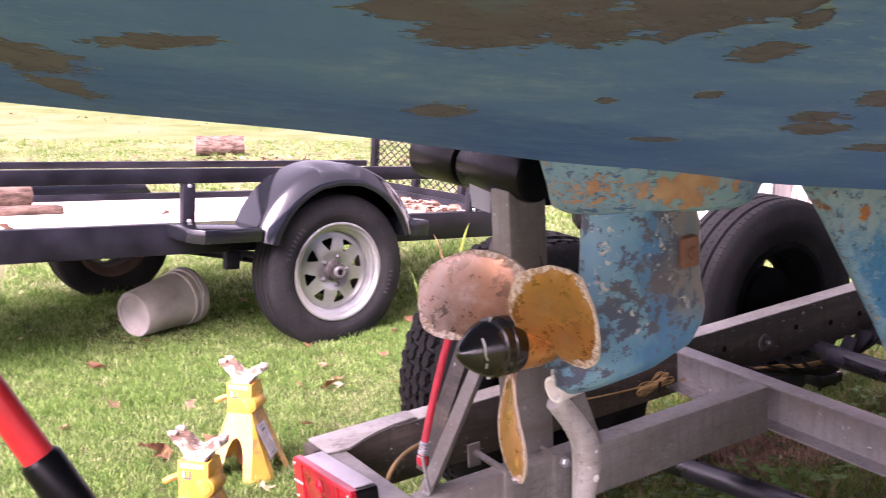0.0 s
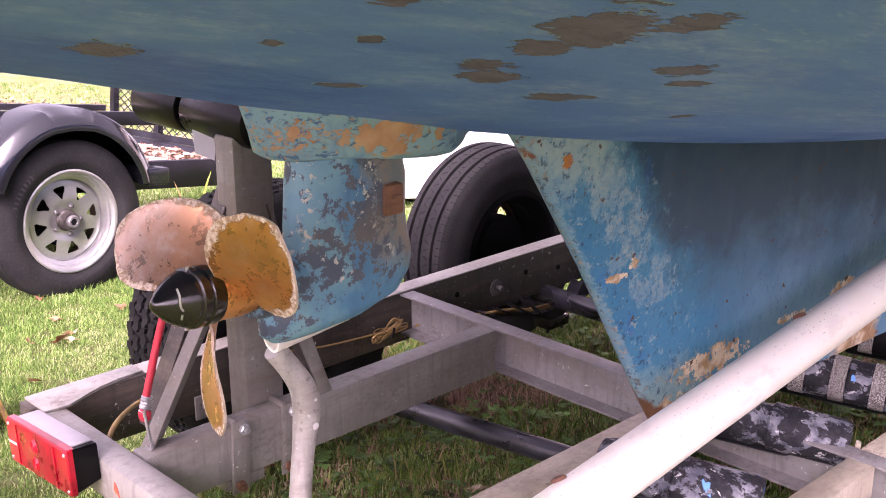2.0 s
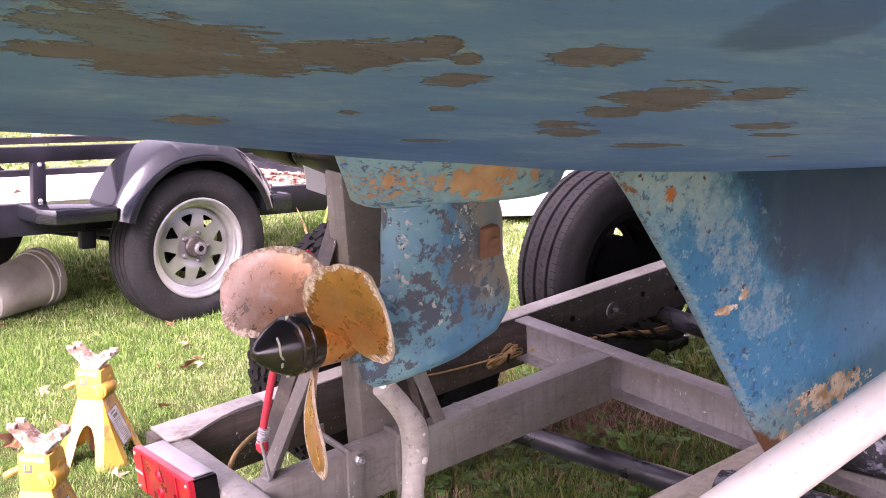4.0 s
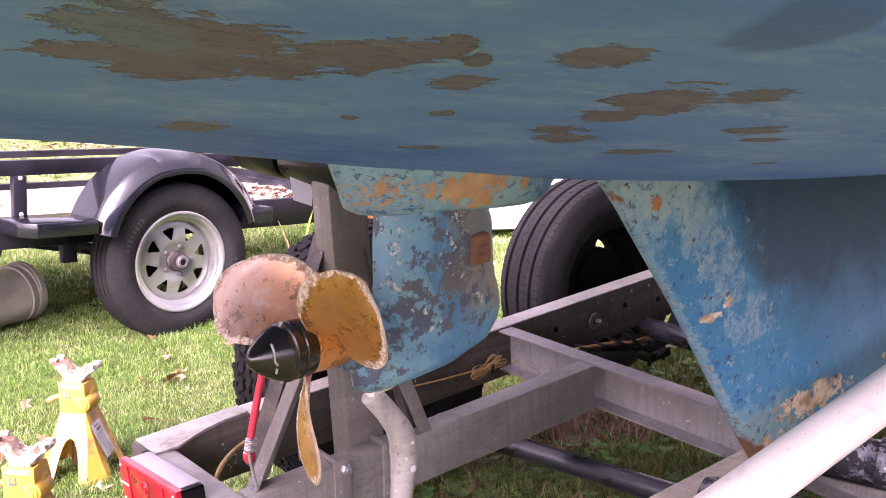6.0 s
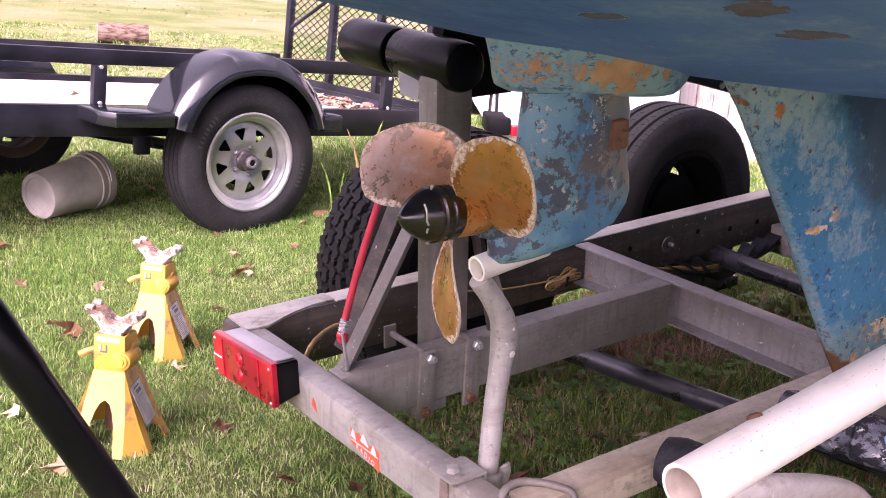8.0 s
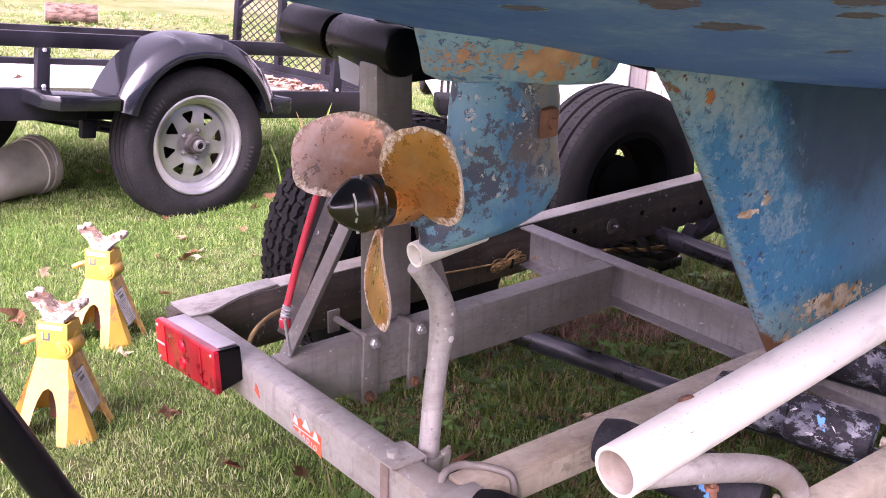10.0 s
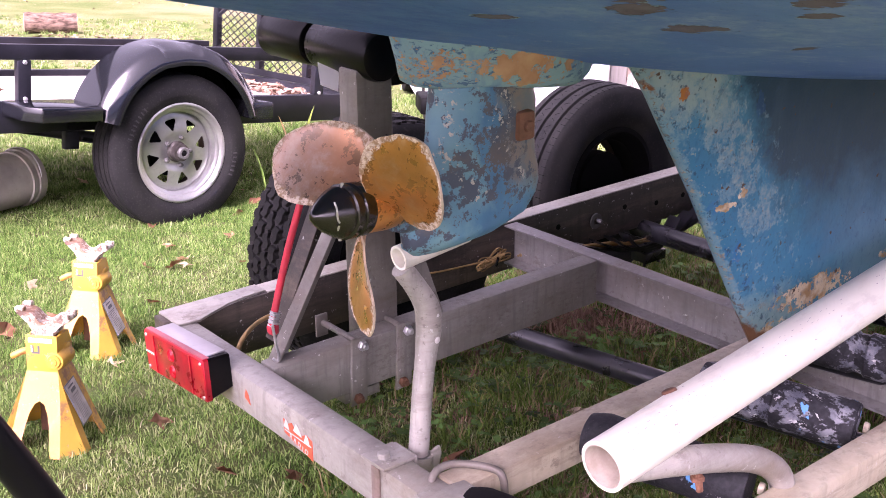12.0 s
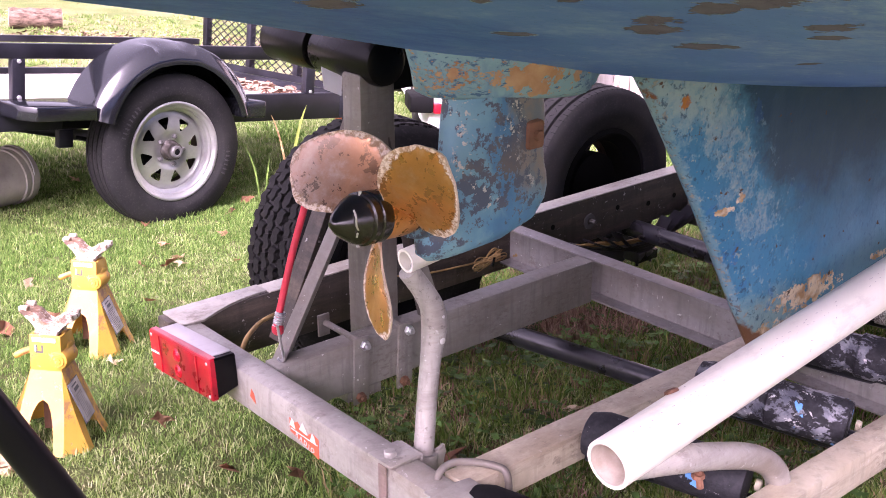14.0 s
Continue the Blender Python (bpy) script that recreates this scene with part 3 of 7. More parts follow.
# bare spots on the hull's starboard side: place along and across, half length, half width
SPOTS = [
    (-0.822, -1.500, 0.030, 0.0650), (-0.788, -1.490, 0.0400, 0.0700), (-0.804, -1.417, 0.0387, 0.0324), (-0.751, -1.388, 0.0393, 0.0601),
    (-0.711, -1.43, 0.025, 0.0526), (-0.702, -1.495, 0.031, 0.0572), (-0.699, -1.546, 0.0205, 0.0401), (-0.593, -1.449, 0.0172, 0.0323),
    (-0.622, -1.593, 0.0203, 0.04), (-0.451, -1.484, 0.0282, 0.0787), (-0.414, -1.405, 0.0243, 0.0354), (-0.448, -1.555, 0.0177, 0.0354),
    (-0.366, -1.298, 0.0206, 0.0301), (-0.311, -1.25, 0.0247, 0.0322), (-0.173, -1.216, 0.0294, 0.0293), (-0.279, -1.433, 0.0191, 0.0272),
    (-0.58, -1.049, 0.0265, 0.0394), (-0.94, -1.082, 0.0328, 0.0672), (-0.882, -0.959, 0.0172, 0.0554), (-0.888, -1.206, 0.0425, 0.0203),
]
SLIVERS = [
    (-0.695, -1.57, 0.0095, 0.0348), (-0.656, -1.54, 0.0063, 0.0272), (-0.49, -1.301, 0.0087, 0.0175), (-0.211, -1.394, 0.0164, 0.0189),
    (-0.518, -1.212, 0.0075, 0.0112), (-0.804, -1.730, 0.0205, 0.0240), (0.038, -1.22, 0.0122, 0.027), (-0.339, -1.07, 0.0254, 0.0159),
]
M_HULL = antifoul("bottom_paint", SPOTS, SLIVERS, [(-0.823, -1.493, 0.0277, 0.0694)], [(-0.647, -1.73, 0.0236, 0.0856)])


def keel_paint():
    """Blue keel paint: dark scuffed middle, the hull's shade painted in above it, pale worn band behind the aft edge,
    rust along the aft and lower edges.
    """
    k = Mat("keel_paint")
    x, z = k.axis("X"), k.axis("Z")
    rag, mid, fine, cloud = k.noise(11, 8, 0.68), k.noise(48, 8, 0.70), k.noise(120, 3), k.noise(2.6, 5)
    aft = k.calc("SUBTRACT", x, k.calc("MULTIPLY_ADD", z, -0.64, 0.717))
    low = k.calc("SUBTRACT", z, k.calc("MULTIPLY_ADD", x, -0.05, 0.156))
    wob = k.calc("MULTIPLY_ADD", rag, 0.26, -0.13)
    c = k.mix(k.step(cloud, 0.35, 0.7), (0.030, 0.165, 0.290), (0.065, 0.25, 0.355))
    c = k.mix(k.calc("MULTIPLY", k.step(k.noise(7, 6, 0.6, k.coords((1, 1, 0.35))), 0.48, 0.7), 0.55), c, (0.15, 0.32, 0.44))
    c = k.mix(k.calc("MULTIPLY", k.step(k.calc("ADD", aft, wob), 0.22, 0.45), k.step(k.noise(6, 6, 0.6, k.coords((0.7, 1, 0.5), (2, 2, 2))), 0.35, 0.6, 0.35, 0.9)), c, (0.15, 0.285, 0.38))
    # dark scuffed middle; the hull's shade painted darker on the keel above it
    dark = k.calc("MULTIPLY", k.step(k.calc("ADD", aft, wob), 0.16, 0.24), k.step(k.calc("ADD", low, wob), 0.19, 0.40))
    c = k.mix(k.calc("MULTIPLY", dark, 0.92), c, k.mix(k.step(k.calc("ADD", low, wob), 0.42, 0.60), (0.050, 0.078, 0.102), (0.016, 0.042, 0.076)))
    w2 = k.calc("MULTIPLY_ADD", mid, 0.09, -0.045)
    # an older pale coat shows in a slanting band above a clean step, in flecks below it, and all over the top corner
    upper = k.step(k.calc("ADD", z, k.calc("MULTIPLY", wob, 0.35)), 0.395, 0.405)
    patchy = k.noise(28, 10, 0.76, k.coords((1, 1, 0.8), (6, 2, 9)))
    ab = k.calc("ADD", aft, k.calc("MULTIPLY", wob, 0.8))
    band = k.calc("MULTIPLY", k.step(ab, 0.055, 0.10), k.step(ab, 0.215, 0.15))
    show = k.step(k.calc("ADD", patchy, k.calc("MULTIPLY", k.calc("MULTIPLY", band, upper), 0.145)), 0.575, 0.625)
    show = k.calc("MULTIPLY", show, k.step(ab, 0.30, 0.22))
    c = k.mix(k.calc("MULTIPLY", show, k.step(k.noise(75, 6, 0.7, k.coords((1, 1, 1), (3, 3, 8))), 0.38, 0.60, 0.25, 0.95)), c, k.mix(k.step(k.noise(60, 6, 0.65), 0.4, 0.62), (0.155, 0.29, 0.37), (0.29, 0.37, 0.37)))
    fleck = k.calc("MULTIPLY", k.calc("MULTIPLY", band, upper), k.step(k.noise(42, 7, 0.7, k.coords((1, 1, 1), (7, 1, 3))), 0.63, 0.655))
    c = k.mix(fleck, c, (0.42, 0.30, 0.20))
    corner = k.calc("MULTIPLY", k.step(k.calc("ADD", z, wob), 0.63, 0.68), k.step(ab, 0.20, 0.12))
    c = k.mix(k.calc("MULTIPLY", corner, k.step(mid, 0.36, 0.5, 0.35, 0.9)), c, (0.26, 0.37, 0.36))
    foot = k.calc("MULTIPLY", k.step(k.calc("ADD", low, wob), 0.15, 0.09), k.step(ab, 0.20, 0.10))
    c = k.mix(k.calc("MULTIPLY", foot, 0.75), c, (0.24, 0.38, 0.38))
    deep = k.calc("MULTIPLY", k.step(k.noise(16, 8, 0.7, k.coords((1, 1, 0.6), (1, 7, 4))), 0.60, 0.63), k.step(aft, 0.40, 0.12))
    c = k.mix(k.calc("MULTIPLY", deep, 0.35), c, (0.02, 0.13, 0.38))
    strip = k.step(k.calc("ADD", aft, k.calc("MULTIPLY", w2, 0.6)), 0.016, 0.008)
    c = k.mix(k.calc("MULTIPLY", strip, 0.7), c, (0.19, 0.33, 0.38))
    edge = k.calc("MULTIPLY", k.step(k.calc("ADD", aft, w2), 0.014, 0.008), k.step(k.noise(64, 6, 0.7), 0.54, 0.58))
    c = k.mix(k.calc("MULTIPLY", edge, 0.8), c, k.mix(k.step(mid, 0.45, 0.55), (0.34, 0.30, 0.23), (0.13, 0.07, 0.045)))
    bare = k.calc("MULTIPLY", k.step(k.calc("ADD", low, k.calc("MULTIPLY", w2, 1.6)), 0.062, 0.052), k.step(k.noise(5, 3, 0.5, k.coords((1, 1, 1), (4, 0, 2))), 0.45, 0.52))
    spot = None
    for px, pz, lx, lz in ((0.775, 0.226, 0.092, 0.030), (1.06, 0.248, 0.05, 0.010), (1.27, 0.268, 0.05, 0.014), (0.47, 0.47, 0.02, 0.008), (0.51, 0.49, 0.012, 0.010)):
        dx, dz = k.calc("MULTIPLY", k.calc("SUBTRACT", x, px), 1 / lx), k.calc("MULTIPLY", k.calc("SUBTRACT", z, pz), 1 / lz)
        d = k.calc("ADD", k.calc("MULTIPLY", dx, dx), k.calc("MULTIPLY", dz, dz))
        spot = d if spot is None else k.calc("MINIMUM", spot, d)
    bare = k.calc("MAXIMUM", bare, k.step(k.calc("ADD", spot, k.calc("MULTIPLY_ADD", mid, 9.0, -4.5)), 1.05, 0.95))
    c = k.mix(bare, c, k.mix(k.step(k.noise(25, 5), 0.45, 0.6), (0.70, 0.58, 0.42), (0.42, 0.25, 0.12)))
    dx, dz = k.calc("MULTIPLY", k.calc("SUBTRACT", x, 0.328), 80.0), k.calc("MULTIPLY", k.calc("SUBTRACT", z, 0.70), 65.0)
    c = k.mix(k.step(k.calc("ADD", k.calc("ADD", k.calc("MULTIPLY", dx, dx), k.calc("MULTIPLY", dz, dz)), k.calc("MULTIPLY_ADD", mid, 9.0, -4.5)), 1.1, 0.8), c, (0.42, 0.15, 0.03))
    rust = k.calc("MULTIPLY", k.step(k.noise(19, 7, 0.7, k.coords((1, 1, 1), (1, 5, 3))), 0.60, 0.66), k.calc("MAXIMUM", k.step(aft, 0.07, 0.02), k.step(low, 0.09, 0.03)))
    c = k.mix(rust, c, (0.24, 0.10, 0.04))
    grain = k.step(k.noise(85, 6, 0.7, k.coords((1, 1, 0.6))), 0.54, 0.64)
    c = k.mix(k.calc("MULTIPLY", grain, 0.28), c, (0.03, 0.08, 0.17))
    drip = k.step(k.noise(14, 6, 0.65, k.coords((1, 1, 0.12), (3, 3, 3))), 0.52, 0.66)
    c = k.mix(k.calc("MULTIPLY", drip, 0.06), c, (0.20, 0.31, 0.38))
    spots = k.step(k.noise(34, 5, 0.6, k.coords((1, 1, 1), (8, 2, 6))), 0.665, 0.685)
    c = k.mix(spots, c, (0.10, 0.065, 0.05))
    # dark chips and pale crumbs where the coats break up behind the aft edge
    broken = k.step(k.calc("ADD", aft, wob), 0.26, 0.05)
    chips = k.calc("MULTIPLY", broken, k.step(k.noise(62, 7, 0.72, k.coords((1, 1, 0.8), (2, 9, 5))), 0.585, 0.60))
    c = k.mix(k.calc("MULTIPLY", chips, 0.75), c, (0.035, 0.075, 0.12))
    crumbs = k.calc("MULTIPLY", broken, k.step(k.noise(80, 6, 0.7, k.coords((1, 1, 0.9), (5, 3, 1))), 0.615, 0.63))
    c = k.mix(k.calc("MULTIPLY", crumbs, 0.7), c, (0.34, 0.36, 0.31))
    tip = k.step(k.calc("ADD", k.calc("ADD", k.calc("MAXIMUM", aft, 0.0), low), w2), 0.085, 0.06)
    c = k.mix(tip, c, (0.17, 0.085, 0.045))
    lift = k.calc("MAXIMUM", k.calc("MAXIMUM", bare, rust), edge)
    return k.done(c, 0.62, 0, k.calc("SUBTRACT", k.calc("MULTIPLY", fine, 0.3), lift), 0.6, 0.003, spec=0.14)


def splattered(name="paint_flecked_foam", less=0.0):
    """Black foam smeared and flecked with spilt bottom paint; less: how much of the paint is missing."""
    k = Mat(name)
    n, fine = k.noise(24, 9, 0.72, k.coords((1.3, 0.8, 1.2)), 0.15), k.noise(90, 3)
    c = k.mix(k.step(fine, 0.4, 0.7), (0.012, 0.012, 0.015), (0.026, 0.026, 0.031))
    smear = k.step(n, 0.515 + less, 0.555 + less)
    c = k.mix(smear, c, k.mix(k.step(k.noise(32, 5, 0.6), 0.4, 0.62), (0.085, 0.092, 0.115), (0.23, 0.235, 0.26)))
    c = k.mix(k.step(k.noise(40, 8, 0.70, k.coords((1, 0.7, 1), (5, 1, 2)), 0.2), 0.605 + 0.4 * less, 0.62 + 0.4 * less), c, (0.50, 0.49, 0.48))
    c = k.mix(k.step(k.noise(15, 4, 0.5, k.coords((1, 1, 1), (2, 7, 1))), 0.655, 0.67), c, (0.10, 0.30, 0.62))
    crack = k.step(k.noise(12, 6, 0.6, k.coords((0.5, 1.5, 1), (8, 3, 1))), 0.495, 0.505)
    h = k.calc("ADD", n, k.calc("MULTIPLY", crack, 0.2))
    return k.done(c, k.step(smear, 0, 1, 0.7, 0.42), 0, h, 0.4, 0.004, spec=0.3)


def carpet():
    k = Mat("carpet")
    n = k.voronoi(330)
    c = k.mix(k.step(k.noise(20, 4), 0.4, 0.7), (0.58, 0.55, 0.50), (0.72, 0.69, 0.64))
    c = k.mix(k.step(n, 0.35, 0.6), c, (0.20, 0.18, 0.16))
    return k.done(c, 0.95, 0, n, 1.0, 0.006, spec=0.1)


def bark():
    k = Mat("log_bark")
    n = k.noise(26, 6, 0.65, k.coords((0.35, 1, 1)))
    c = k.mix(k.step(n, 0.38, 0.62), (0.06, 0.040, 0.030), (0.20, 0.135, 0.105))
    return k.done(c, 0.95, 0, n, 1.0, 0.02, spec=0.1)


def leaf_mat():
    k = Mat("fallen_leaf")
    r = k.random()
    c = k.ramp(r, [(0.0, (0.22, 0.10, 0.05)), (0.4, (0.36, 0.21, 0.12)), (0.75, (0.50, 0.36, 0.22)), (1.0, (0.62, 0.50, 0.34))])
    c = k.mix(k.calc("MULTIPLY", k.step(k.noise(60, 4), 0.5, 0.7), 0.5), c, (0.18, 0.09, 0.05))
    return k.done(c, 0.8, 0, k.noise(90, 3), 0.4, 0.003)


def litter_mat():
    k = Mat("leaf_litter")
    c = k.ramp(k.island(), [(0.0, (0.11, 0.055, 0.035)), (0.5, (0.21, 0.12, 0.08)), (1.0, (0.36, 0.24, 0.17))])
    return k.done(c, 0.85, 0, k.noise(90, 3), 0.4, 0.003)


def planks(name, tone, along=(8, 1, 1)):
    k = Mat(name)
    g = k.noise(9, 6, 0.6, k.coords(along))
    r = k.random()
    c = k.mix(k.step(g, 0.35, 0.7), tuple(a * 0.72 for a in tone), tone)
    c = k.mix(k.calc("MULTIPLY", r, 0.4), c, tuple(a * 0.62 for a in tone))
    return k.done(c, 0.8, 0, g, 0.5, 0.004, spec=0.2)


M_KEEL = keel_paint()
M_SPLAT, M_FLECK, M_CARPET, M_BARK = splattered(), splattered("lightly_flecked_foam", 0.10), carpet(), bark()
M_LEAF, M_LITTER = leaf_mat(), litter_mat()
M_DECK = planks("deck_boards", (0.70, 0.635, 0.57), (0.6, 6, 6))
M_BOARD_GREY = planks("grey_board", (0.42, 0.38, 0.37), (6, 6, 0.5))


def peeling():
    """Thin white paint peeling off pinkish-brown boards in long flakes."""
    k = Mat("peeling_boards")
    g, flake = k.noise(9, 6, 0.6, k.coords((6, 6, 0.5))), k.noise(16, 8, 0.7, k.coords((2.2, 1, 0.6)))
    c = k.mix(k.step(flake, 0.44, 0.54), (0.36, 0.26, 0.22), (0.72, 0.64, 0.62))
    c = k.mix(k.calc("MULTIPLY", k.step(g, 0.5, 0.7), 0.4), c, (0.24, 0.17, 0.14))
    return k.done(c, 0.85, 0, flake, 0.5, 0.004, spec=0.2)


M_BOARD = peeling()
M_LEG = leg_paint()
M_SKEG = flaked("skeg_paint", (0.22, 0.42, 0.48), (0.05, 0.14, 0.25), (0.52, 0.315, 0.16), 95, 0.575, 0.0, (0.4, 1, 1.3), ((-0.095, 0.815, 0.066, 0.018), (-0.080, 0.795, 0.022, 0.014), (0.005, 0.800, 0.010, 0.012), (-0.252, 0.806, 0.003, 0.012)), ((-0.215, 0.822, 0.045, 0.026),))
M_STICKER = plain("sticker_orange", (0.62, 0.10, 0.04), 0.5, 0, 0.15, 40)
M_DUST_SHEEN = plain("dusty_sheen_plastic", (0.40, 0.385, 0.40), 0.45, 0, 0.2, 14)
M_CLEAR = plain("lens_pale", (0.75, 0.72, 0.70), 0.3, 0, 0.1, 30)
M_WEED = plain("weed_leaf", (0.30, 0.36, 0.075), 0.6, 0, 0.4, 20)
M_BLADE_TALL = plain("tall_blade", (0.16, 0.26, 0.06), 0.6, 0, 0.4, 20, spec=0.2)
M_STRAW = plain("dry_stalk", (0.42, 0.27, 0.13), 0.7, 0, 0.4, 20)
M_CLOVER = plain("clover_leaf", (0.070, 0.145, 0.035), 0.6, 0, 0.7, 16, spec=0.12)


# ---- ground ----
def lawn():
    xs = np.unique(np.concatenate([np.linspace(-400, -12, 14), np.linspace(-12, -3, 19), np.linspace(-3, 4, 57), np.linspace(4, 14, 21), np.linspace(14, 400, 14)]))
    ys = np.unique(np.concatenate([np.linspace(-400, -6, 12), np.linspace(-6, 8, 85), np.linspace(8, 40, 33), np.linspace(40, 900, 14)]))
    bm = bmesh.new()
    grid = [[bm.verts.new((x, y, float(ground_z(x, y)))) for x in xs] for y in ys]
    for a, b in zip(grid, grid[1:]):
        for k in range(len(xs) - 1):
            bm.faces.new([a[k], a[k + 1], b[k + 1], b[k]])
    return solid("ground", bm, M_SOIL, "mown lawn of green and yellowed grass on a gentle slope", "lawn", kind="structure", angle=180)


def blades(name, n, x0, x1, y0, y1, tall, wide, seed, label, mat=M_BLADE, bare=None, wedge=None, dry=0.0):
    """Grass in tufts: each blade a bent strip of one quad and a tip, leaning out of its tuft, all in one mesh."""
    g = np.random.default_rng(seed)
    tufts = max(n // 22, 1)
    cx, cy = g.uniform(x0, x1, tufts), g.uniform(y0, y1, tufts)
    slow = np.sin(cx * 3.1 + 1.7 * np.sin(cy * 2.3)) * np.sin(cy * 2.7 + 1.3 * np.sin(cx * 1.9)) + 0.6 * np.sin(cx * 9.7 + 2.0 * np.sin(cy * 7.1)) * np.sin(cy * 8.3 + cx * 2)
    # shade beside the far trailer put into the blade tone; near strip made paler
    deep_green = 0.22 * np.exp(-((cy - 4.7) / 1.1) ** 2) - 0.10 * np.exp(-((cy - 2.4) / 0.7) ** 2)
    tone, rank = np.clip(0.47 + dry - deep_green + 0.27 * slow + g.normal(0, 0.24, tufts), 0, 1), g.uniform(0.5, 1.5, tufts) * (1.0 - 0.20 * slow)
    who = g.integers(0, tufts, n)
    ox, oy = g.normal(0, 0.020, n), g.normal(0, 0.020, n)
    x, y = cx[who] + ox, cy[who] + oy
    keep = np.ones(n, bool)
    if wedge:
        # only the wedge of lawn that can be seen between the boat and the far trailer
        keep &= (x > wedge[0] - wedge[1] * y) & (x < wedge[2] + wedge[3] * y)
    if bare:
        # worn spots where few blades are left
        worn = np.zeros(n, bool)
        for px, py, rx, ry in bare:
            worn |= np.hypot((x - px) / rx, (y - py) / ry) + 0.35 * np.sin(x * 23) * np.sin(y * 19 + 1) < 1
        keep &= ~worn | (g.uniform(0, 1, n) < 0.12)
    x, y, ox, oy, who = x[keep], y[keep], ox[keep], oy[keep], who[keep]
    n = len(x)
    z = ground_z(x, y)
    h, w = tall * rank[who] * g.uniform(0.45, 1.2, n), wide * g.uniform(0.6, 1.3, n)
    face, lean, bend = g.uniform(0, 2 * np.pi, n), np.arctan2(oy, ox) + g.normal(0, 0.9, n), g.uniform(0.15, 1.35, n)
    sx, sy = np.cos(face) * w / 2, np.sin(face) * w / 2
    lx, ly = np.cos(lean) * h * bend, np.sin(lean) * h * bend
    up = np.sqrt(np.clip(1 - 0.50 * bend**2, 0.12, 1))
    v = np.empty((n, 5, 3))
    v[:, 0] = np.stack([x - sx, y - sy, z - 0.004], 1)
    v[:, 1] = np.stack([x + sx, y + sy, z - 0.004], 1)
    v[:, 2] = np.stack([x + sx * 0.8 + lx * 0.35, y + sy * 0.8 + ly * 0.35, z + h * 0.6 * up], 1)
    v[:, 3] = np.stack([x - sx * 0.8 + lx * 0.35, y - sy * 0.8 + ly * 0.35, z + h * 0.6 * up], 1)
    v[:, 4] = np.stack([x + lx, y + ly, z + h * up], 1)
    me = bpy.data.meshes.new(name)
    me.vertices.add(5 * n)
    me.vertices.foreach_set("co", v.ravel())
    base = (np.arange(n) * 5)[:, None]
    loops = np.concatenate([base + [0, 1, 2, 3], base + [3, 2, 4]], 1).ravel()
    me.loops.add(7 * n)
    me.loops.foreach_set("vertex_index", loops.astype(np.int32))
    start = np.stack([np.arange(n) * 7, np.arange(n) * 7 + 4], 1).ravel()
    me.polygons.add(2 * n)
    me.polygons.foreach_set("loop_start", start.astype(np.int32))
    me.update(calc_edges=True)
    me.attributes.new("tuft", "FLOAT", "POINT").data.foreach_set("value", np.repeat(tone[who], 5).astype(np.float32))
    me.materials.append(mat)
    return tagged(new(name, me), label, "grass", kind="stuff")


WORN = [(0.97, 3.32, 0.24, 0.17)]
lawn()
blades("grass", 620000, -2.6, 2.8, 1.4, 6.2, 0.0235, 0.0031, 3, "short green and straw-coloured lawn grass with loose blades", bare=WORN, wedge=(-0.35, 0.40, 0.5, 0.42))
blades("grass_under_boat", 36000, 0.05, 2.6, 1.9, 4.4, 0.056, 0.0045, 9, "shaggy grass under the boat, its green darkened for the hull's shade", M_SHAGGY, WORN)
blades("thatch", 30000, 0.15, 2.5, 1.95, 4.4, 0.030, 0.005, 23, "dead brown thatch in the thin grass under the boat", M_LITTER)
blades("dead_grass", 1800, 0.75, 1.19, 3.17, 3.47, 0.05, 0.005, 17, "dead brown grass on a worn spot under the boat", M_LITTER)
for x0, x1, y0, y1, n in ((-6.0, -2.3, -3.0, 6.2, 26000), (2.6, 6.0, -3.0, 6.2, 26000), (-2.3, 2.6, -3.0, 1.4, 22000)):
    blades("grass_around", n, x0, x1, y0, y1, 0.045, 0.012, 30 + int(x0 * 3), "lawn grass beside and behind the boat")
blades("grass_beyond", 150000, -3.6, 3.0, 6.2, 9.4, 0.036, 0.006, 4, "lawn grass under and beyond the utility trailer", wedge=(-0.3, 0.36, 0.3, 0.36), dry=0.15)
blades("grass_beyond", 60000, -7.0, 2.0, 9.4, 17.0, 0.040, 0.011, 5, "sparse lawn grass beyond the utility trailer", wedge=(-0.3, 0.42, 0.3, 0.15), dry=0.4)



# ---- sailboat ----
def hull_w(x, s):
    s = math.sqrt(s * s + 0.05**2) - 0.05
    aft = -0.55 - x
    flatter = 0.035 * (math.sqrt(aft * aft + 0.06**2) + aft)
    return 0.8016 - 0.2256 * x + 0.0371 * x * x + 0.018 * max(0.0, min(x, 2.0)) + 0.213 * s - 0.0526 * s * s - flatter


boat = thing("sailboat", BOAT, "sailboat with worn blue bottom paint and fin keel", "sailboat")


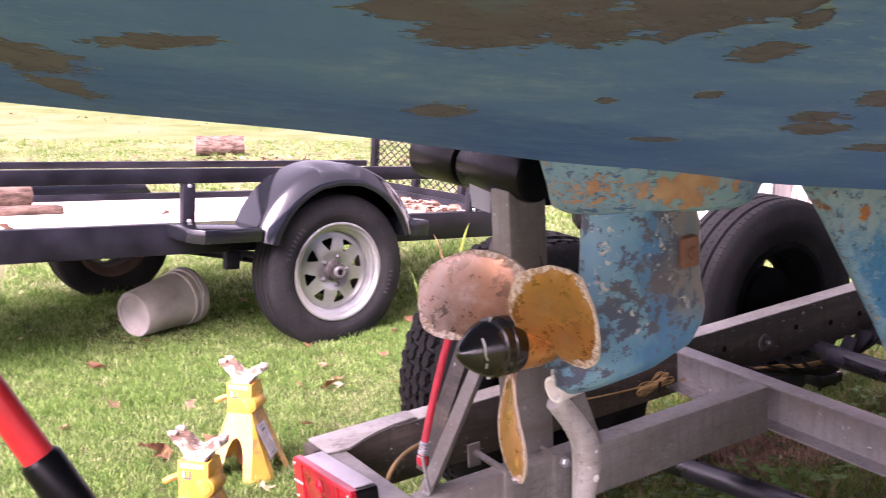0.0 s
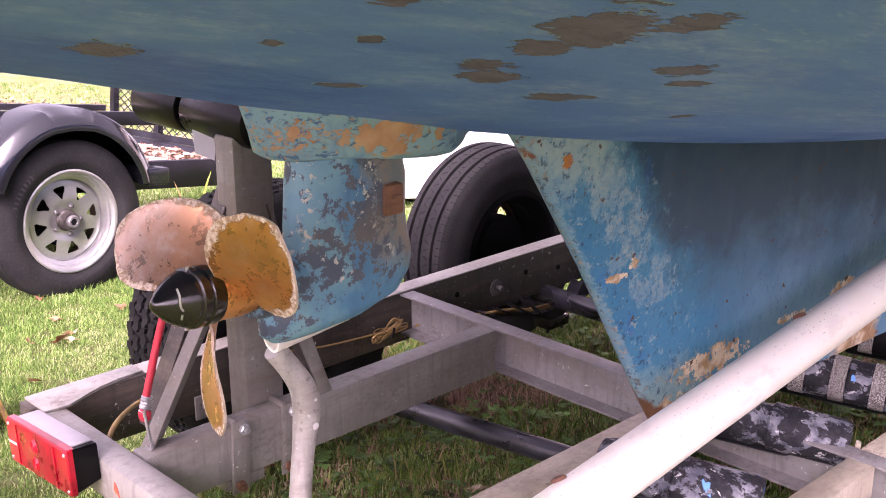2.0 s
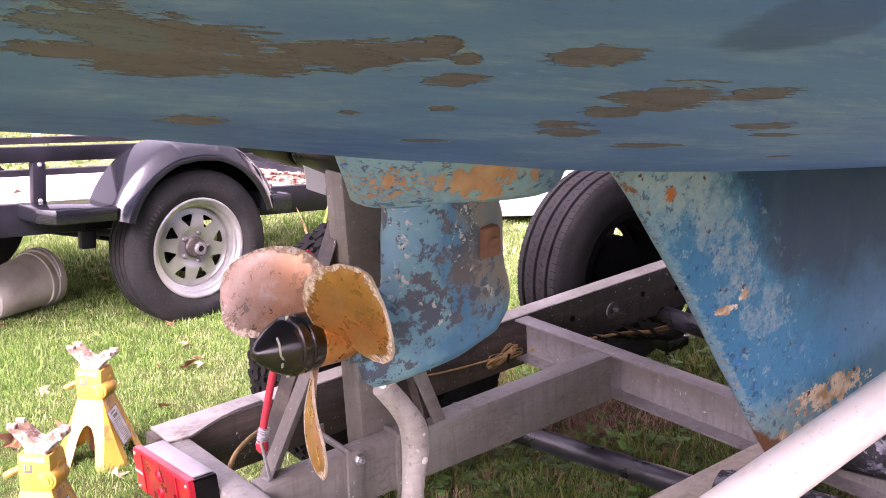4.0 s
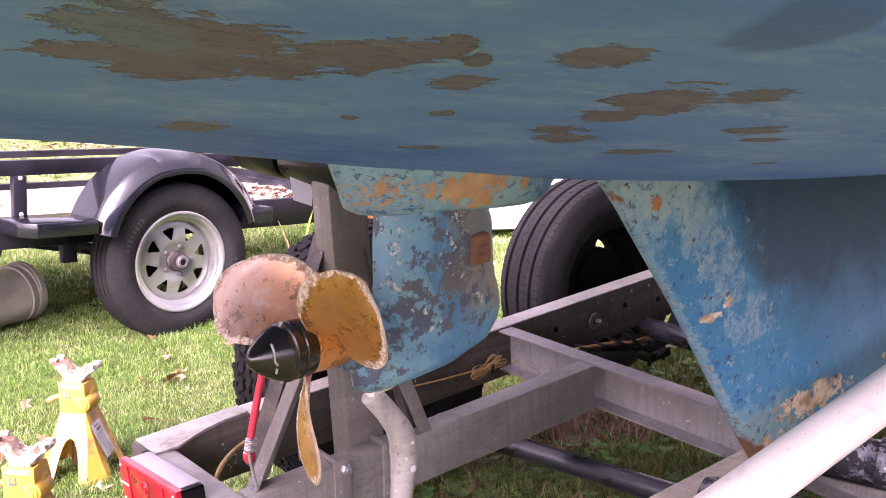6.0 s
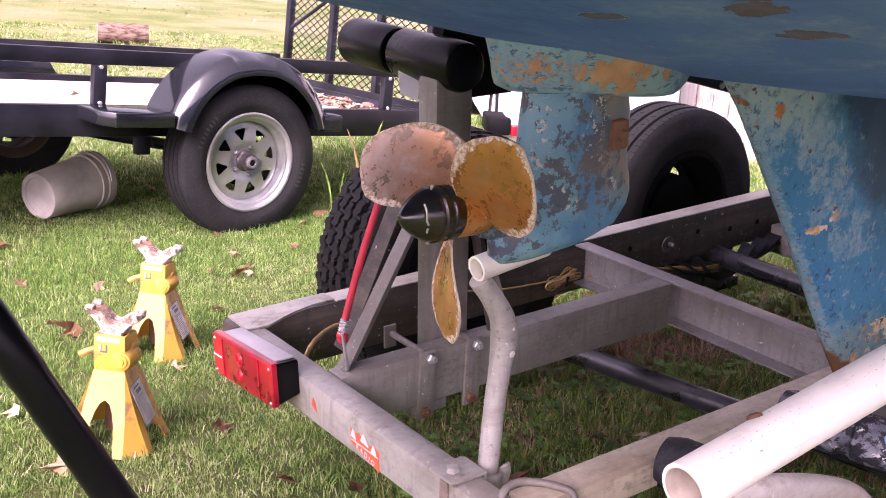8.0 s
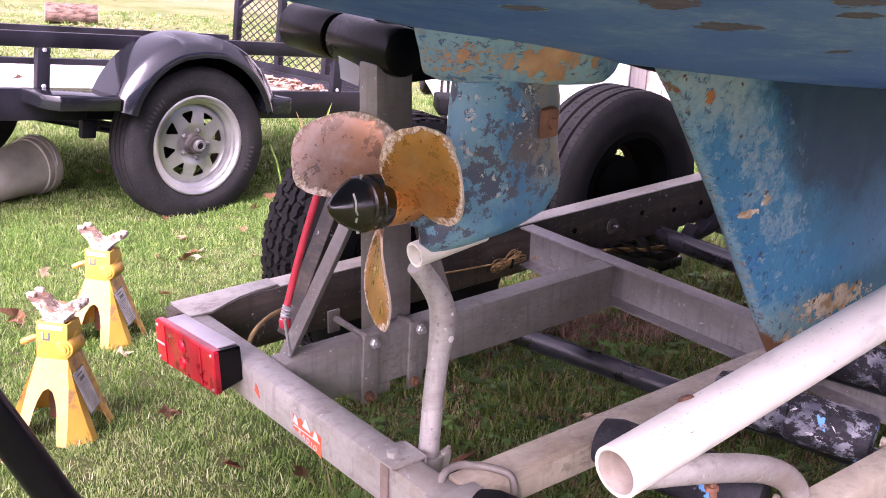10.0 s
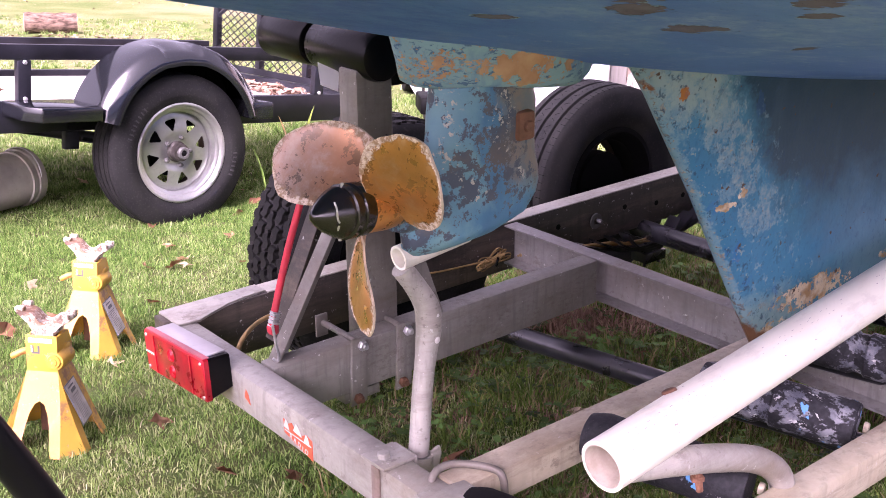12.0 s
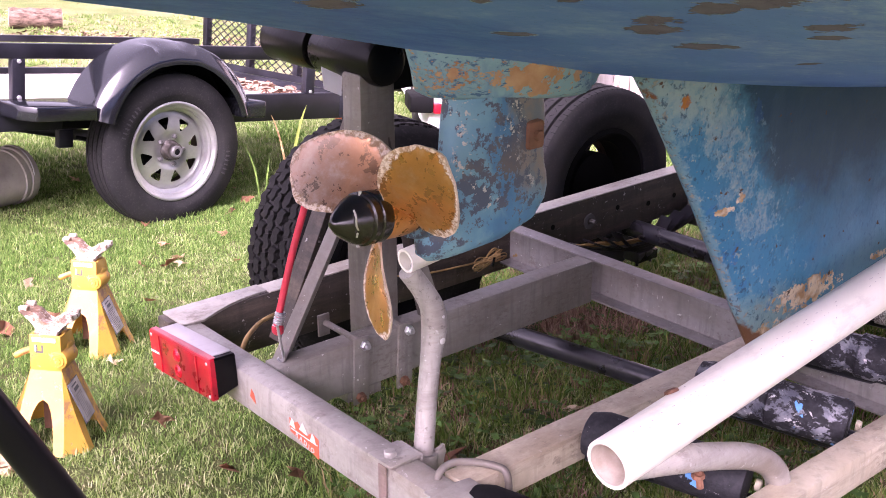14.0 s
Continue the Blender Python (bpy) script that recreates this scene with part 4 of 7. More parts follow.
def hull_mesh():
    bm = bmesh.new()
    xs = np.linspace(-1.9, 5.0, 70)
    rows = []
    for x in xs:
        # beam narrows to bow and a little to stern
        half = 1.10 * (1 - 0.10 * ((x - 1.2) / 3.1) ** 2 * (1 if x < 1.2 else 0) - (max(0, x - 1.2) / 4.2) ** 2.2)
        half = max(half, 0.06)
        ring = []
        for s in np.linspace(0, 0.90, 20):
            ring.append((s * half, hull_w(x, s * half)))
        e = hull_w(x, 0.90 * half)
        for k in range(1, 9):
            a = radians(12 + 78 * k / 8)
            ring.append((half * (0.90 + 0.1 * math.sin(a)), e + 0.16 * half * (1 - math.cos(a))))
        ring.append((half * 1.02, e + 0.55))
        ring.append((half * 1.04, e + 0.85))
        full = [(-a, b) for a, b in reversed(ring)] + ring[1:]
        rows.append([bm.verts.new((x, MID + a, b)) for a, b in full])
    for a, b in zip(rows, rows[1:]):
        for k in range(len(a) - 1):
            bm.faces.new([a[k], b[k], b[k + 1], a[k + 1]])
    for a, b in zip(rows, rows[1:]):
        bm.faces.new([a[0], a[-1], b[-1], b[0]])
    bm.faces.new(rows[0])
    bm.faces.new(rows[-1][::-1])
    return bm


part("hull", hull_mesh(), M_HULL, boat, "blue antifouling worn through to grey patches", 60)


def foil(bm, levels, n=14):
    """A foil-shaped fin: levels of (z, nose x, tail x, half thickness); both ends rounded."""
    secs = []
    for z, a, b, h in levels:
        ring = []
        for k in range(n):
            t = math.pi * k / n
            x = a + (b - a) * (1 - math.cos(t)) / 2
            ring.append((x, h * (math.sin(t) ** 0.6)))
        ring = ring + [(x, -y) for x, y in [(b, 0.0)] + ring[:0:-1]]
        secs.append([(x, MID + y, z if not callable(z) else z(x)) for x, y in ring])
    return loft(bm, secs)


bm = bmesh.new()
foil(bm, [(lambda x: 0.125 - 0.05 * (x - 0.63), 0.635, 2.75, 0.04), (lambda x: 0.20 - 0.05 * (x - 0.63), 0.585, 2.75, 0.05), (lambda x: 0.48 - 0.07 * (x - 0.63), 0.405, 2.72, 0.055),
          (lambda x: 0.70 - 0.10 * (x - 0.3), 0.265, 2.72, 0.055), (lambda x: hull_w(x, 0) + 0.03, 0.20, 2.80, 0.075)], 26)
part("keel", bm, M_KEEL, boat, "blue painted fin keel with rust along its edges", 50)

bm = bmesh.new()
secs = []
for x, low, h in ((-0.266, 0.862, 0.006), (-0.252, 0.826, 0.012), (-0.240, 0.796, 0.022), (-0.225, 0.789, 0.038), (-0.18, 0.782, 0.062), (-0.11, 0.776, 0.076), (-0.03, 0.766, 0.078), (0.02, 0.760, 0.070), (0.06, 0.757, 0.053),
                  (0.085, 0.762, 0.040), (0.105, 0.774, 0.030), (0.125, 0.781, 0.024), (0.18, 0.769, 0.022), (0.24, 0.757, 0.022), (0.28, 0.752, 0.020)):
    top = max(hull_w(x, 0) + 0.03, low + 0.03)
    half = [(1.35 * h, top), (1.05 * h, low + 0.055), (h, low + 0.03), (0.93 * h, low + 0.012), (0.72 * h, low + 0.003), (0.0, low)]
    secs.append([(x, MID + a, b) for a, b in half] + [(x, MID - a, b) for a, b in half[-2::-1]])
loft(bm, secs)
part("skeg", bm, M_SKEG, boat, "flaking pale blue skeg with bare tan patches", 50)

# ---- sail drive ----
AXIS = -0.802  # its centre line in BOAT
drive = thing("sail_drive", BOAT, "sail drive leg in flaking blue paint with a three-bladed bronze propeller", "sail drive")
bm = bmesh.new()


def leg_ring(z, a, b, h, n=16):
    pts = []
    for k in range(2 * n):
        t = math.pi * k / n
        pts.append(((a + b) / 2 - (b - a) / 2 * math.cos(t), AXIS + h * math.copysign(abs(math.sin(t)) ** 0.8, math.sin(t)), z))
    return pts


LEG = [(0.79, -0.212, -0.034, 0.038), (0.75, -0.217, -0.024, 0.041), (0.69, -0.222, -0.025, 0.040), (0.665, -0.229, -0.021, 0.039), (0.648, -0.238, -0.016, 0.040),
       (0.628, -0.253, -0.014, 0.042), (0.608, -0.263, -0.020, 0.044), (0.583, -0.268, -0.040, 0.041), (0.564, -0.268, -0.095, 0.03), (0.552, -0.253, -0.168, 0.012)]
loft(bm, [leg_ring(*q) for q in LEG])
part("leg", bm, M_LEG, drive)
SHAFT = Matrix.Translation((-0.327, AXIS, 0.6414)) @ Vector((-1, -0.12, 0.0964)).to_track_quat("Z", "X").to_matrix().to_4x4()
bm = bmesh.new()
lathe(bm, [(0, -0.19), (0.02, -0.185), (0.036, -0.16), (0.046, -0.11), (0.046, -0.06), (0.043, -0.048), (0, -0.048)], 28, SHAFT)
part("gearcase", bm, M_LEG, drive)
bm = bmesh.new()
box(bm, (-0.090, AXIS - 0.047, 0.699), (-0.057, AXIS - 0.018, 0.743), 0.006)
hexagon(bm, (-0.0735, AXIS - 0.047, 0.721), (0, -1, 0), 0.009, 0.006)
part("anode", bm, M_RUST, drive, "rusty square anode bolted to the leg")

bm = bmesh.new()
lathe(bm, [(0, -0.046), (0.034, -0.046), (0.036, -0.02), (0.0355, 0.012), (0.034, 0.018), (0, 0.018)], 28, SHAFT)
prop = part("propeller", bm, M_GOLD, drive, "worn bronze three-bladed propeller with chalky edges")


def blade_mesh(bm, turn, thick=0.004):
    """One ear-shaped blade, pitched about its radius."""
    grid, R, C = [], 26, 18
    near_rim = bm.verts.layers.float.new("rim")
    for i in range(R + 1):
        f = i / R
        r = 0.034 + f * 0.139
        wide = 0.014 + 0.061 * math.sin(math.pi * min(1.0, 0.06 + 0.84 * f)) ** 0.75
        wide *= math.sqrt(max(0.0, 1 - max(0, (f - 0.55) / 0.45) ** 2.4)) if f < 1 else 0.0
        wide = max(wide, 0.004)
        skew = 0.06 * f * f
        pitch = radians(45 - 26 * f)
        row = []
        for k in range(C + 1):
            e = 2 * k / C - 1
            c = e * wide + skew
            cup = 0.0
            jag = 0.0030 * noise.noise((r * 70, c * 70, turn)) if (k in (0, C) or i == R) else 0
            t, a = (c + jag) * math.cos(pitch), (c + jag) * math.sin(pitch) + cup + 0.082 * (r - 0.034)
            row.append((r + jag, t, a))
        grid.append(row)

    def at(p, off):
        r, t, a = p
        ang = turn + t / max(r, 0.05)
        return SHAFT @ Vector((r * math.cos(ang), r * math.sin(ang), a + 0.0006 + off))
    top = [[bm.verts.new(at(p, thick / 2)) for p in row] for row in grid]
    bot = [[bm.verts.new(at(p, -thick / 2)) for p in row] for row in grid]
    for A, flip in ((top, False), (bot, True)):
        for i, row in enumerate(A):
            for k, v in enumerate(row):
                gap = min(min(k, C - k) * (1 if i > 5 else 3), (R - i) * 0.9)
                v[near_rim] = max(0.0, 1.0 - gap / 3.0)
        for a, b in zip(A, A[1:]):
            for k in range(C):
                q = [a[k], a[k + 1], b[k + 1], b[k]]
                bm.faces.new(q[::-1] if flip else q)
    loop_t = top[0] + [r[-1] for r in top[1:]] + top[-1][-2::-1] + [r[0] for r in top[-2:0:-1]]
    loop_b = bot[0] + [r[-1] for r in bot[1:]] + bot[-1][-2::-1] + [r[0] for r in bot[-2:0:-1]]
    for k in range(len(loop_t)):
        j = (k + 1) % len(loop_t)
        f = bm.faces.new([loop_t[j], loop_t[k], loop_b[k], loop_b[j]])
        f.material_index = 1
    return bm


down = math.atan2(*(SHAFT.to_3x3().inverted() @ Vector((0, 0, -1)))[:2][::-1])
swing = radians(-8.6)
if (SHAFT.to_3x3() @ Vector((math.cos(down + 0.3), math.sin(down + 0.3), 0))).y > 0:
    swing = -swing
for k in range(3):
    turn = down + swing * (1.0 if k else 0.5) + k * 2 * math.pi / 3
    mat = M_COPPER if (SHAFT.to_3x3() @ Vector((math.cos(turn), math.sin(turn), 0))).y > 0.5 else M_GOLD
    part("blade", blade_mesh(bmesh.new(), turn), [mat, M_CHALK], prop, "", 50)
bm = bmesh.new()
lathe(bm, [(0, 0.016), (0.036, 0.016), (0.0375, 0.020), (0.0375, 0.034), (0.0345, 0.036), (0.034, 0.040), (0.038, 0.042), (0.038, 0.050), (0.034, 0.052), (0.0335, 0.055), (0.0355, 0.057), (0.033, 0.064), (0.026, 0.077), (0.016, 0.091), (0.008, 0.099), (0.004, 0.1015), (0, 0.102)], 32, SHAFT)
cone = part("nose_cone", bm, M_NOSE, prop, "dark pointed nose cone with a split pin")

bm = bmesh.new()
tube(bm, [SHAFT @ Vector((0.040, 0.0, 0.05)), SHAFT @ Vector((-0.040, 0.0, 0.05))], 0.0025, 8)
pin = SHAFT @ Vector((0, 0, 0.074)) + Vector((-0.004, -0.028, 0.0))
tube(bm, [pin + Vector((0, 0.004, 0.024)), pin + Vector((0, -0.001, 0.016)), pin + Vector((0, -0.002, 0.002)), pin + Vector((0.004, 0.0, -0.004))], 0.0014, 8)
tube(bm, [pin + Vector((0.002, -0.001, -0.008)), pin + Vector((0.001, 0.0, -0.014))], 0.0014, 8)
part("split_pin", bm, M_STEEL, prop, "bright steel split pin")

# ---- boat trailer ----
trailer = thing("boat_trailer", BOAT, "weathered galvanised boat trailer with rollers and uprights", "boat trailer")


def bar(name, lo, hi, mat=M_GALV, bevel=0.006, label="", parent=trailer):
    bm = bmesh.new()
    box(bm, lo, hi, bevel)
    return part(name, bm, mat, parent, label)


def rod(name, pts, r, mat, parent=trailer, label="", seg=14, inner=0.0):
    bm = bmesh.new()
    tube(bm, pts, r, seg, inner)
    return part(name, bm, mat, parent, label)


bar("rear_crossbar", (-0.10, -1.96, -0.098), (-0.03, 0.385, 0.0), bevel=0.015)
bar("inner_rail", (-0.029, 0.0, -0.13), (1.016, 0.062, -0.002), M_GALV_BROWN)
bar("inner_rail", (-0.029, -1.62, -0.13), (1.016, -1.56, -0.002))


def channel(name, x0, x1, y0, y1, z0, z1, mat, t=0.006):
    """A U-shaped channel lying across the trailer, open to the rear."""
    bm = bmesh.new()
    prism(bm, [(x1, z0), (x0, z0), (x0, z0 + t), (x1 - t, z0 + t), (x1 - t, z1 - t), (x0, z1 - t), (x0, z1), (x1, z1)], y0, y1, "y", 0.0012)
    return part(name, bm, mat, trailer)


channel("crossmember", 1.018, 1.068, -1.945, 0.388, -0.125, -0.001, M_CROSS)
channel("crossmember", 2.35, 2.40, -1.945, 0.388, -0.125, -0.001, M_GALV)
for x0, x1 in ((-0.029, 1.016), (1.070, 3.2)):
    bar("keel_rail", (x0, -0.645, -0.068), (x1, -0.577, 0.0), M_GALV_PALE, 0.004)
    bar("keel_rail", (x0, -1.064, -0.072), (x1, -1.004, 0.0), M_GALV_PALE, 0.004)
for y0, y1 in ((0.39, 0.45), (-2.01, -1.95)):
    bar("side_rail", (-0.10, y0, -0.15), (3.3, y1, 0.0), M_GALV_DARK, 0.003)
# corner gusset, swept into the side rail
bm = bmesh.new()
prism(bm, [(-0.085, 0.345), (-0.030, 0.338), (0.020, 0.362), (0.070, 0.384), (0.13, 0.396), (0.19, 0.400), (0.19, 0.452), (-0.085, 0.452)], 0.0005, 0.007, "z", 0.0015)
part("corner_gusset", bm, M_GALV, trailer)
# paler strip on the dark rail, standing for the light on its top
bar("rail_lit_top", (0.192, 0.3895, 0.0005), (3.3, 0.4505, 0.0045), M_GALV, 0.001)
# ring bolt and holes of the side rail
ring = bmesh.new()
m = Matrix.Translation((1.415, 0.384, -0.075)) @ Matrix.Rotation(radians(90), 4, "X")
lathe(ring, [(0.012, 0), (0.026, 0), (0.026, 0.005), (0.012, 0.005)], 24, m, closed=True)
hexagon(ring, (1.425, 0.386, -0.077), (0, -1, 0), 0.008, 0.022)
part("ring_bolt", ring, M_CAP, trailer)
for x in (1.25, 1.56, 1.72, 1.86):
    bm = bmesh.new()
    lathe(bm, [(0, 0.0), (0.009, 0.0), (0.009, 0.0015), (0, 0.0015)], 12, Matrix.Translation((x, 0.389, -0.06 - 0.02 * (x > 1.6))) @ Matrix.Rotation(radians(90), 4, "X"))
    part("bolt_hole", bm, M_BLACKMAT, trailer)

bar("post", (0.267, 0.066, -0.12), (0.372, 0.142, 0.62), M_POST, 0.012)
for x in (0.199, 0.333):
    bm = bmesh.new()
    prism(bm, [(x - 0.022, 0.011), (x + 0.022, 0.009), (x + 0.016, -0.158), (x - 0.030, -0.163)], -0.010, -0.001, "y", 0.002)
    part("clamp_plate", bm, M_GALV_BROWN, trailer)
    for z in (-0.010, -0.143):
        dx = -0.012 if z < -0.1 else 0.005
        bm = bmesh.new()
        hexagon(bm, (x + dx, -0.010, z), (0, -1, 0), 0.013, 0.011)
        lathe(bm, [(0, 0.02), (0.006, 0.02), (0.006, 0.0)], 10, Matrix.Translation((x + dx, -0.010, z)) @ Matrix.Rotation(radians(90), 4, "X"))
        part("nut", bm, M_RUST if z < -0.1 else M_STEEL, trailer)
    rod("u_bolt", [(x - 0.010, -0.008, 0.004), (x + 0.012, 0.17, -0.012)], 0.008, M_POST)
    bar("backing_plate", (x - 0.010, 0.160, -0.046), (x + 0.024, 0.167, 0.012), M_POST, 0.002)
bar("rail_tab", (0.160, 0.004, -0.158), (0.262, 0.058, -0.131), M_GALV_BROWN, 0.003)


def angle_iron(name, a, b, mat, w=0.042, t=0.005):
    """An L-section from a to b, its two legs turned to the rear and to starboard."""
    a, b = Vector(a), Vector(b)
    way = (b - a).normalized()
    sx = Vector((0, -1, 0))
    sy = way.cross(sx).normalized()
    m = Matrix.Translation(a)
    for i in range(3):
        m[i][0], m[i][1], m[i][2] = sx[i], sy[i], way[i]
    bm = bmesh.new()
    ln = (b - a).length
    box(bm, (0, 0, 0), (w, t, ln), 0.001, m)
    box(bm, (0, 0.0005, 0), (t, w, ln), 0.001, m)
    return part(name, bm, mat, trailer)


angle_iron("brace", (-0.007, 0.062, -0.004), (0.238, 0.062, 0.405), M_POST)
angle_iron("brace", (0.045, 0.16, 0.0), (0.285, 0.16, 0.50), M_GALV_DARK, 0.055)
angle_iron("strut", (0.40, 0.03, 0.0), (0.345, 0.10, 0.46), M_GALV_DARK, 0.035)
bm = bmesh.new()
prism(bm, [(0.427, -0.002), (0.462, -0.002), (0.395, 0.185), (0.360, 0.185)], 0.002, 0.010, "y", 0.001)
part("strut", bm, M_POST, trailer)

# bent guide and its foot on the rear bar
GUIDE = curve_pts([(0.002, -0.470, -0.085), (0.014, -0.466, 0.0), (0.030, -0.458, 0.10), (0.048, -0.451, 0.19), (0.056, -0.449, 0.235), (0.052, -0.447, 0.275), (0.030, -0.444, 0.318), (0.0, -0.440, 0.362)], 8)
bm = bmesh.new()
tube(bm, GUIDE, [0.0205 + 0.0055 * math.exp(-((p.z - 0.245) / 0.05) ** 2) for p in GUIDE], 20)
guide = part("bent_guide", bm, M_PIPE, trailer, "bent grey pipe guide, flattened at its elbow")
for z, r in ((0.212, 0.007), (0.262, 0.004)):
    bm = bmesh.new()
    p = min(GUIDE, key=lambda q: abs(q.z - z))
    lathe(bm, [(0, 0.0015), (r * 0.8, 0.001), (r, 0)], 12, Matrix.Translation(p + Vector((0.004, -0.0245, 0))) @ Matrix.Rotation(radians(90), 4, "X"))
    part("bare_spot", bm, M_LABEL, guide)
rod("guide_sleeve", [(0.0, -0.470, -0.10), (0.011, -0.467, -0.022)], 0.030, M_GALV, seg=20, inner=0.022)
bm = bmesh.new()
prism(bm, [(0.030, -0.10), (0.030, -0.02), (0.052, -0.012), (0.056, -0.03), (0.042, -0.075)], -0.485, -0.477, "y", 0.0015)
part("sleeve_ear", bm, M_GALV, trailer)
bar("guide_bracket", (-0.106, -0.511, 0.0005), (-0.030, -0.437, 0.0075), M_GALV, 0.002)
bar("bracket_lip", (-0.030, -0.509, -0.05), (-0.024, -0.440, 0.0065), M_GALV, 0.002)
bar("guide_strap", (-0.1065, -0.494, -0.125), (-0.1005, -0.470, -0.0005), M_RUST_STRAP, 0.002, "rust-streaked strap bolted round the rear bar")
bm = bmesh.new()
hexagon(bm, (-0.078, -0.474, 0.0075), (0, 0, 1), 0.0135, 0.010)
part("bolt_head", bm, M_GALV, trailer)
# corner plate over the rear bar beside the rearmost keel roller
bm = bmesh.new()
prism(bm, [(-0.110, -0.613), (-0.012, -0.632), (-0.012, -0.72), (-0.110, -0.72)], 0.001, 0.006, "z", 0.0015)
part("roller_plate", bm, M_GALV, trailer)
rod("hook", curve_pts([(-0.058, -0.590, -0.05), (-0.052, -0.588, 0.004), (-0.022, -0.585, 0.016), (0.010, -0.600, 0.016), (0.044, -0.640, 0.012), (0.054, -0.664, 0.0), (0.056, -0.670, -0.06)], 6), 0.0075, M_POST)

# tail light on the rear bar
TILT = Matrix.Translation((-0.10, 0.20, -0.0195)) @ Matrix.Rotation(radians(-4.3), 4, "X") @ Matrix.Translation((0.10, -0.20, 0.012))


def lamp_ring(x, y0, y1, z0, z1, c=0.004):
    """A rectangle across the lamp with its corners cut."""
    return [TILT @ Vector((x, y, z)) for y, z in ((y0 + c, z0), (y1 - c, z0), (y1, z0 + c), (y1, z1 - c), (y1 - c, z1), (y0 + c, z1), (y0, z1 - c), (y0, z0 + c))]


bm = bmesh.new()
loft(bm, [lamp_ring(-0.1005, 0.066, 0.344, -0.050, 0.032), lamp_ring(-0.150, 0.062, 0.350, -0.061, 0.035), lamp_ring(-0.156, 0.062, 0.350, -0.062, 0.035)])
lamp = part("tail_light", bm, M_SHINY, trailer, "red tail light in a dusty black housing", 30)
bm = bmesh.new()
loft(bm, [lamp_ring(-0.1565, 0.059, 0.353, -0.064, 0.037), lamp_ring(-0.168, 0.059, 0.353, -0.064, 0.037), lamp_ring(-0.1705, 0.062, 0.350, -0.061, 0.034)])
lens = part("lens", bm, M_RED, lamp, "red ribbed lens", 30)
for y in (0.120, 0.300):
    bm = bmesh.new()
    box(bm, (-0.1735, y - 0.003, -0.060), (-0.1705, y + 0.003, 0.033), 0.001, TILT)
    part("rib", bm, M_RED, lens)
bm = bmesh.new()
box(bm, (-0.1716, 0.126, -0.057), (-0.1706, 0.296, 0.030), 0.0004, TILT)
part("fluting", bm, M_RED_DEEP, lens, "darker fluted middle of the lens")
for z in (0.006, -0.034):
    bm = bmesh.new()
    ring = [(0.0, 0.0035)]
    for q in (0.005, 0.010, 0.015):
        ring += [(q - 0.002, 0.0035), (q, 0.002)]
    lathe(bm, ring + [(0.017, 0.0)], 24, TILT @ Matrix.Translation((-0.1705, 0.215, z)) @ Matrix.Rotation(radians(-90), 4, "Y"))
    part("reflector", bm, M_RED_BRIGHT, lens)
bm = bmesh.new()
box(bm, (-0.1722, 0.304, -0.018), (-0.1706, 0.350, -0.014), 0.0, TILT)
part("lens_step", bm, M_CLEAR, lens)
# dust on the black housing's top, its grey lightened for the sky's sheen
bm = bmesh.new()
box(bm, (-0.150, 0.080, 0.0335), (-0.1025, 0.334, 0.0375), 0.001, TILT)
part("top_cover", bm, M_DUST_SHEEN, lamp)
bm = bmesh.new()
box(bm, (-0.1655, 0.064, 0.0365), (-0.1515, 0.348, 0.0385), 0.0, TILT)
part("lens_top_dust", bm, M_DUST_RED, lamp)
for y, z in ((0.071, -0.054), (0.071, 0.026), (0.340, -0.054), (0.340, 0.026)):
    bm = bmesh.new()
    lathe(bm, [(0, 0.003), (0.003, 0.0026), (0.0045, 0.0)], 10, TILT @ Matrix.Translation((-0.1705, y, z)) @ Matrix.Rotation(radians(-90), 4, "Y"))
    part("screw", bm, M_STEEL, lamp)

# torn sticker with what is left of its lettering
bm = bmesh.new()
prism(bm, [(-0.150, -0.036), (-0.165, -0.044), (-0.18, -0.035), (-0.195, -0.047), (-0.215, -0.052), (-0.235, -0.040), (-0.258, -0.046), (-0.258, -0.092), (-0.152, -0.068)], -0.1018, -0.1004, "x")
sticker = part("sticker", bm, M_STICKER, trailer, "torn orange sticker with white lettering")
bm = bmesh.new()
box(bm, (-0.1025, -0.255, -0.0615), (-0.1019, -0.155, -0.059), 0.0, None)
part("sticker_line", bm, M_LABEL, sticker)


bm = bmesh.new()
for y, z, k in ((-0.163, -0.040, 1.0), (-0.205, -0.036, 1.5), (-0.240, -0.045, 1.0)):
    prism(bm, [(y + 0.011 * k, z - 0.013), (y + 0.003, z + 0.006 * k), (y - 0.004, z + 0.001), (y - 0.010 * k, z - 0.016)], -0.1030, -0.1019, "x")
part("sticker_peaks", bm, M_LABEL, sticker, "white torn peaks")


def lettering(name, text, size, m, mat, parent):
    """Raised letters in the built-in font, turned into a mesh."""
    cu = bpy.data.curves.new(name, "FONT")
    cu.body, cu.size, cu.extrude, cu.align_x = text, size, 0.0003, "CENTER"
    ob = bpy.data.objects.new(name, cu)
    me = bpy.data.meshes.new_from_object(ob)
    bpy.data.objects.remove(ob)
    me.transform(m)
    me.materials.append(mat)
    t = new(name, me)
    t.parent = parent
    return t


lettering("sticker_words", "R A D I O", 0.017, Matrix.Translation((-0.1024, -0.207, -0.079)) @ axes((0, 0, 0), (0, -0.98, -0.2), (0, -0.2, 0.98), (-1, 0, 0)), M_LABEL, sticker)
bm = bmesh.new()
prism(bm, [(0.005, -0.03), (0.012, -0.05), (-0.012, -0.062), (-0.005, -0.04)], -0.1012, -0.1003, "x")
part("sticker_scrap", bm, M_STICKER, trailer)

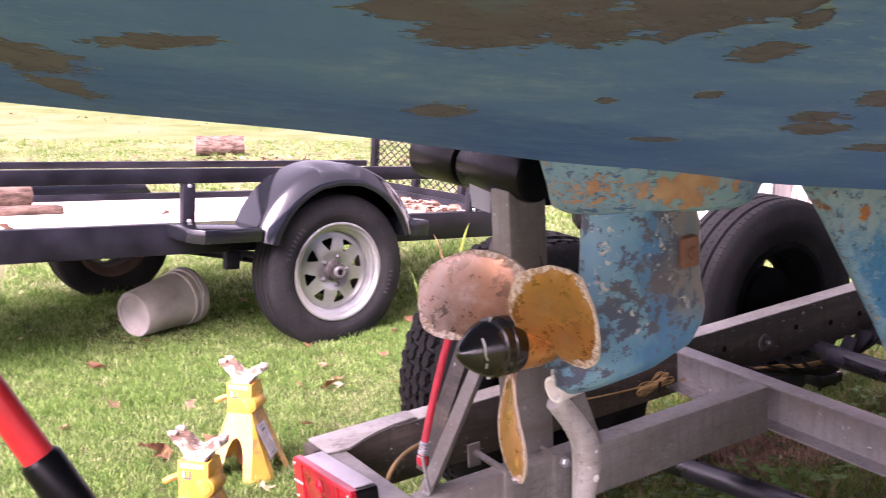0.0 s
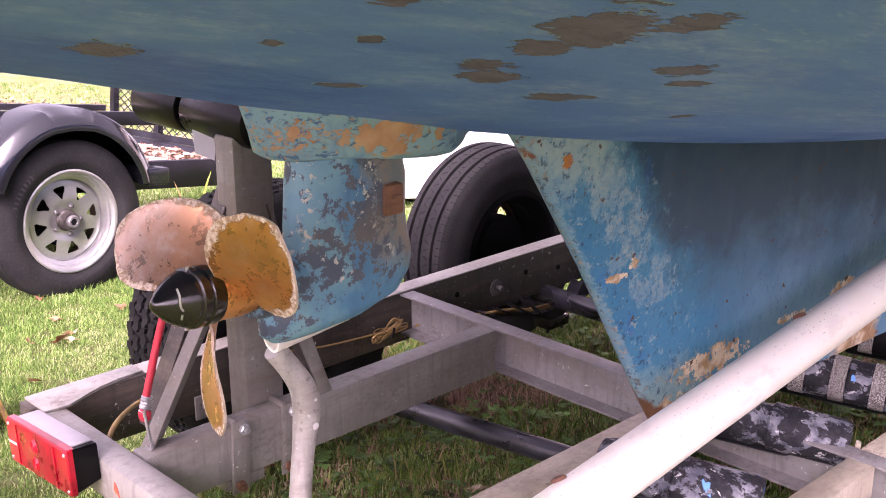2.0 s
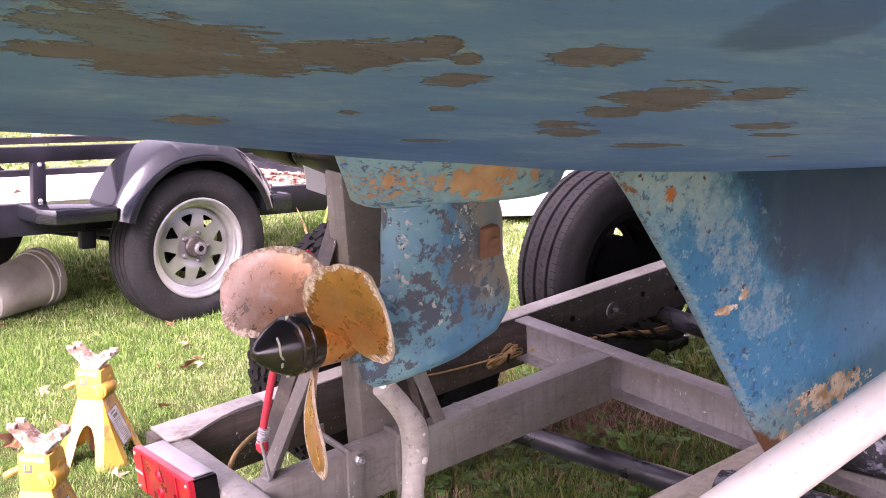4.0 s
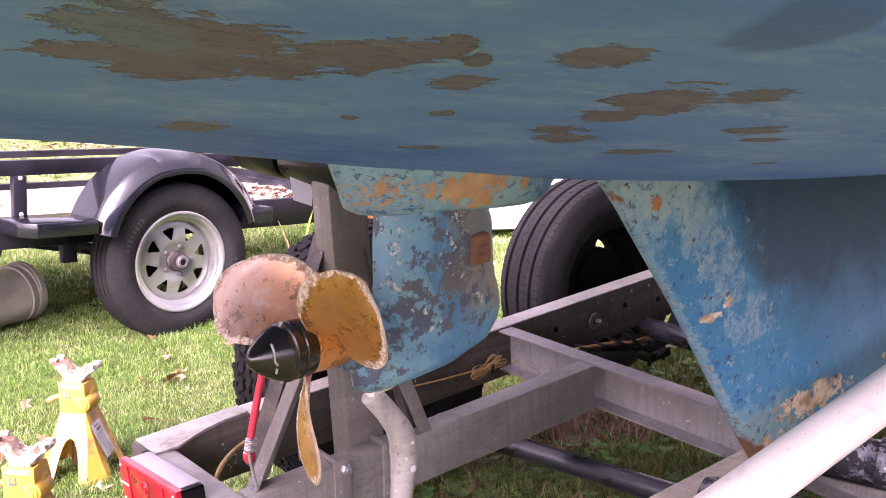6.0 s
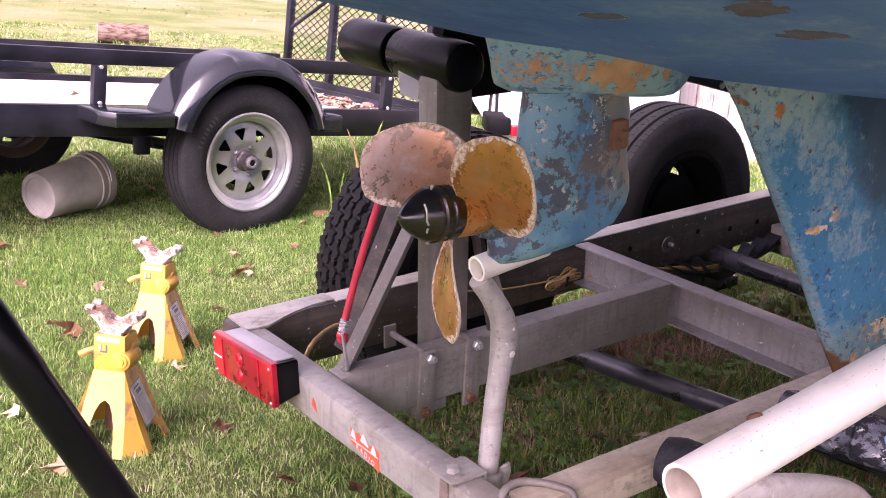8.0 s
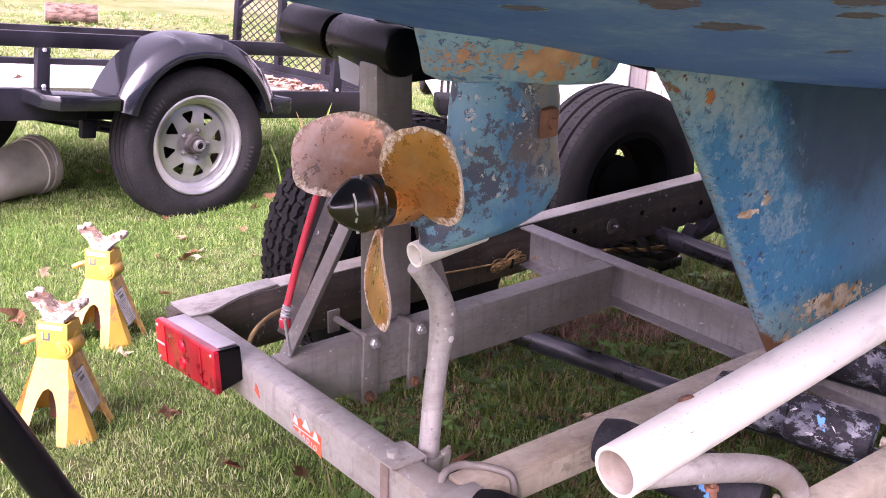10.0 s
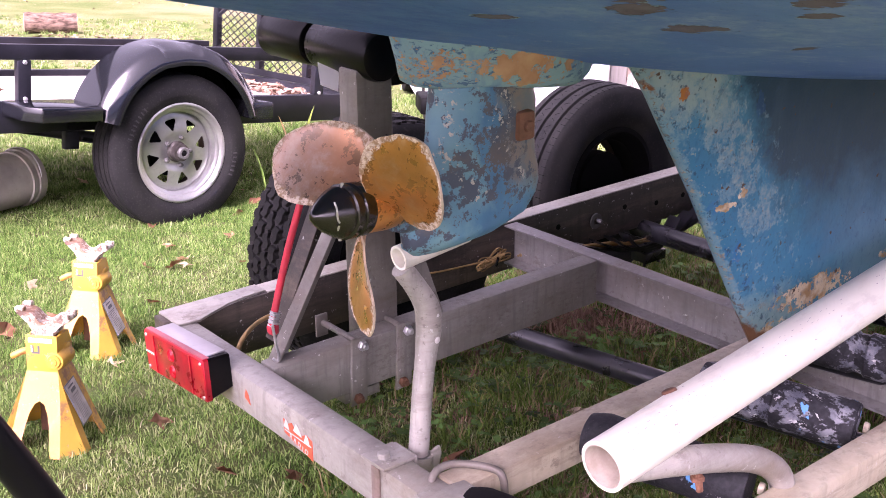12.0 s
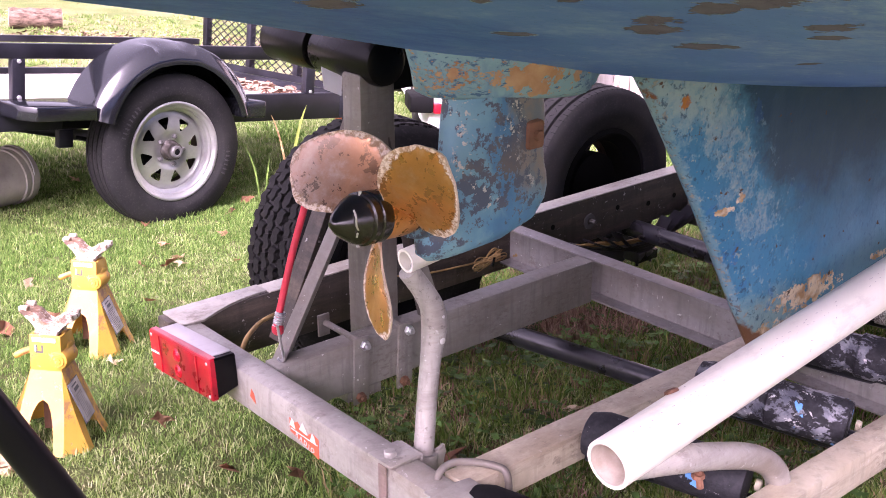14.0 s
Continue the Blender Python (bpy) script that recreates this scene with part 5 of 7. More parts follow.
# axles, springs
rod("axle_tube", [(0.823, 0.45, -0.25), (1.14, -1.2, -0.25)], 0.03, M_AXLE, seg=20)
rod("axle", [(1.66, 0.55, -0.16), (1.66, -2.1, -0.16)], 0.032, M_AXLE, seg=20)
for x in (1.66,):
    for k in range(4):
        ln = 0.34 - 0.07 * k
        bm = bmesh.new()
        path = [(x + ln * f, -0.130 - (0.070 + 0.009 * k) * (1 - f * f) - 0.009 * k * f * f * 0.4) for f in np.linspace(-1, 1, 11)]
        loft(bm, [[(a, 0.335, z - 0.004), (a, 0.385, z - 0.004), (a, 0.385, z + 0.004), (a, 0.335, z + 0.004)] for a, z in path])
        part("spring_leaf", bm, M_BLACK, trailer, "", 60)
    bar("spring_plate", (x - 0.05, 0.325, -0.26), (x + 0.05, 0.395, -0.225), M_BLACK, 0.004)
    for dx in (-0.035, 0.035):
        rod("spring_bolt", [(x + dx, 0.345, -0.275), (x + dx, 0.345, -0.19)], 0.006, M_BLACK, seg=8)
bm = bmesh.new()
lathe(bm, [(0, 0.05), (0.04, 0.05), (0.055, 0.03), (0.06, 0), (0, 0)], 24, Matrix.Translation((1.66, 0.50, -0.08)) @ Matrix.Rotation(radians(90), 4, "X"))
part("hub", bm, M_BLACKMAT, trailer)

# keel rollers slung between the keel rails, each a little askew
ROLL = [0.0, 0.004, 0.022, 0.034, 0.118, 0.128, 0.145, 0.150, 0.285, 0.30]
for k, (x, mat) in enumerate(((-0.036, M_BLACKMAT), (0.280, M_FLECK), (0.632, M_SPLAT), (0.985, M_SPLAT), (1.33, M_SPLAT), (1.68, M_BLACKMAT))):
    a, b = Vector((x, -0.660, 0.006 if k else -0.034)), Vector((x + 0.112, -0.966, -0.016 if k else -0.054))
    bm = bmesh.new()
    tube(bm, [a.lerp(b, q / 0.30) for q in ROLL], [0.034, 0.044, 0.050, 0.053, 0.0525, 0.0455, 0.0465, 0.053, 0.052, 0.048], 28)
    roller = part("keel_roller", bm, mat, trailer, "black foam roller flecked with bottom paint" if k else "black foam roller with rounded end")
    way = (b - a).normalized()
    bm = bmesh.new()
    lathe(bm, [(0, 0.012), (0.010, 0.011), (0.012, 0.006), (0.012, 0.0)], 14, Matrix.Translation(b + Vector((0.030, 0, -0.012))) @ way.to_track_quat("Z", "Y").to_matrix().to_4x4())
    part("end_nut", bm, M_GALV_PALE, roller)
    if k >= 4:
        for q in (0.045, 0.13, 0.215):
            bm = bmesh.new()
            tube(bm, [a.lerp(b, (q - 0.016) / 0.30), a.lerp(b, (q + 0.016) / 0.30)], 0.0555, 28)
            part("carpet_sleeve", bm, M_CARPET, roller, "looped beige carpet band")
    rod("roller_cradle", [(x + 0.02, -0.648, -0.052), (x + 0.155, -1.002, -0.076)], 0.020, M_BLACK, seg=12)

# padded bunk on the post
for y0, y1 in ((0.035, 0.285), (0.30, 0.50)):
    rod("bunk_roller", [(0.325, y0, 0.645), (0.325, y0 + 0.004, 0.645), (0.325, y0 + 0.016, 0.645), (0.325, y1 - 0.012, 0.645), (0.325, y1, 0.645)], [0.046, 0.054, 0.058, 0.058, 0.05], M_SHINY, label="black plastic bunk roller", seg=32)
bm = bmesh.new()
prism(bm, [(0.33, 0.60), (0.44, 0.545), (0.56, 0.545), (0.56, 0.74), (0.36, 0.74)], 0.16, 0.20)
part("bunk_bracket", bm, M_BLACKMAT, trailer)
TAG = Matrix.Translation((0.252, 0.196, 0.622)) @ Matrix.Rotation(radians(-25), 4, "Z") @ Matrix.Rotation(radians(20), 4, "Y") @ Matrix.Rotation(radians(-35), 4, "X")
bm = bmesh.new()
prism(bm, [(0.0, 0.0), (0.054, -0.008), (0.060, -0.058), (0.016, -0.054)], 0, 0.001, "y", 0.0, TAG)
part("hang_tag", bm, M_WHITE, trailer, "blank white paper tag")
# forward bunk arm on the far side, bolted to its upright
bm = bmesh.new()
prism(bm, [(0.80, 0.612), (2.00, 0.272), (2.00, 0.322), (0.80, 0.662)], 0.0, 0.05, "y", 0.003)
arm = part("bunk_arm", bm, M_BLACK, trailer, "black steel bunk arm")
bm = bmesh.new()
hexagon(bm, (1.145, 0.0, 0.526), (0, -1, 0), 0.009, 0.006)
part("bolt", bm, M_STEEL, arm)
bar("bunk_upright", (1.93, 0.008, -0.20), (1.98, 0.045, 0.290), M_POST)
bar("bunk_beam", (1.93, 0.046, -0.20), (1.98, 0.384, -0.10), M_POST)

# white guide pipes
bm = bmesh.new()
PVC_A, PVC_B = Vector((-0.033, -0.984, 0.202)), Vector((1.95, -0.984, 0.437))
tube(bm, [PVC_A, PVC_A.lerp(PVC_B, 0.5), PVC_B], 0.0435, 40, 0.036)
pvc = solid("pvc_pipe", bm, M_PVC, "white plastic pipe laid along the keel as guide", "pipe", BOAT)
for x in (0.148, 0.84):
    p = PVC_A.lerp(PVC_B, (x + 0.033) / 1.983)
    bm = bmesh.new()
    lathe(bm, [(0, 0.007), (0.006, 0.007), (0.012, 0.005), (0.0135, 0.001), (0.0135, 0)], 16, Matrix.Translation(p + Vector((0.0, 0.023, 0.0365))) @ Matrix.Rotation(radians(-32), 4, "X"))
    part("bolt", bm, M_RUST_PALE, pvc, "rusty bolt head")
bm = bmesh.new()
g = random.Random(14)
for k in range(90):
    # faded print in two rows, and a few scratches across them
    row = k % 2
    f, w = 0.02 + 0.0050 * k + g.uniform(-0.004, 0.004) + 0.05 * (k // 24), g.uniform(0.0008, 0.0034)
    ang = (1.10, 1.32)[row] + g.uniform(-0.04, 0.04) if k % 9 else g.uniform(0.2, 1.0)
    p = PVC_A.lerp(PVC_B, f) + Vector((0, -math.cos(ang) * 0.0434, math.sin(ang) * 0.0434))
    box(bm, (-w, -0.0006, -0.0004), (w, 0.0006, 0.0003), 0.0, Matrix.Translation(p) @ Matrix.Rotation(radians(-7 + g.uniform(-5, 5) * (1 if k % 9 else 4)), 4, "Y") @ Matrix.Rotation(ang, 4, "X"))
tagged(part("faded_print", bm, M_PRINT, pvc, "faded grey print and scratches"), kind="stuff")
bm = bmesh.new()
tube(bm, [(-0.008, -0.442, 0.384), (0.15, -0.444, 0.402)], 0.024, 28, 0.019)
solid("short_pipe", bm, M_PVC, "short white plastic pipe resting on the bent guide", "pipe", BOAT)
BEND = curve_pts([(0.02, -0.982, 0.178), (0.07, -0.992, 0.170), (0.125, -1.0, 0.158), (0.235, -1.0, 0.122), (0.33, -1.002, 0.085), (0.395, -1.004, 0.045), (0.432, -1.006, -0.002), (0.448, -1.008, -0.07)], 8)
bm = bmesh.new()
tube(bm, BEND, [0.0245] * (len(BEND) - 10) + [0.0235] * 10, 20, 0.0215)
support = part("bent_support", bm, M_PIPE, trailer, "bent grey pipe under the white guide")
bm = bmesh.new()
tube(bm, [(0.172, -1.010, 0.125), (0.178, -1.013, 0.088)], 0.0065, 10)
lathe(bm, [(0, 0), (0.012, 0), (0.012, 0.008), (0, 0.008)], 6, Matrix.Translation((0.173, -1.010, 0.108)))
part("rusty_bolt", bm, M_RUST_PALE, support, "long rusty bolt through the pipe")
bm = bmesh.new()
for k in range(4):
    lathe(bm, [(0.0275, -0.002), (0.0295, 0), (0.0275, 0.002), (0.0255, 0)], 20, Matrix.Translation((0.440 + 0.002 * k, -1.007, -0.018 - 0.005 * k)) @ Matrix.Rotation(radians(12 - 7 * k), 4, "X"), closed=True)
tube(bm, curve_pts([(0.43, -1.036, -0.02), (0.40, -1.045, -0.015), (0.37, -1.04, -0.03)], 5), 0.002, 6)
part("wire_tie", bm, M_STRING, trailer, "pale string tied round the pipe")

# cord, wires
cord = thing("bungee_cord", BOAT, "red elastic cord with a spring hook on the brace", "bungee cord")
rod("cord", curve_pts([(-0.004, 0.036, 0.088), (0.003, 0.038, 0.115), (0.047, 0.04, 0.247), (0.088, 0.042, 0.35), (0.125, 0.048, 0.43), (0.165, 0.052, 0.47)], 6), 0.0082, M_REDCORD, cord)
rod("cord_end", [(-0.004, 0.036, 0.094), (-0.005, 0.035, 0.084), (-0.006, 0.034, 0.070), (-0.010, 0.033, 0.064)], [0.008, 0.014, 0.013, 0.006], M_REDCORD, cord)
bm = bmesh.new()
for k in range(6):
    lathe(bm, [(0.0105, -0.003), (0.0135, 0), (0.0105, 0.003), (0.0085, 0)], 18, Matrix.Translation((-0.004 + 0.0018 * k, 0.036, 0.086 + 0.0058 * k)) @ Matrix.Rotation(radians(16 + 4 * math.sin(k * 2)), 4, "Y"), closed=True)
part("spring_wrap", bm, M_STEEL, cord, "bright wire wrapping")
rod("hook", curve_pts([(-0.012, 0.024, 0.092), (-0.008, 0.022, 0.05), (-0.002, 0.022, 0.012), (-0.006, 0.024, 0.002), (-0.014, 0.028, 0.010)], 6), 0.0034, M_STEEL, cord)
g = random.Random(5)
coil = thing("wire_coil", BOAT, "tan trailer wire bundled in a loose coil", "wire")
for k in range(9):
    # loops of a bundle tied at its waist, each leaning its own way
    lean, w, h = radians(g.uniform(-12, 58)), 0.050 + g.uniform(-0.012, 0.022), 0.011 + g.uniform(-0.004, 0.009)
    pts = []
    for a in np.linspace(0, 2 * math.pi, 21):
        u, v = w * math.cos(a), h * math.sin(a) * (0.35 + 0.65 * abs(math.cos(a)))
        pts.append((0.952 + u * math.cos(lean) - v * math.sin(lean), 0.378 - 0.003 * k, -0.092 + u * math.sin(lean) * 0.55 + v * math.cos(lean)))
    rod("loop", pts, 0.0020, M_WIRE, coil, seg=6)
rod("twist_tie", [(0.948, 0.346, -0.104), (0.952, 0.345, -0.09), (0.958, 0.347, -0.078)], 0.004, M_BLACKMAT, coil, seg=6)
rod("lead", curve_pts([(0.56, 0.382, -0.05), (0.72, 0.38, -0.078), (0.86, 0.38, -0.09), (0.95, 0.38, -0.095)], 5), 0.003, M_WIRE, coil, seg=6)
bm = bmesh.new()
tube(bm, curve_pts([(1.06, 0.36, -0.10), (1.44, 0.36, -0.152), (1.58, 0.36, -0.186), (1.75, 0.36, -0.196), (1.95, 0.37, -0.14), (2.2, 0.38, -0.06)], 6), 0.0055, 8)
tube(bm, curve_pts([(1.06, 0.37, -0.105), (1.40, 0.365, -0.158), (1.6, 0.355, -0.178), (1.78, 0.362, -0.186), (1.97, 0.375, -0.13), (2.2, 0.385, -0.06)], 6), 0.004, 8)
solid("brake_wire", bm, M_WIRE, "tan wires sagging along the side rail", "wire", BOAT)
bm = bmesh.new()
tube(bm, curve_pts([(-0.02, 0.185, -0.03), (0.02, 0.22, -0.015), (0.09, 0.28, -0.02), (0.16, 0.33, -0.035), (0.25, 0.385, -0.06)], 6), 0.006, 10)
solid("lamp_wire", bm, M_WIRE, "tan lamp wire running into the side rail", "wire", BOAT)


# ---- wheels ----
def tyre_mesh(bm, r, width, bore, grooves=4):
    h = width / 2
    prof = [(bore, -h * 0.72), (bore + 0.012, -h * 0.86), (bore + 0.02, -h * 0.90), (bore + (r - bore) * 0.30, -h * 0.985), (bore + (r - bore) * 0.34, -h * 1.0), (bore + (r - bore) * 0.55, -h), (bore + (r - bore) * 0.58, -h * 0.985), (r * 0.93, -h * 0.93), (r * 0.975, -h * 0.84), (r * 0.992, -h * 0.78)]
    tread, span = [], 1.5 * h
    for g in range(grooves):
        c = -0.75 * h + span * (g + 0.5) / grooves
        w = 0.13 * span / grooves / 1.3
        tread += [(r, c - w * 1.4), (r - 0.010, c - w), (r - 0.010, c + w), (r, c + w * 1.4)]
    prof += tread + [(a, -b) for a, b in prof[::-1]]
    lathe(bm, prof, 80, closed=True)


def tread_block(r, count, h):
    """One rubber block of a coarse tread, at angle nought."""
    bm = bmesh.new()
    w = math.pi * r / count * 0.86
    pts = [(-w, -0.10 * h), (-w * 0.35, -0.155 * h), (w * 0.35, -0.085 * h), (w, -0.135 * h), (w * 0.95, 0.105 * h), (w * 0.35, 0.155 * h), (-w * 0.35, 0.085 * h), (-w * 0.95, 0.135 * h)]
    lo, hi = [bm.verts.new((-0.006, a, b)) for a, b in pts], [bm.verts.new((0.008, a * 0.94, b * 0.9)) for a, b in pts]
    bm.faces.new(hi)
    for k in range(8):
        bm.faces.new([lo[k], lo[(k + 1) % 8], hi[(k + 1) % 8], hi[k]])
    return finish(bm, "tread_block", M_TREAD, 30)


def wheel(parent, m, r, width, bore, rim_mat, grooves=4, blocks=0, sipes=0, rim_label="", phase=0.0, tyre_mat=M_TYRE):
    h = width / 2
    bm = bmesh.new()
    tyre_mesh(bm, r, width, bore, grooves)
    bmesh.ops.transform(bm, matrix=m, verts=bm.verts)
    t = part("tyre", bm, tyre_mat, parent, "black tyre with a coarse blocky tread" if blocks else "black tyre with worn ribbed tread")
    if blocks:
        me = tread_block(r, blocks, h)
        for row in range(5):
            for k in range(blocks):
                y = -0.80 * h + 1.60 * h * (row + 0.5) / 5
                ob = part("tread_block", me, None, t)
                ob.matrix_local = m @ Matrix.Rotation(2 * math.pi * (k + 0.5 * (row % 2)) / blocks, 4, "Z") @ Matrix.Translation((r + 0.001 - 0.006 * (row in (0, 4)), 0, y)) @ Matrix.Rotation(0.22 * (-1) ** row, 4, "X")
    if sipes:
        # slanting cuts across the ribs, as thin dark strips
        bm = bmesh.new()
        for row in range(grooves + 1):
            y = -0.75 * h + 1.5 * h * row / grooves
            shoulder = row in (0, grooves)
            for k in range(sipes):
                turned = m @ Matrix.Rotation(2 * math.pi * (k + 0.37 * row) / sipes, 4, "Z")
                if shoulder:
                    cut = turned @ Matrix.Translation((r - 0.0020, 0, y * 0.96)) @ Matrix.Rotation(math.copysign(0.10, -y), 4, "Y")
                    box(bm, (-0.002, -0.0011, -0.085 * h), (0.0004, 0.0011, 0.085 * h), 0.0, cut)
                else:
                    cut = turned @ Matrix.Translation((r + 0.0002, 0, y)) @ Matrix.Rotation(0.6 * (-1) ** k, 4, "X")
                    box(bm, (-0.002, -0.0010, -0.09 * h), (0.0003, 0.0010, 0.09 * h), 0.0, cut)
        ob = part("tread_wear", bm, M_BLACKMAT, t)
        tagged(ob, kind="stuff")
    if rim_label:
        # worn raised marks on the sidewall, no longer readable
        for a0, count in ((-0.42, 6), (2.35, 8)):
            for k in range(count):
                bm = bmesh.new()
                box(bm, (-0.011, -0.0035, -0.001), (0.011, 0.0035, 0.0022), 0.001, m @ Matrix.Rotation(a0 + 0.075 * k, 4, "Z") @ Matrix.Translation((bore + (r - bore) * 0.46, 0, h)))
                part("sidewall_mark", bm, M_MARK, t)
    bm = bmesh.new()
    lathe(bm, [(bore + 0.010, h * 0.84), (bore + 0.011, h * 0.90), (bore + 0.004, h * 0.93), (bore - 0.003, h * 0.90), (bore - 0.007, h * 0.80), (bore - 0.013, h * 0.74), (bore - 0.018, h * 0.73), (bore - 0.021, h * 0.56), (bore - 0.031, h * 0.52), (bore - 0.034, h * 0.30), (bore - 0.038, h * 0.30), (bore - 0.036, h * 0.50), (bore - 0.024, h * 0.54), (bore, h * 0.80)], 72, closed=True)
    # disc with eight tapering windows: each row keeps its columns on the window's edges
    rad = [bore * q for q in (0.14, 0.24, 0.32, 0.39, 0.45, 0.51, 0.58, 0.65, 0.695, 0.76)] + [bore - 0.035]
    hh = [0.40, 0.40, 0.42, 0.50, 0.51, 0.49, 0.47, 0.44, 0.42, 0.42, 0.30]
    half = [0.06, 0.06, 0.06, 0.06, 0.045, 0.10, 0.155, 0.200, 0.180, 0.15, 0.15]
    for off in (0.0, -0.006):
        rows = []
        for q, z, w in zip(rad, hh, half):
            row = []
            for s in range(8):
                c = 2 * math.pi * s / 8 + phase
                row += [bm.verts.new((q * math.cos(c + e), q * math.sin(c + e), h * z + off)) for e in (-w, -w * 0.33, w * 0.33, w, w + (math.pi / 4 - 2 * w) * 0.33, w + (math.pi / 4 - 2 * w) * 0.67)]
            rows.append(row)
        for i, (a, b) in enumerate(zip(rows, rows[1:])):
            for k in range(48):
                if 4 <= i < 8 and k % 6 < 3:
                    continue
                bm.faces.new([a[k], a[(k + 1) % 48], b[(k + 1) % 48], b[k]])
    bmesh.ops.transform(bm, matrix=m, verts=bm.verts)
    rim = part("rim", bm, rim_mat, parent, rim_label, 40)
    bm = bmesh.new()
    lathe(bm, [(0.026, h * 0.90), (0.040, h * 0.88), (0.042, h * 0.55), (0.050, h * 0.48), (0.050, h * 0.2)], 28)
    bmesh.ops.transform(bm, matrix=m, verts=bm.verts)
    part("hub", bm, M_HUB if rim_mat is M_RIM else M_BLACKMAT, rim)
    # shade inside the wheel is put into the barrel's dark colour
    bm = bmesh.new()
    lathe(bm, [(bore - 0.034, h * 0.29), (bore - 0.036, -h * 0.5), (bore - 0.004, -h * 0.85), (bore + 0.010, -h * 0.86), (bore - 0.008, -h * 0.9), (bore - 0.042, -h * 0.5), (bore - 0.041, h * 0.29)], 48, m, closed=True)
    part("barrel", bm, M_RIM_OLD if rim_mat is M_RIM else M_BLACKMAT, rim, "inner barrel of the rim, coloured dark for the shade inside")
    # dark disc added behind the windows in place of the shade there
    bm = bmesh.new()
    lathe(bm, [(0, h * 0.10), (bore * 0.52, h * 0.10), (bore * 0.55, h * 0.04), (bore * 0.55, -h * 0.4), (0, -h * 0.4)], 32, m)
    part("brake_drum", bm, M_BLACKMAT, rim)
    bm = bmesh.new()
    lathe(bm, [(0, h * 1.02), (0.015, h * 1.02), (0.016, h * 1.07), (0.025, h * 1.07), (0.029, h * 1.03), (0.029, h * 0.80)], 28)
    bmesh.ops.transform(bm, matrix=m, verts=bm.verts)
    part("hub_cap", bm, M_CAP if rim_mat is M_RIM else M_BLACKMAT, rim)
    bm = bmesh.new()
    lathe(bm, [(0, h * 1.045), (0.008, h * 1.045), (0.0145, h * 1.022)], 16)
    bmesh.ops.transform(bm, matrix=m, verts=bm.verts)
    part("grease_plug", bm, M_BLACKMAT, rim)
    for k in range(5):
        a = 2 * math.pi * k / 5
        bm = bmesh.new()
        lathe(bm, [(0, h * 0.60), (0.008, h * 0.59), (0.011, h * 0.54), (0.011, h * 0.3)], 8, m @ Matrix.Translation((0.068 * math.cos(a), 0.068 * math.sin(a), 0)))
        part("lug_nut", bm, M_CAP, rim)
    return t


wheel(trailer, Matrix.Translation((0.70, 0.60, -0.05)) @ Matrix.Rotation(radians(-90), 4, "X"), 0.392, 0.24, 0.20, M_RIM_OLD, 3, 46)
wheel(trailer, Matrix.Translation((1.69, 0.66, -0.055)) @ Matrix.Rotation(radians(-90), 4, "X"), 0.35, 0.22, 0.20, M_RIM_OLD, 3, 0, 84, tyre_mat=M_TYRE_LIT)
for x in (0.66, 1.66):
    wheel(trailer, Matrix.Translation((x, -2.22, -0.01)) @ Matrix.Rotation(radians(90), 4, "X"), 0.345, 0.22, 0.20, M_RIM_OLD, 4)


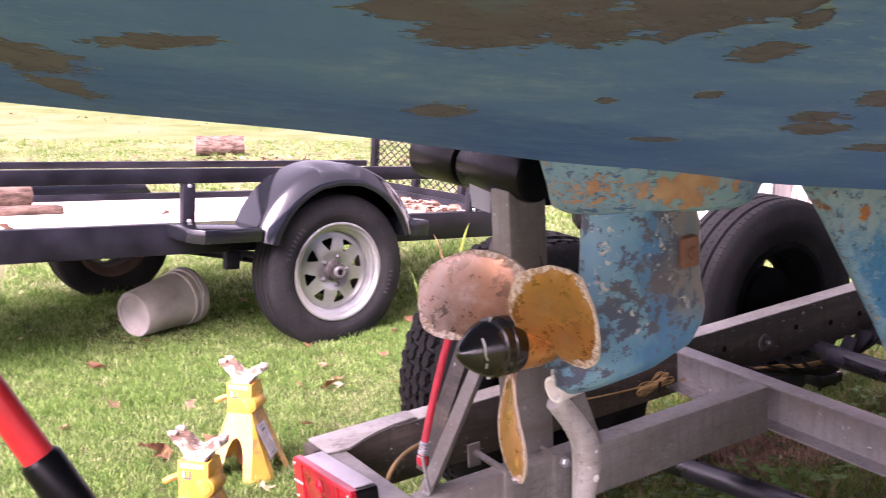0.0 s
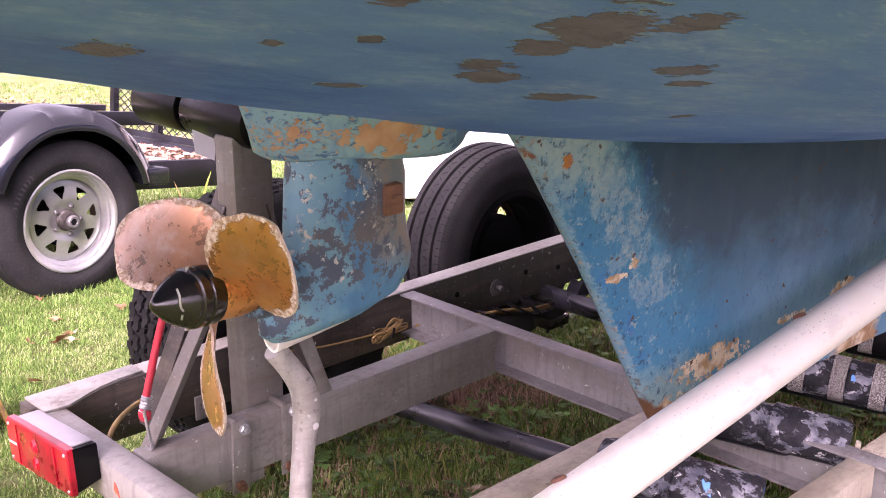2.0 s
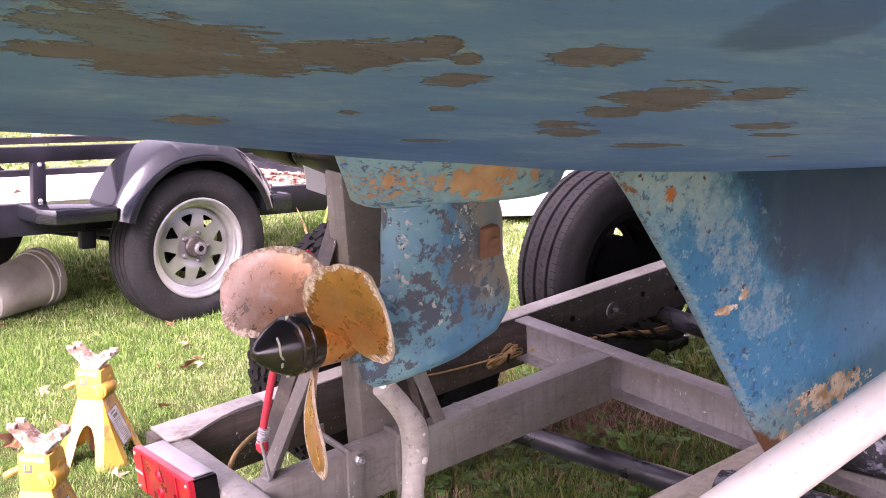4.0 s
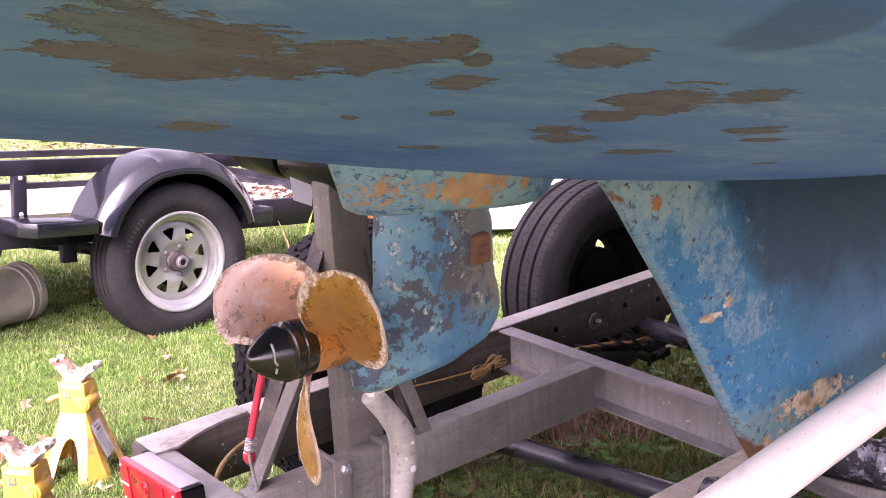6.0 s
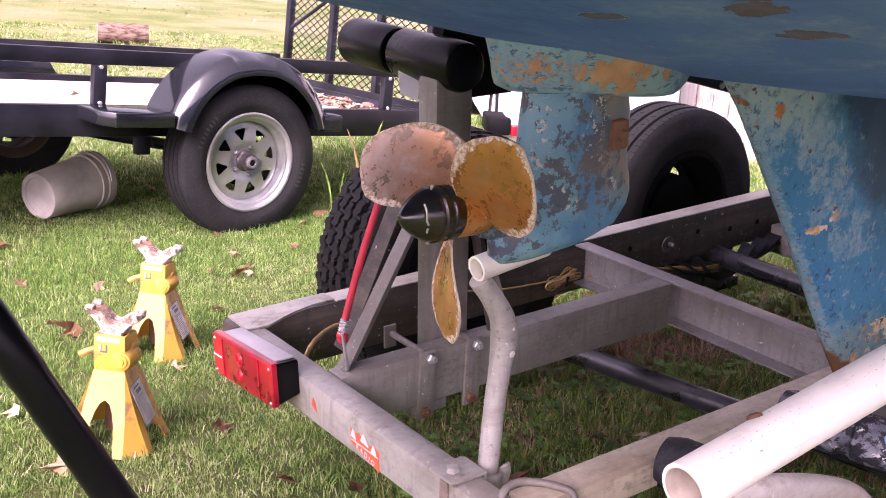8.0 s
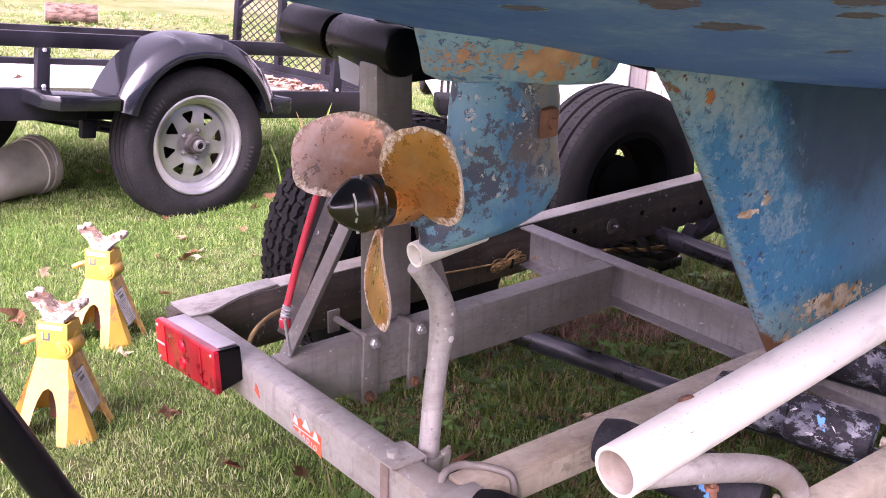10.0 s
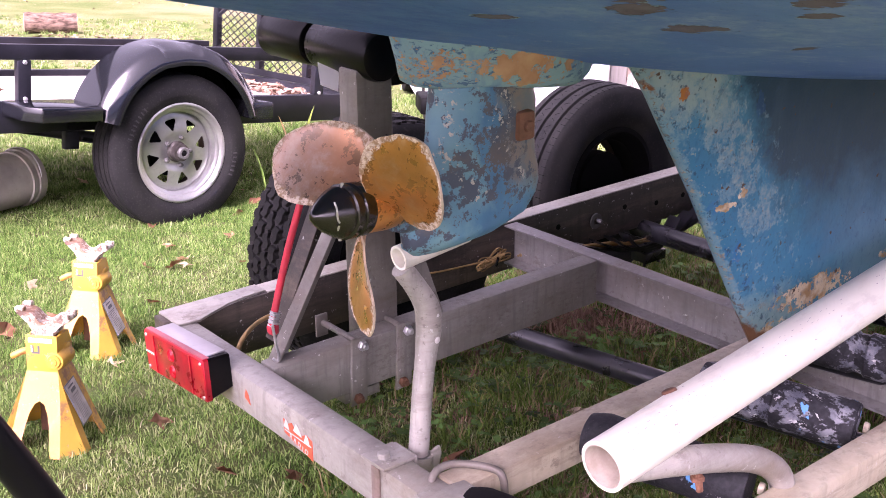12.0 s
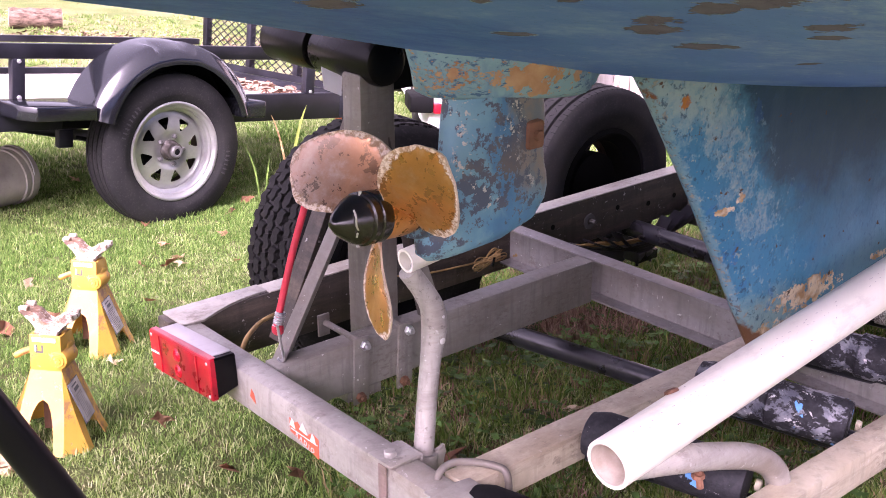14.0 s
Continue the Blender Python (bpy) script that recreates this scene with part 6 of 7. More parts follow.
# ---- jack stands ----
def jack_stand(m):
    st = thing("jack_stand", m, "yellow steel jack stand with a chipped white fork", "jack stand", "jack stands on the lawn")
    B, T, Z = 0.124, 0.042, 0.212
    # four sheet sides with an arch, the corners reaching down as feet
    for k in range(4):
        bm = bmesh.new()

        def at(a, f):
            half = B + (T - B) * f ** 0.88
            return Matrix.Rotation(k * math.pi / 2, 4, "Z") @ Vector((a * half, -half, Z * f))
        inner = [(-0.36, 0.0), (-0.355, 0.19), (-0.35, 0.34), (-0.31, 0.49), (-0.19, 0.60), (0.0, 0.64), (0.19, 0.60), (0.31, 0.49), (0.35, 0.34), (0.355, 0.19), (0.36, 0.0)]
        outer = [(-0.58, 0.0), (-0.64, 0.2), (-0.71, 0.4), (-0.81, 0.65), (-1, 1.0), (0, 1.0), (1, 1.0), (0.81, 0.65), (0.71, 0.4), (0.64, 0.2), (0.58, 0.0)]
        ii, oo = [bm.verts.new(at(*q)) for q in inner], [bm.verts.new(at(*q)) for q in outer]
        for j in range(10):
            bm.faces.new([ii[j], ii[j + 1], oo[j + 1], oo[j]])
        bmesh.ops.recalc_face_normals(bm, faces=bm.faces)
        bmesh.ops.solidify(bm, geom=bm.faces[:], thickness=0.004)
        part("leg_side", bm, M_YELLOW, st, "", 20)
        # the folded corner between two sides, widening to a foot
        bm = bmesh.new()
        edge = [(0.58, 0.0), (0.64, 0.2), (0.71, 0.4), (0.81, 0.65), (0.985, 1.0)]
        near, far = [], []
        for a, f in edge:
            half = B + (T - B) * f ** 0.88
            turned = Matrix.Rotation(k * math.pi / 2, 4, "Z")
            near.append(bm.verts.new(turned @ Vector((a * half, -half, Z * f))))
            far.append(bm.verts.new(turned @ Vector((half, -a * half, Z * f))))
        for j in range(4):
            bm.faces.new([near[j], far[j], far[j + 1], near[j + 1]])
        bmesh.ops.solidify(bm, geom=bm.faces[:], thickness=0.004)
        part("leg", bm, M_YELLOW, st, "", 20)
    bm = bmesh.new()
    for sx in (-1, 1):
        prism(bm, [(-0.040, 0.208), (0.040, 0.208), (0.048, 0.235), (0.048, 0.262), (0.036, 0.290), (0.030, 0.306), (-0.040, 0.306)], sx * 0.040 - 0.003, sx * 0.040 + 0.003, "x", 0.001)
    box(bm, (-0.043, -0.043, 0.206), (0.043, -0.037, 0.308), 0.0015)
    box(bm, (-0.043, 0.0, 0.300), (0.043, 0.03, 0.306), 0.0015)
    head = part("collar", bm, M_YELLOW, st)
    bm = bmesh.new()
    lathe(bm, [(0, 0.008), (0.008, 0.008), (0.010, 0.006), (0.022, 0.005), (0.024, 0.0), (0, 0)], 24, Matrix.Translation((0.043, 0.012, 0.252)) @ Matrix.Rotation(radians(90), 4, "Y"))
    lathe(bm, [(0, 0.010), (0.009, 0.010), (0.010, 0.007), (0.017, 0.007), (0.019, 0.003), (0.024, 0.002), (0.026, -0.002), (0.026, -0.070), (0, -0.070)], 28, Matrix.Translation((0.034, -0.043, 0.240)) @ Matrix.Rotation(radians(90), 4, "X"))
    part("pivot", bm, M_YELLOW, head)
    bm = bmesh.new()
    tube(bm, curve_pts([(-0.04, 0.0, 0.252), (-0.065, -0.012, 0.250), (-0.095, -0.022, 0.236)], 5), [0.009] * 10 + [0.007], 14)
    part("handle", bm, M_YELLOW, head)
    bm = bmesh.new()
    box(bm, (-0.024, -0.02, 0.03), (0.024, 0.02, 0.305), 0.003)
    for k in range(7):
        box(bm, (-0.02, 0.019, 0.10 + k * 0.022), (0.02, 0.03, 0.11 + k * 0.022), 0.001)
    part("ratchet_column", bm, M_RUST, st, "rusty toothed column inside")
    bm = bmesh.new()
    # a cast saddle: two horns with turned-up tips, ribbed along the middle
    prism(bm, [(-0.030, 0.306), (0.028, 0.306), (0.034, 0.322), (0.048, 0.340), (0.074, 0.352), (0.080, 0.364), (0.076, 0.374), (0.052, 0.372), (0.030, 0.366), (0.014, 0.350), (0.002, 0.340), (-0.012, 0.346),
               (-0.022, 0.364), (-0.034, 0.378), (-0.058, 0.384), (-0.074, 0.392), (-0.082, 0.384), (-0.076, 0.370), (-0.056, 0.358), (-0.044, 0.340), (-0.036, 0.322)], -0.020, 0.020, "y", 0.003)
    for x0, x1, z0, z1 in ((0.050, 0.077, 0.370, 0.379), (-0.079, -0.052, 0.386, 0.397)):
        for y in (-0.017, 0.017):
            box(bm, (x0, y - 0.007, z0 - 0.004), (x1, y + 0.007, z1), 0.003)
    box(bm, (-0.034, -0.028, 0.304), (0.032, 0.028, 0.318), 0.004)
    bmesh.ops.transform(bm, matrix=Matrix.Translation((0, 0, 0.304)) @ Matrix.Diagonal((0.94, 1.3, 0.80, 1)) @ Matrix.Translation((0, 0, -0.304)), verts=bm.verts)
    part("fork", bm, M_FORK, st, "chipped white fork with rust")
    bm = bmesh.new()
    box(bm, (-0.034, -0.0455, 0.289), (0.030, -0.0435, 0.301), 0.0)
    box(bm, (-0.028, -0.0448, 0.262), (-0.024, -0.0435, 0.280), 0.0)
    part("strip_label", bm, M_LABEL, head)
    bm = bmesh.new()
    for lo, hi in (((-0.026, 0.262), (-0.021, 0.280)), ((-0.010, 0.262), (-0.005, 0.280)), ((-0.026, 0.258), (-0.005, 0.263))):
        box(bm, (lo[0], -0.0442, lo[1]), (hi[0], -0.0432, hi[1]), 0.0)
    part("stamped_mark", bm, M_INK, head)
    # warning label on the sloping side
    tilt = math.degrees(math.atan2(B - T, Z))
    lm = Matrix.Translation((0.0800, -0.014, 0.122)) @ Matrix.Rotation(radians(-tilt), 4, "Y") @ Matrix.Rotation(radians(7), 4, "X")
    bm = bmesh.new()
    box(bm, (0.0, -0.033, -0.060), (0.0022, 0.033, 0.060), 0.0, lm)
    lab = part("warning_label", bm, M_INK, st, "paper warning label with fine print")
    bm = bmesh.new()
    box(bm, (0.0005, -0.0305, -0.0575), (0.0028, 0.0305, 0.0575), 0.0, lm)
    part("label_sheet", bm, M_PAPER, lab)
    bm = bmesh.new()
    box(bm, (0.0025, -0.020, 0.046), (0.0034, 0.012, 0.050), 0.0, lm)
    box(bm, (0.0025, -0.014, 0.030), (0.0034, 0.014, 0.040), 0.0, lm)
    for k in range(12):
        box(bm, (0.0025, -0.021, 0.020 - 0.0062 * k), (0.0033, 0.019 - 0.004 * (k % 3), 0.0218 - 0.0062 * k), 0.0, lm)
    part("label_print", bm, M_INK, lab)
    return st


S1, S2 = pose(-0.643, 2.80, float(ground_z(-0.643, 2.80)) + 0.004, 0, 0, -13), pose(-0.658, 3.52, float(ground_z(-0.658, 3.52)), 0, 0, -15)
stand = jack_stand(S1)
copy_thing(stand, S2)

# ---- utility trailer ----
util = thing("utility_trailer", UTIL, "black utility trailer with mesh tailgate and pale deck", "utility trailer")


def ubar(name, lo, hi, mat=M_FRAME, bevel=0.004, label=""):
    return bar(name, lo, hi, mat, bevel, label, util)


ubar("frame_beam", (-3.2, 0.25, 0.085), (1.28, 0.30, 0.225))
ubar("frame_beam", (-3.2, 1.50, 0.085), (1.28, 1.55, 0.225))
ubar("frame_end", (1.281, 0.25, 0.085), (1.33, 1.55, 0.225))
ubar("frame_end", (-3.251, 0.25, 0.085), (-3.201, 1.55, 0.225))
for k in range(8):
    ubar("deck_plank", (-3.2, 0.303 + k * 0.1495, 0.165), (1.28, 0.303 + k * 0.1495 + 0.144, 0.192 + 0.001 * (k % 2)), M_DECK, 0.003)
rail = ubar("top_rail", (-3.2, 0.25, 0.405), (1.28, 0.29, 0.472))
ubar("far_rail", (-3.2, 1.505, 0.366), (1.20, 1.545, 0.402))
for x in (-2.6, -0.59, 1.06):
    ubar("rail_post", (x - 0.03, 0.249, 0.226), (x + 0.03, 0.289, 0.404), bevel=0.003)
    for z in (0.236, 0.395):
        bm = bmesh.new()
        hexagon(bm, (x, 0.249, z), (0, -1, 0), 0.010, 0.008)
        part("bolt", bm, M_STEEL, util)
for x in (-2.6, -1.12, 1.12):
    ubar("far_rail_post", (x - 0.03, 1.505, 0.226), (x + 0.03, 1.545, 0.365))
wheel(util, Matrix.Translation((0.06, 0.10, 0.0)) @ Matrix.Rotation(radians(90), 4, "X"), 0.368, 0.21, 0.226, M_RIM, 4, 0, 60, "white spoked steel rim", 0.26)
wheel(util, Matrix.Translation((-0.40, 1.72, -0.04)) @ Matrix.Rotation(radians(-90), 4, "X"), 0.345, 0.2, 0.205, M_RIM, 4)
rod("axle", [(0.06, 0.2, 0), (-0.40, 1.65, -0.04)], 0.03, M_FRAME, util)
for y in (0.27, 1.53):
    for k in range(3):
        ln = 0.36 - 0.08 * k
        rod("spring_leaf", curve_pts([(0.05 - ln, y, 0.065 - 0.02), (0.05, y, -0.03 - 0.011 * k), (0.05 + ln, y, 0.065 - 0.02)], 6), 0.010, M_FRAME, util, seg=6)
    bm = bmesh.new()
    box(bm, (-0.40, y - 0.02, 0.0), (-0.33, y + 0.02, 0.084), 0.004)
    part("spring_hanger", bm, M_FRAME, util)


def fender(bm, side):
    """Pressed arch: a broad top, a chamfered shoulder and a turned-down lip with a shallow groove."""
    arc = [radians(166 - 150 * k / 36) for k in range(37)]
    prof = [(-0.045, 0.092), (-0.047, 0.066), (-0.043, 0.058), (-0.038, 0.050), (-0.034, 0.044), (-0.010, 0.014), (0.006, 0.004), (0.030, 0.0), (0.10, -0.003), (0.17, -0.002), (0.245, 0.0)]
    rows = []
    for y, drop in prof:
        row = []
        for a in arc:
            # the crown is pressed flatter between two creases, deepest at the front
            inside = max(0.0, min(1.0, (radians(14.5) - abs(a - radians(93))) / radians(3.5)))
            flat = inside * (0.032 if y < 0.02 else 0.032 * max(0.0, 1 - (y - 0.02) / 0.12)) * (1 if drop < 0.045 else 0.15)
            q = 0.450 - drop - flat
            row.append(bm.verts.new((0.055 + q * math.cos(a), side(y), 0.06 + q * math.sin(a))))
        rows.append(row)
    for a, b in zip(rows, rows[1:]):
        for k in range(len(arc) - 1):
            bm.faces.new([a[k], b[k], b[k + 1], a[k + 1]])
    bmesh.ops.recalc_face_normals(bm, faces=bm.faces)
    bmesh.ops.solidify(bm, geom=bm.faces[:], thickness=0.004)


bm = bmesh.new()
fender(bm, lambda y: y)
fen = part("fender", bm, M_FENDER, util, "dark blue-grey plastic fender with sky sheen", 35)
for x0, x1, z0, z1 in ((-0.70, -0.37, 0.168, 0.232), (0.43, 0.548, 0.152, 0.232)):
    bm = bmesh.new()
    prism(bm, [(x0 + 0.05 * (x0 < 0), -0.037), (x1, -0.037), (x1, 0.245), (x0, 0.245), (x0, 0.05)], z0, z1, "z", 0.008)
    part("fender_step", bm, M_FENDER, fen)
bm = bmesh.new()
prism(bm, [(-1.15, 0.16), (-1.08, 0.30), (-0.26, 0.30), (-0.17, 0.16)], 1.56, 1.84, "y", 0.01)
part("far_fender", bm, M_FENDER, util, "dark flat-topped fender across the deck")

bm = bmesh.new()
prism(bm, [(0.055 + 0.4475 * math.cos(radians(a)), 0.06 + 0.4475 * math.sin(radians(a))) for a in range(4, 177, 4)], 0.238, 0.247, "y")
part("fender_wall", bm, M_BLACKMAT, fen)

# mesh tailgate standing at the end of the deck
GX = 1.30
gate = thing("tailgate", UTIL, "upright black steel tailgate with diamond mesh", "tailgate")
for y in (0.28, 0.73, 1.19, 1.65):
    bar("gate_post", (GX + 0.034, y - 0.022, 0.226), (GX + 0.074, y + 0.022, 1.35), M_FRAME, 0.003, parent=gate)
for z in (0.245, 1.33):
    bar("gate_bar", (GX + 0.030, 0.26, z - 0.02), (GX + 0.033, 1.67, z + 0.02), M_FRAME, 0.0, parent=gate)
rod("gate_strut", [(GX + 0.055, 1.63, 0.56), (GX + 0.055, 1.19, 0.80)], 0.012, M_FRAME, gate)
bm = bmesh.new()
for d in (1, -1):
    for k in range(-44, 64):
        # strands of the diamond mesh, clipped to the gate
        y0, y1, z0, z1 = 0.28, 1.65, 0.25, 1.33
        slope, c = d * 0.60, (0.046 * k)
        pts = []
        for y in np.linspace(y0, y1, 41):
            z = z0 + c + slope * (y - y0)
            if z0 <= z <= z1:
                pts.append((GX + 0.054 + 0.003 * d, y, z))
        if len(pts) > 1:
            tube(bm, [pts[0], pts[-1]], 0.0032, 4)
tagged(part("mesh", bm, M_FRAME, gate), kind="stuff")


# ---- leaf litter and wood on the deck ----
def leaf_verts(g, size):
    """A curled leaf outline with lobes."""
    n = 9
    return [(size * (0.55 + 0.45 * math.cos(a * 5)) * 0.5 * math.cos(a) * (1.25 if math.cos(a) > 0 else 1.0), size * 0.62 * (0.75 + 0.25 * math.cos(a * 5)) * math.sin(a), size * g.uniform(-0.12, 0.2)) for a in np.linspace(0, 2 * math.pi, n, endpoint=False)]


def leaf_mesh(g, size):
    bm = bmesh.new()
    vs = [bm.verts.new(p) for p in leaf_verts(g, size)]
    mid = bm.verts.new((0, 0, -0.06 * size))
    for k in range(len(vs)):
        bm.faces.new([mid, vs[k], vs[(k + 1) % len(vs)]])
    bmesh.ops.solidify(bm, geom=bm.faces[:], thickness=0.0008)
    return finish(bm, "leaf", M_LEAF, 80)


def litter(name, m, spots, label, limit=None):
    """Many small curled leaves in one mesh."""
    g = random.Random(11)
    bm = bmesh.new()
    for x, y, z, n, rx, ry in spots:
        for _ in range(n):
            px, py = g.gauss(0, rx), g.gauss(0, ry)
            if limit and not (limit[0] < x + px < limit[1] and limit[2] < y + py < limit[3]):
                continue
            s = g.uniform(0.03, 0.075)
            mm = Matrix.Translation((x + px, y + py, z + g.uniform(0.004, 0.03) * math.exp(-abs(py) / max(ry, 0.01)))) @ Euler((g.uniform(-0.5, 0.5), g.uniform(-0.5, 0.5), g.uniform(0, 6.3))).to_matrix().to_4x4()
            vs = [bm.verts.new(mm @ Vector(p)) for p in leaf_verts(g, s)]
            bm.faces.new(vs)
    ob = solid(name, bm, M_LITTER, label, "leaves", m, kind="stuff", angle=180)
    return ob


litter("leaf_litter", UTIL, [(1.05, 0.75, 0.195, 260, 0.14, 0.32), (-0.45, 0.7, 0.195, 8, 0.25, 0.3), (-1.2, 0.9, 0.195, 6, 0.3, 0.3)], "drift of dry brown leaves on the trailer deck", (-3.1, 1.24, 0.34, 1.46))
bm = bmesh.new()
tube(bm, [(-1.35, 1.25, 0.255), (-1.20, 1.25, 0.255), (-0.98, 1.28, 0.255)], [0.058, 0.062, 0.06], 18)
solid("firewood_log", bm, [M_BARK], "short split firewood log lying on the deck", "log", UTIL)
bm = bmesh.new()
box(bm, (-1.25, 1.02, 0.194), (-0.86, 1.12, 0.23), 0.006, Matrix.Rotation(0.04, 4, "Z"))
solid("wood_block", bm, M_BARK, "flat dark wood block lying on the deck", "wood block", UTIL)

# ---- smaller things on the lawn ----
BUCKET = Matrix.Translation((-1.52, 5.27, float(ground_z(-1.52, 5.27)) + 0.118)) @ Vector((0.21, 0.34, 0.035)).to_track_quat("Z", "Y").to_matrix().to_4x4()
bucket = thing("bucket", BUCKET, "dirty grey plastic bucket lying on its side", "bucket")
bm = bmesh.new()
lathe(bm, [(0, 0.006), (0.085, 0.006), (0.09, 0.0), (0.108, 0.0), (0.113, 0.01), (0.124, 0.17), (0.133, 0.285), (0.141, 0.287), (0.141, 0.30), (0.134, 0.303), (0.135, 0.325), (0.144, 0.327), (0.144, 0.37), (0.136, 0.37), (0.13, 0.3), (0.1, 0.016), (0, 0.016)], 48)
part("shell", bm, M_BUCKET, bucket)
bm = bmesh.new()
tube(bm, [Matrix.Rotation(a, 4, "Z") @ Vector((0.147, 0, 0.33 + 0.02 * math.sin(a))) for a in np.linspace(0.2, 3.0, 16)], 0.0025, 8)
part("handle", bm, M_STEEL, bucket)

log = thing("log", pose(-3.05, 14.75, float(ground_z(-3.05, 14.75)), 0, 0, 14), "sawn log with rough bark lying on the lawn", "log")
bm = bmesh.new()
frames = [(-0.31 + 0.62 * k / 10, 0, 0.13) for k in range(11)]
tube(bm, frames, [0.127 + 0.008 * math.sin(k * 1.9) for k in range(11)], 26)
part("bark", bm, M_BARK, log)
bm = bmesh.new()
lathe(bm, [(0, 0.004), (0.112, 0.004), (0.117, 0.0), (0, 0.0)], 26, Matrix.Translation((-0.311, 0, 0.13)) @ Matrix.Rotation(radians(-90), 4, "Y"))
part("cut_end", bm, M_CUT, log)
litter("leaf_drift", Matrix.Identity(4), [(-2.6, 14.0, float(ground_z(-2.6, 14.0)), 420, 1.1, 0.5), (-1.0, 13.8, float(ground_z(-1.0, 13.8)), 360, 1.2, 0.5), (-4.5, 22, float(ground_z(-4.5, 22)), 300, 3.5, 1.6), (-1.5, 9.6, float(ground_z(-1.5, 9.6)), 160, 0.9, 0.5)], "scattered dry leaves on the lawn")

P, W = Vector((-0.434, 1.475, 0.570)), Vector((-0.51, -0.077, 0.857)).normalized()
jack = thing("jack_lever", Matrix.Identity(4), "red steel jack lever with a long black grip", "jack lever")
rod("red_bar", [P + W * 0.20, P + W * 0.95], 0.0235, M_HANDLE, jack, "red painted bar", 22)
rod("grip", [P - W * 0.655, P - W * 0.65, P + W * 0.10, P + W * 0.112, P + W * 0.225, P + W * 0.232], [0.026, 0.029, 0.029, 0.0305, 0.0305, 0.026], M_SHINY, jack, "black rubber grip", 26)

cone = thing("traffic_cone", pose(0.36, 6.6, float(ground_z(0.36, 6.6))), "orange plastic traffic cone on the lawn", "traffic cone")
bm = bmesh.new()
lathe(bm, [(0.15, 0.02), (0.13, 0.03), (0.03, 0.50), (0.022, 0.505), (0, 0.505)], 28)
part("body", bm, M_ORANGE, cone)
bm = bmesh.new()
box(bm, (-0.18, -0.18, 0.0), (0.18, 0.18, 0.022), 0.008)
part("base", bm, M_ORANGE, cone)

# weeds by the trailer wheel
g = random.Random(3)
for wx, wy, count, lo, hi in ((-0.05, 5.30, 7, 0.16, 0.32), (0.14, 5.02, 5, 0.26, 0.46), (-0.13, 4.95, 6, 0.14, 0.26)):
    weed = thing("weed", pose(wx, wy, float(ground_z(wx, wy))), "tall yellow-green weed blades in the grass", "weed", "weeds by the trailer wheel")
    for k in range(count):
        a, hgt = g.uniform(-1.2, 1.6), g.uniform(lo, hi)
        bm = bmesh.new()
        rows = []
        for i in range(9):
            f = i / 8
            w = 0.012 * (1 - f) ** 0.7 + 0.0008
            px, pz = 0.42 * hgt * f ** 2.2, hgt * (f - 0.28 * f**3)
            rows.append([bm.verts.new((px, -w, pz)), bm.verts.new((px, 0, pz - 0.3 * w)), bm.verts.new((px, w, pz))])
        for r0, r1 in zip(rows, rows[1:]):
            for i in (0, 1):
                bm.faces.new([r0[i], r0[i + 1], r1[i + 1], r1[i]])
        bmesh.ops.solidify(bm, geom=bm.faces[:], thickness=0.0008)
        bmesh.ops.transform(bm, matrix=Matrix.Translation((g.uniform(-0.05, 0.05), g.uniform(-0.05, 0.05), -0.01)) @ Matrix.Rotation(a, 4, "Z"), verts=bm.verts)
        part("blade", bm, M_WEED, weed, "", 60)

weed = thing("weed", pose(0.01, 5.40, float(ground_z(0.01, 5.40))), "tall arching yellow-green grass stalks beside the trailer wheel", "weed", "weeds by the trailer wheel")
for bx, lean, hgt, w, mat in ((0.0, 0.075, 0.60, 0.010, M_WEED), (-0.01, -0.085, 0.54, 0.007, M_STRAW), (-0.15, -0.07, 0.36, 0.006, M_BLADE_TALL), (-0.12, 0.02, 0.30, 0.005, M_BLADE_TALL), (0.03, 0.05, 0.40, 0.005, M_BLADE_TALL)):
    bm = bmesh.new()
    rows = []
    for i in range(11):
        f = i / 10
        c, half = Vector((bx + lean * f**2.0, -0.03 * f, hgt * (f - 0.12 * f**3) - 0.01)), w * (1 - f) ** 0.6 * (0.5 + f) + 0.0008
        rows.append([bm.verts.new(c + Vector((-half, 0, 0))), bm.verts.new(c + Vector((0, 0.4 * half, 0))), bm.verts.new(c + Vector((half, 0, 0)))])
    for r0, r1 in zip(rows, rows[1:]):
        for i in (0, 1):
            bm.faces.new([r0[i], r0[i + 1], r1[i + 1], r1[i]])
    bmesh.ops.solidify(bm, geom=bm.faces[:], thickness=0.0008)
    part("blade", bm, mat, weed, "", 60)

# low broad-leaved weeds in the thin grass under the boat
g = random.Random(8)
bm = bmesh.new()
for _ in range(1500):
    x, y = g.uniform(0.1, 2.2), g.uniform(2.0, 4.2)
    c, s, n = Vector((x, y, float(ground_z(x, y)) + g.uniform(0.012, 0.035))), g.uniform(0.012, 0.032), g.choice((3, 3, 4, 5))
    for k in range(n):
        a = 2 * math.pi * k / n + g.uniform(-0.4, 0.4)
        d, e = Vector((math.cos(a), math.sin(a), g.uniform(-0.3, 0.3))) * s, Vector((-math.sin(a), math.cos(a), g.uniform(-0.2, 0.2))) * s * 0.45
        bm.faces.new([bm.verts.new(q) for q in (c, c + d * 0.5 + e, c + d, c + d * 0.5 - e)])
solid("clover", bm, M_CLOVER, "dark green broad-leaved weeds under the boat", "weeds", kind="stuff", angle=180)

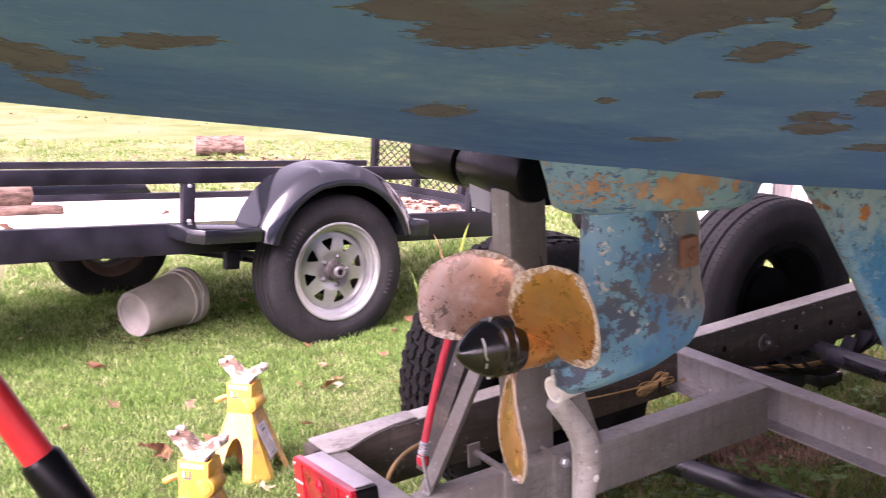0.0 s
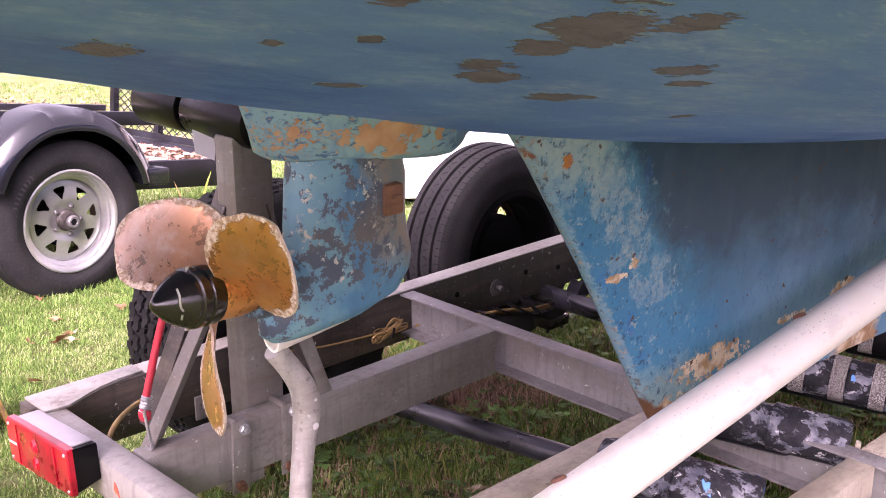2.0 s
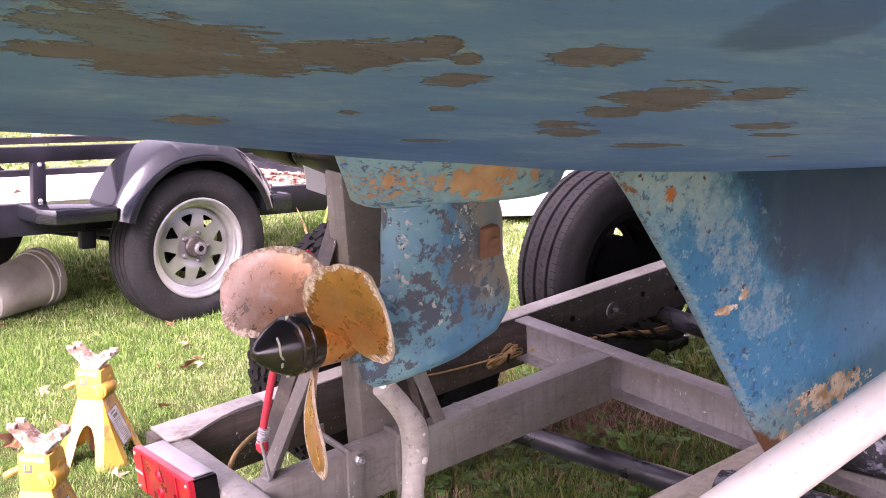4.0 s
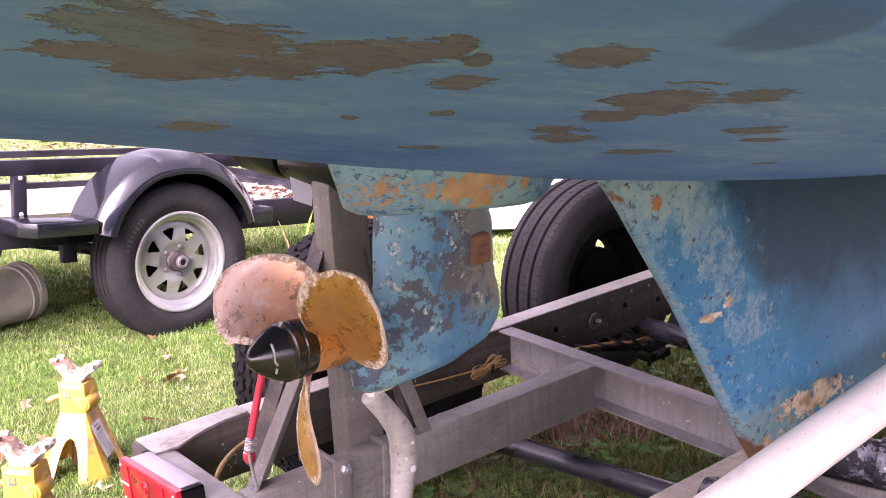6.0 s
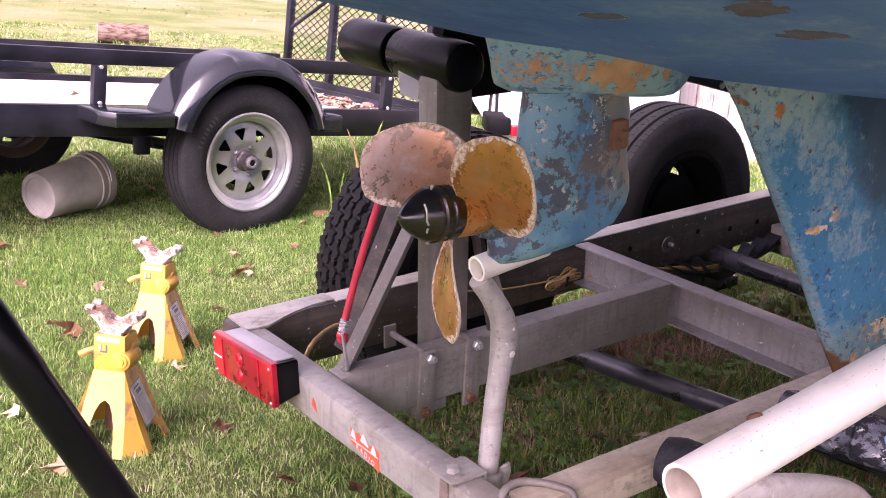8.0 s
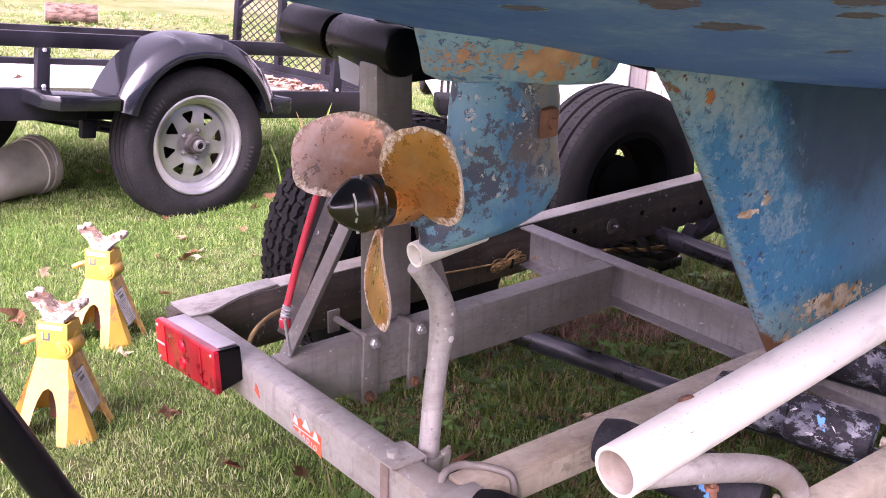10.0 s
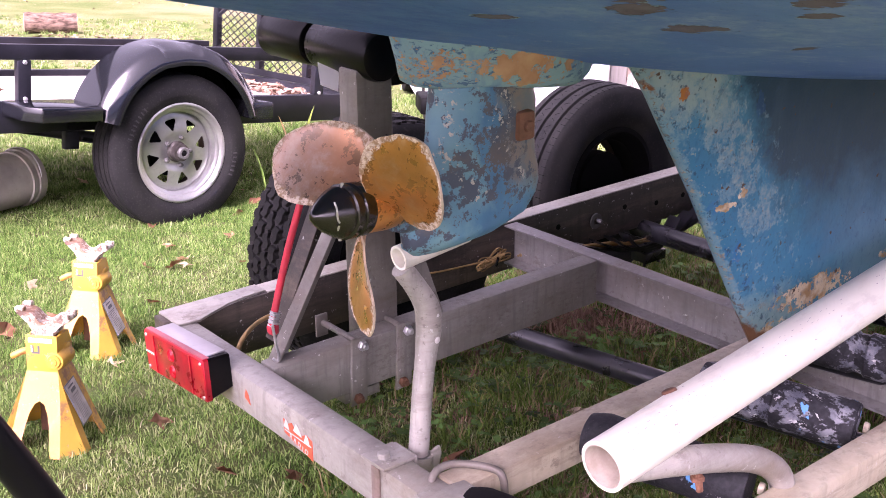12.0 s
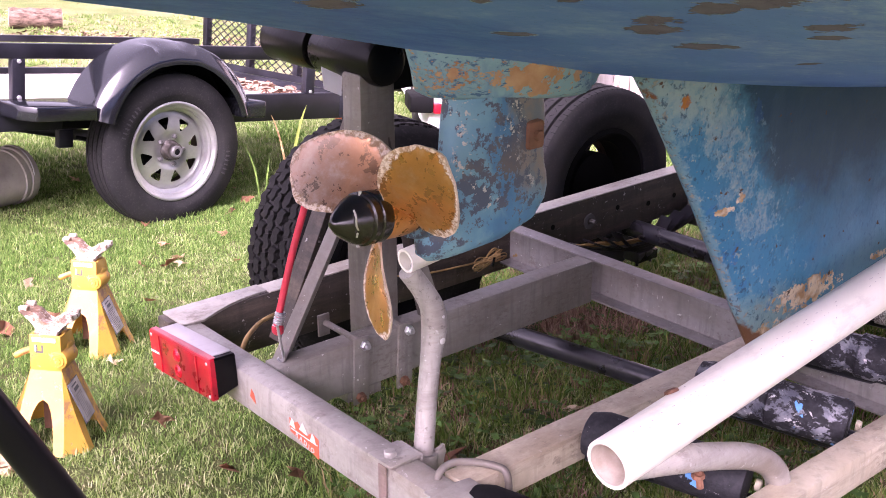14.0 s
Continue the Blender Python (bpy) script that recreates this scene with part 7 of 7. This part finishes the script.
# fallen leaves, one by one
g = random.Random(21)
shapes = [leaf_mesh(g, s) for s in (0.07, 0.09, 0.11, 0.06)]
spots = [(-1.53, 4.73, 1.5), (-0.46, 4.51, 1.0), (-0.97, 3.64, 1.0), (-0.60, 4.42, 1.1), (-0.44, 4.40, 0.9), (-0.28, 5.29, 0.9), (0.38, 2.42, 1.1), (0.27, 3.04, 0.7), (0.77, 2.65, 0.9), (-1.0, 4.2, 0.8), (-0.72, 2.60, 1.1)]
spots += [(g.uniform(-2.2, 0.6), g.uniform(2.4, 6.0), g.uniform(0.5, 1.0)) for _ in range(45)] + [(g.uniform(0.3, 2.4), g.uniform(2.2, 4.6), g.uniform(0.5, 0.9)) for _ in range(14)]
for k, (x, y, s) in enumerate(spots):
    ob = new("fallen_leaf", shapes[k % 4])
    ob.matrix_world = pose(x, y, float(ground_z(x, y)) + 0.022, g.uniform(-25, 25), g.uniform(-25, 25), g.uniform(0, 360)) @ Matrix.Diagonal((s, s, s, 1))
    tagged(ob, "dry curled brown leaf lying in the grass", "leaf", "fallen leaves on the lawn")

# ---- far side: parked van, shed ----
gz = float(ground_z(1.5, 7.4))
van = thing("parked_van", pose(1.48, 7.2, gz, 0, 0, 0), "small white van with a dark bumper end and red lamp", "van")
bm = bmesh.new()
prism(bm, [(0.0, 0.05), (0.0, 0.95), (0.08, 1.45), (0.28, 1.55), (2.4, 1.55), (2.75, 1.0), (3.2, 0.85), (3.3, 0.12)], -0.56, 0.56, "x", 0.04)
part("body", bm, M_WHITE, van, "white painted body")
bm = bmesh.new()
box(bm, (-0.69, -0.06, 0.205 - gz), (-0.535, 0.28, 0.315 - gz), 0.015)
part("bumper", bm, M_BLACKMAT, van, "dark bumper end")
bm = bmesh.new()
box(bm, (-0.534, -0.075, 0.205 - gz), (-0.485, -0.005, 0.272 - gz), 0.008)
part("tail_lamp", bm, M_RED, van, "red tail lamp")
bm = bmesh.new()
box(bm, (-0.42, -0.012, 0.98), (0.42, 0.02, 1.36), 0.01)
part("rear_window", bm, M_SHINY, van)
for x in (-0.50, 0.50):
    for y in (0.75, 2.6):
        wheel(van, Matrix.Translation((x, y, 0.26)) @ Matrix.Rotation(radians(90), 4, "Y"), 0.26, 0.15, 0.16, M_RIM, 3)

shed = thing("shed", pose(4.22, 7.62, float(ground_z(2.6, 7.6)) - 0.02, 0, 0, -6), "shed clad in peeling pinkish-white boards", "shed")
bm = bmesh.new()
box(bm, (-2.11, 0.03, 0.0), (2.4, 3.0, 2.4), 0.01)
part("wall", bm, M_BOARD, shed)
for k in range(38):
    bm = bmesh.new()
    box(bm, (-2.13 + k * 0.118, 0.0, 0.0), (-2.13 + k * 0.118 + 0.112, 0.028, 2.4), 0.003)
    part("board", bm, M_BOARD if k > 1 else M_BOARD_GREY, shed)
bm = bmesh.new()
prism(bm, [(-0.25, 2.40), (1.5, 3.2), (3.25, 2.40), (3.25, 2.34), (1.5, 3.12), (-0.25, 2.34)], -2.3, 2.6, "x")
part("roof", bm, M_FRAME, shed)
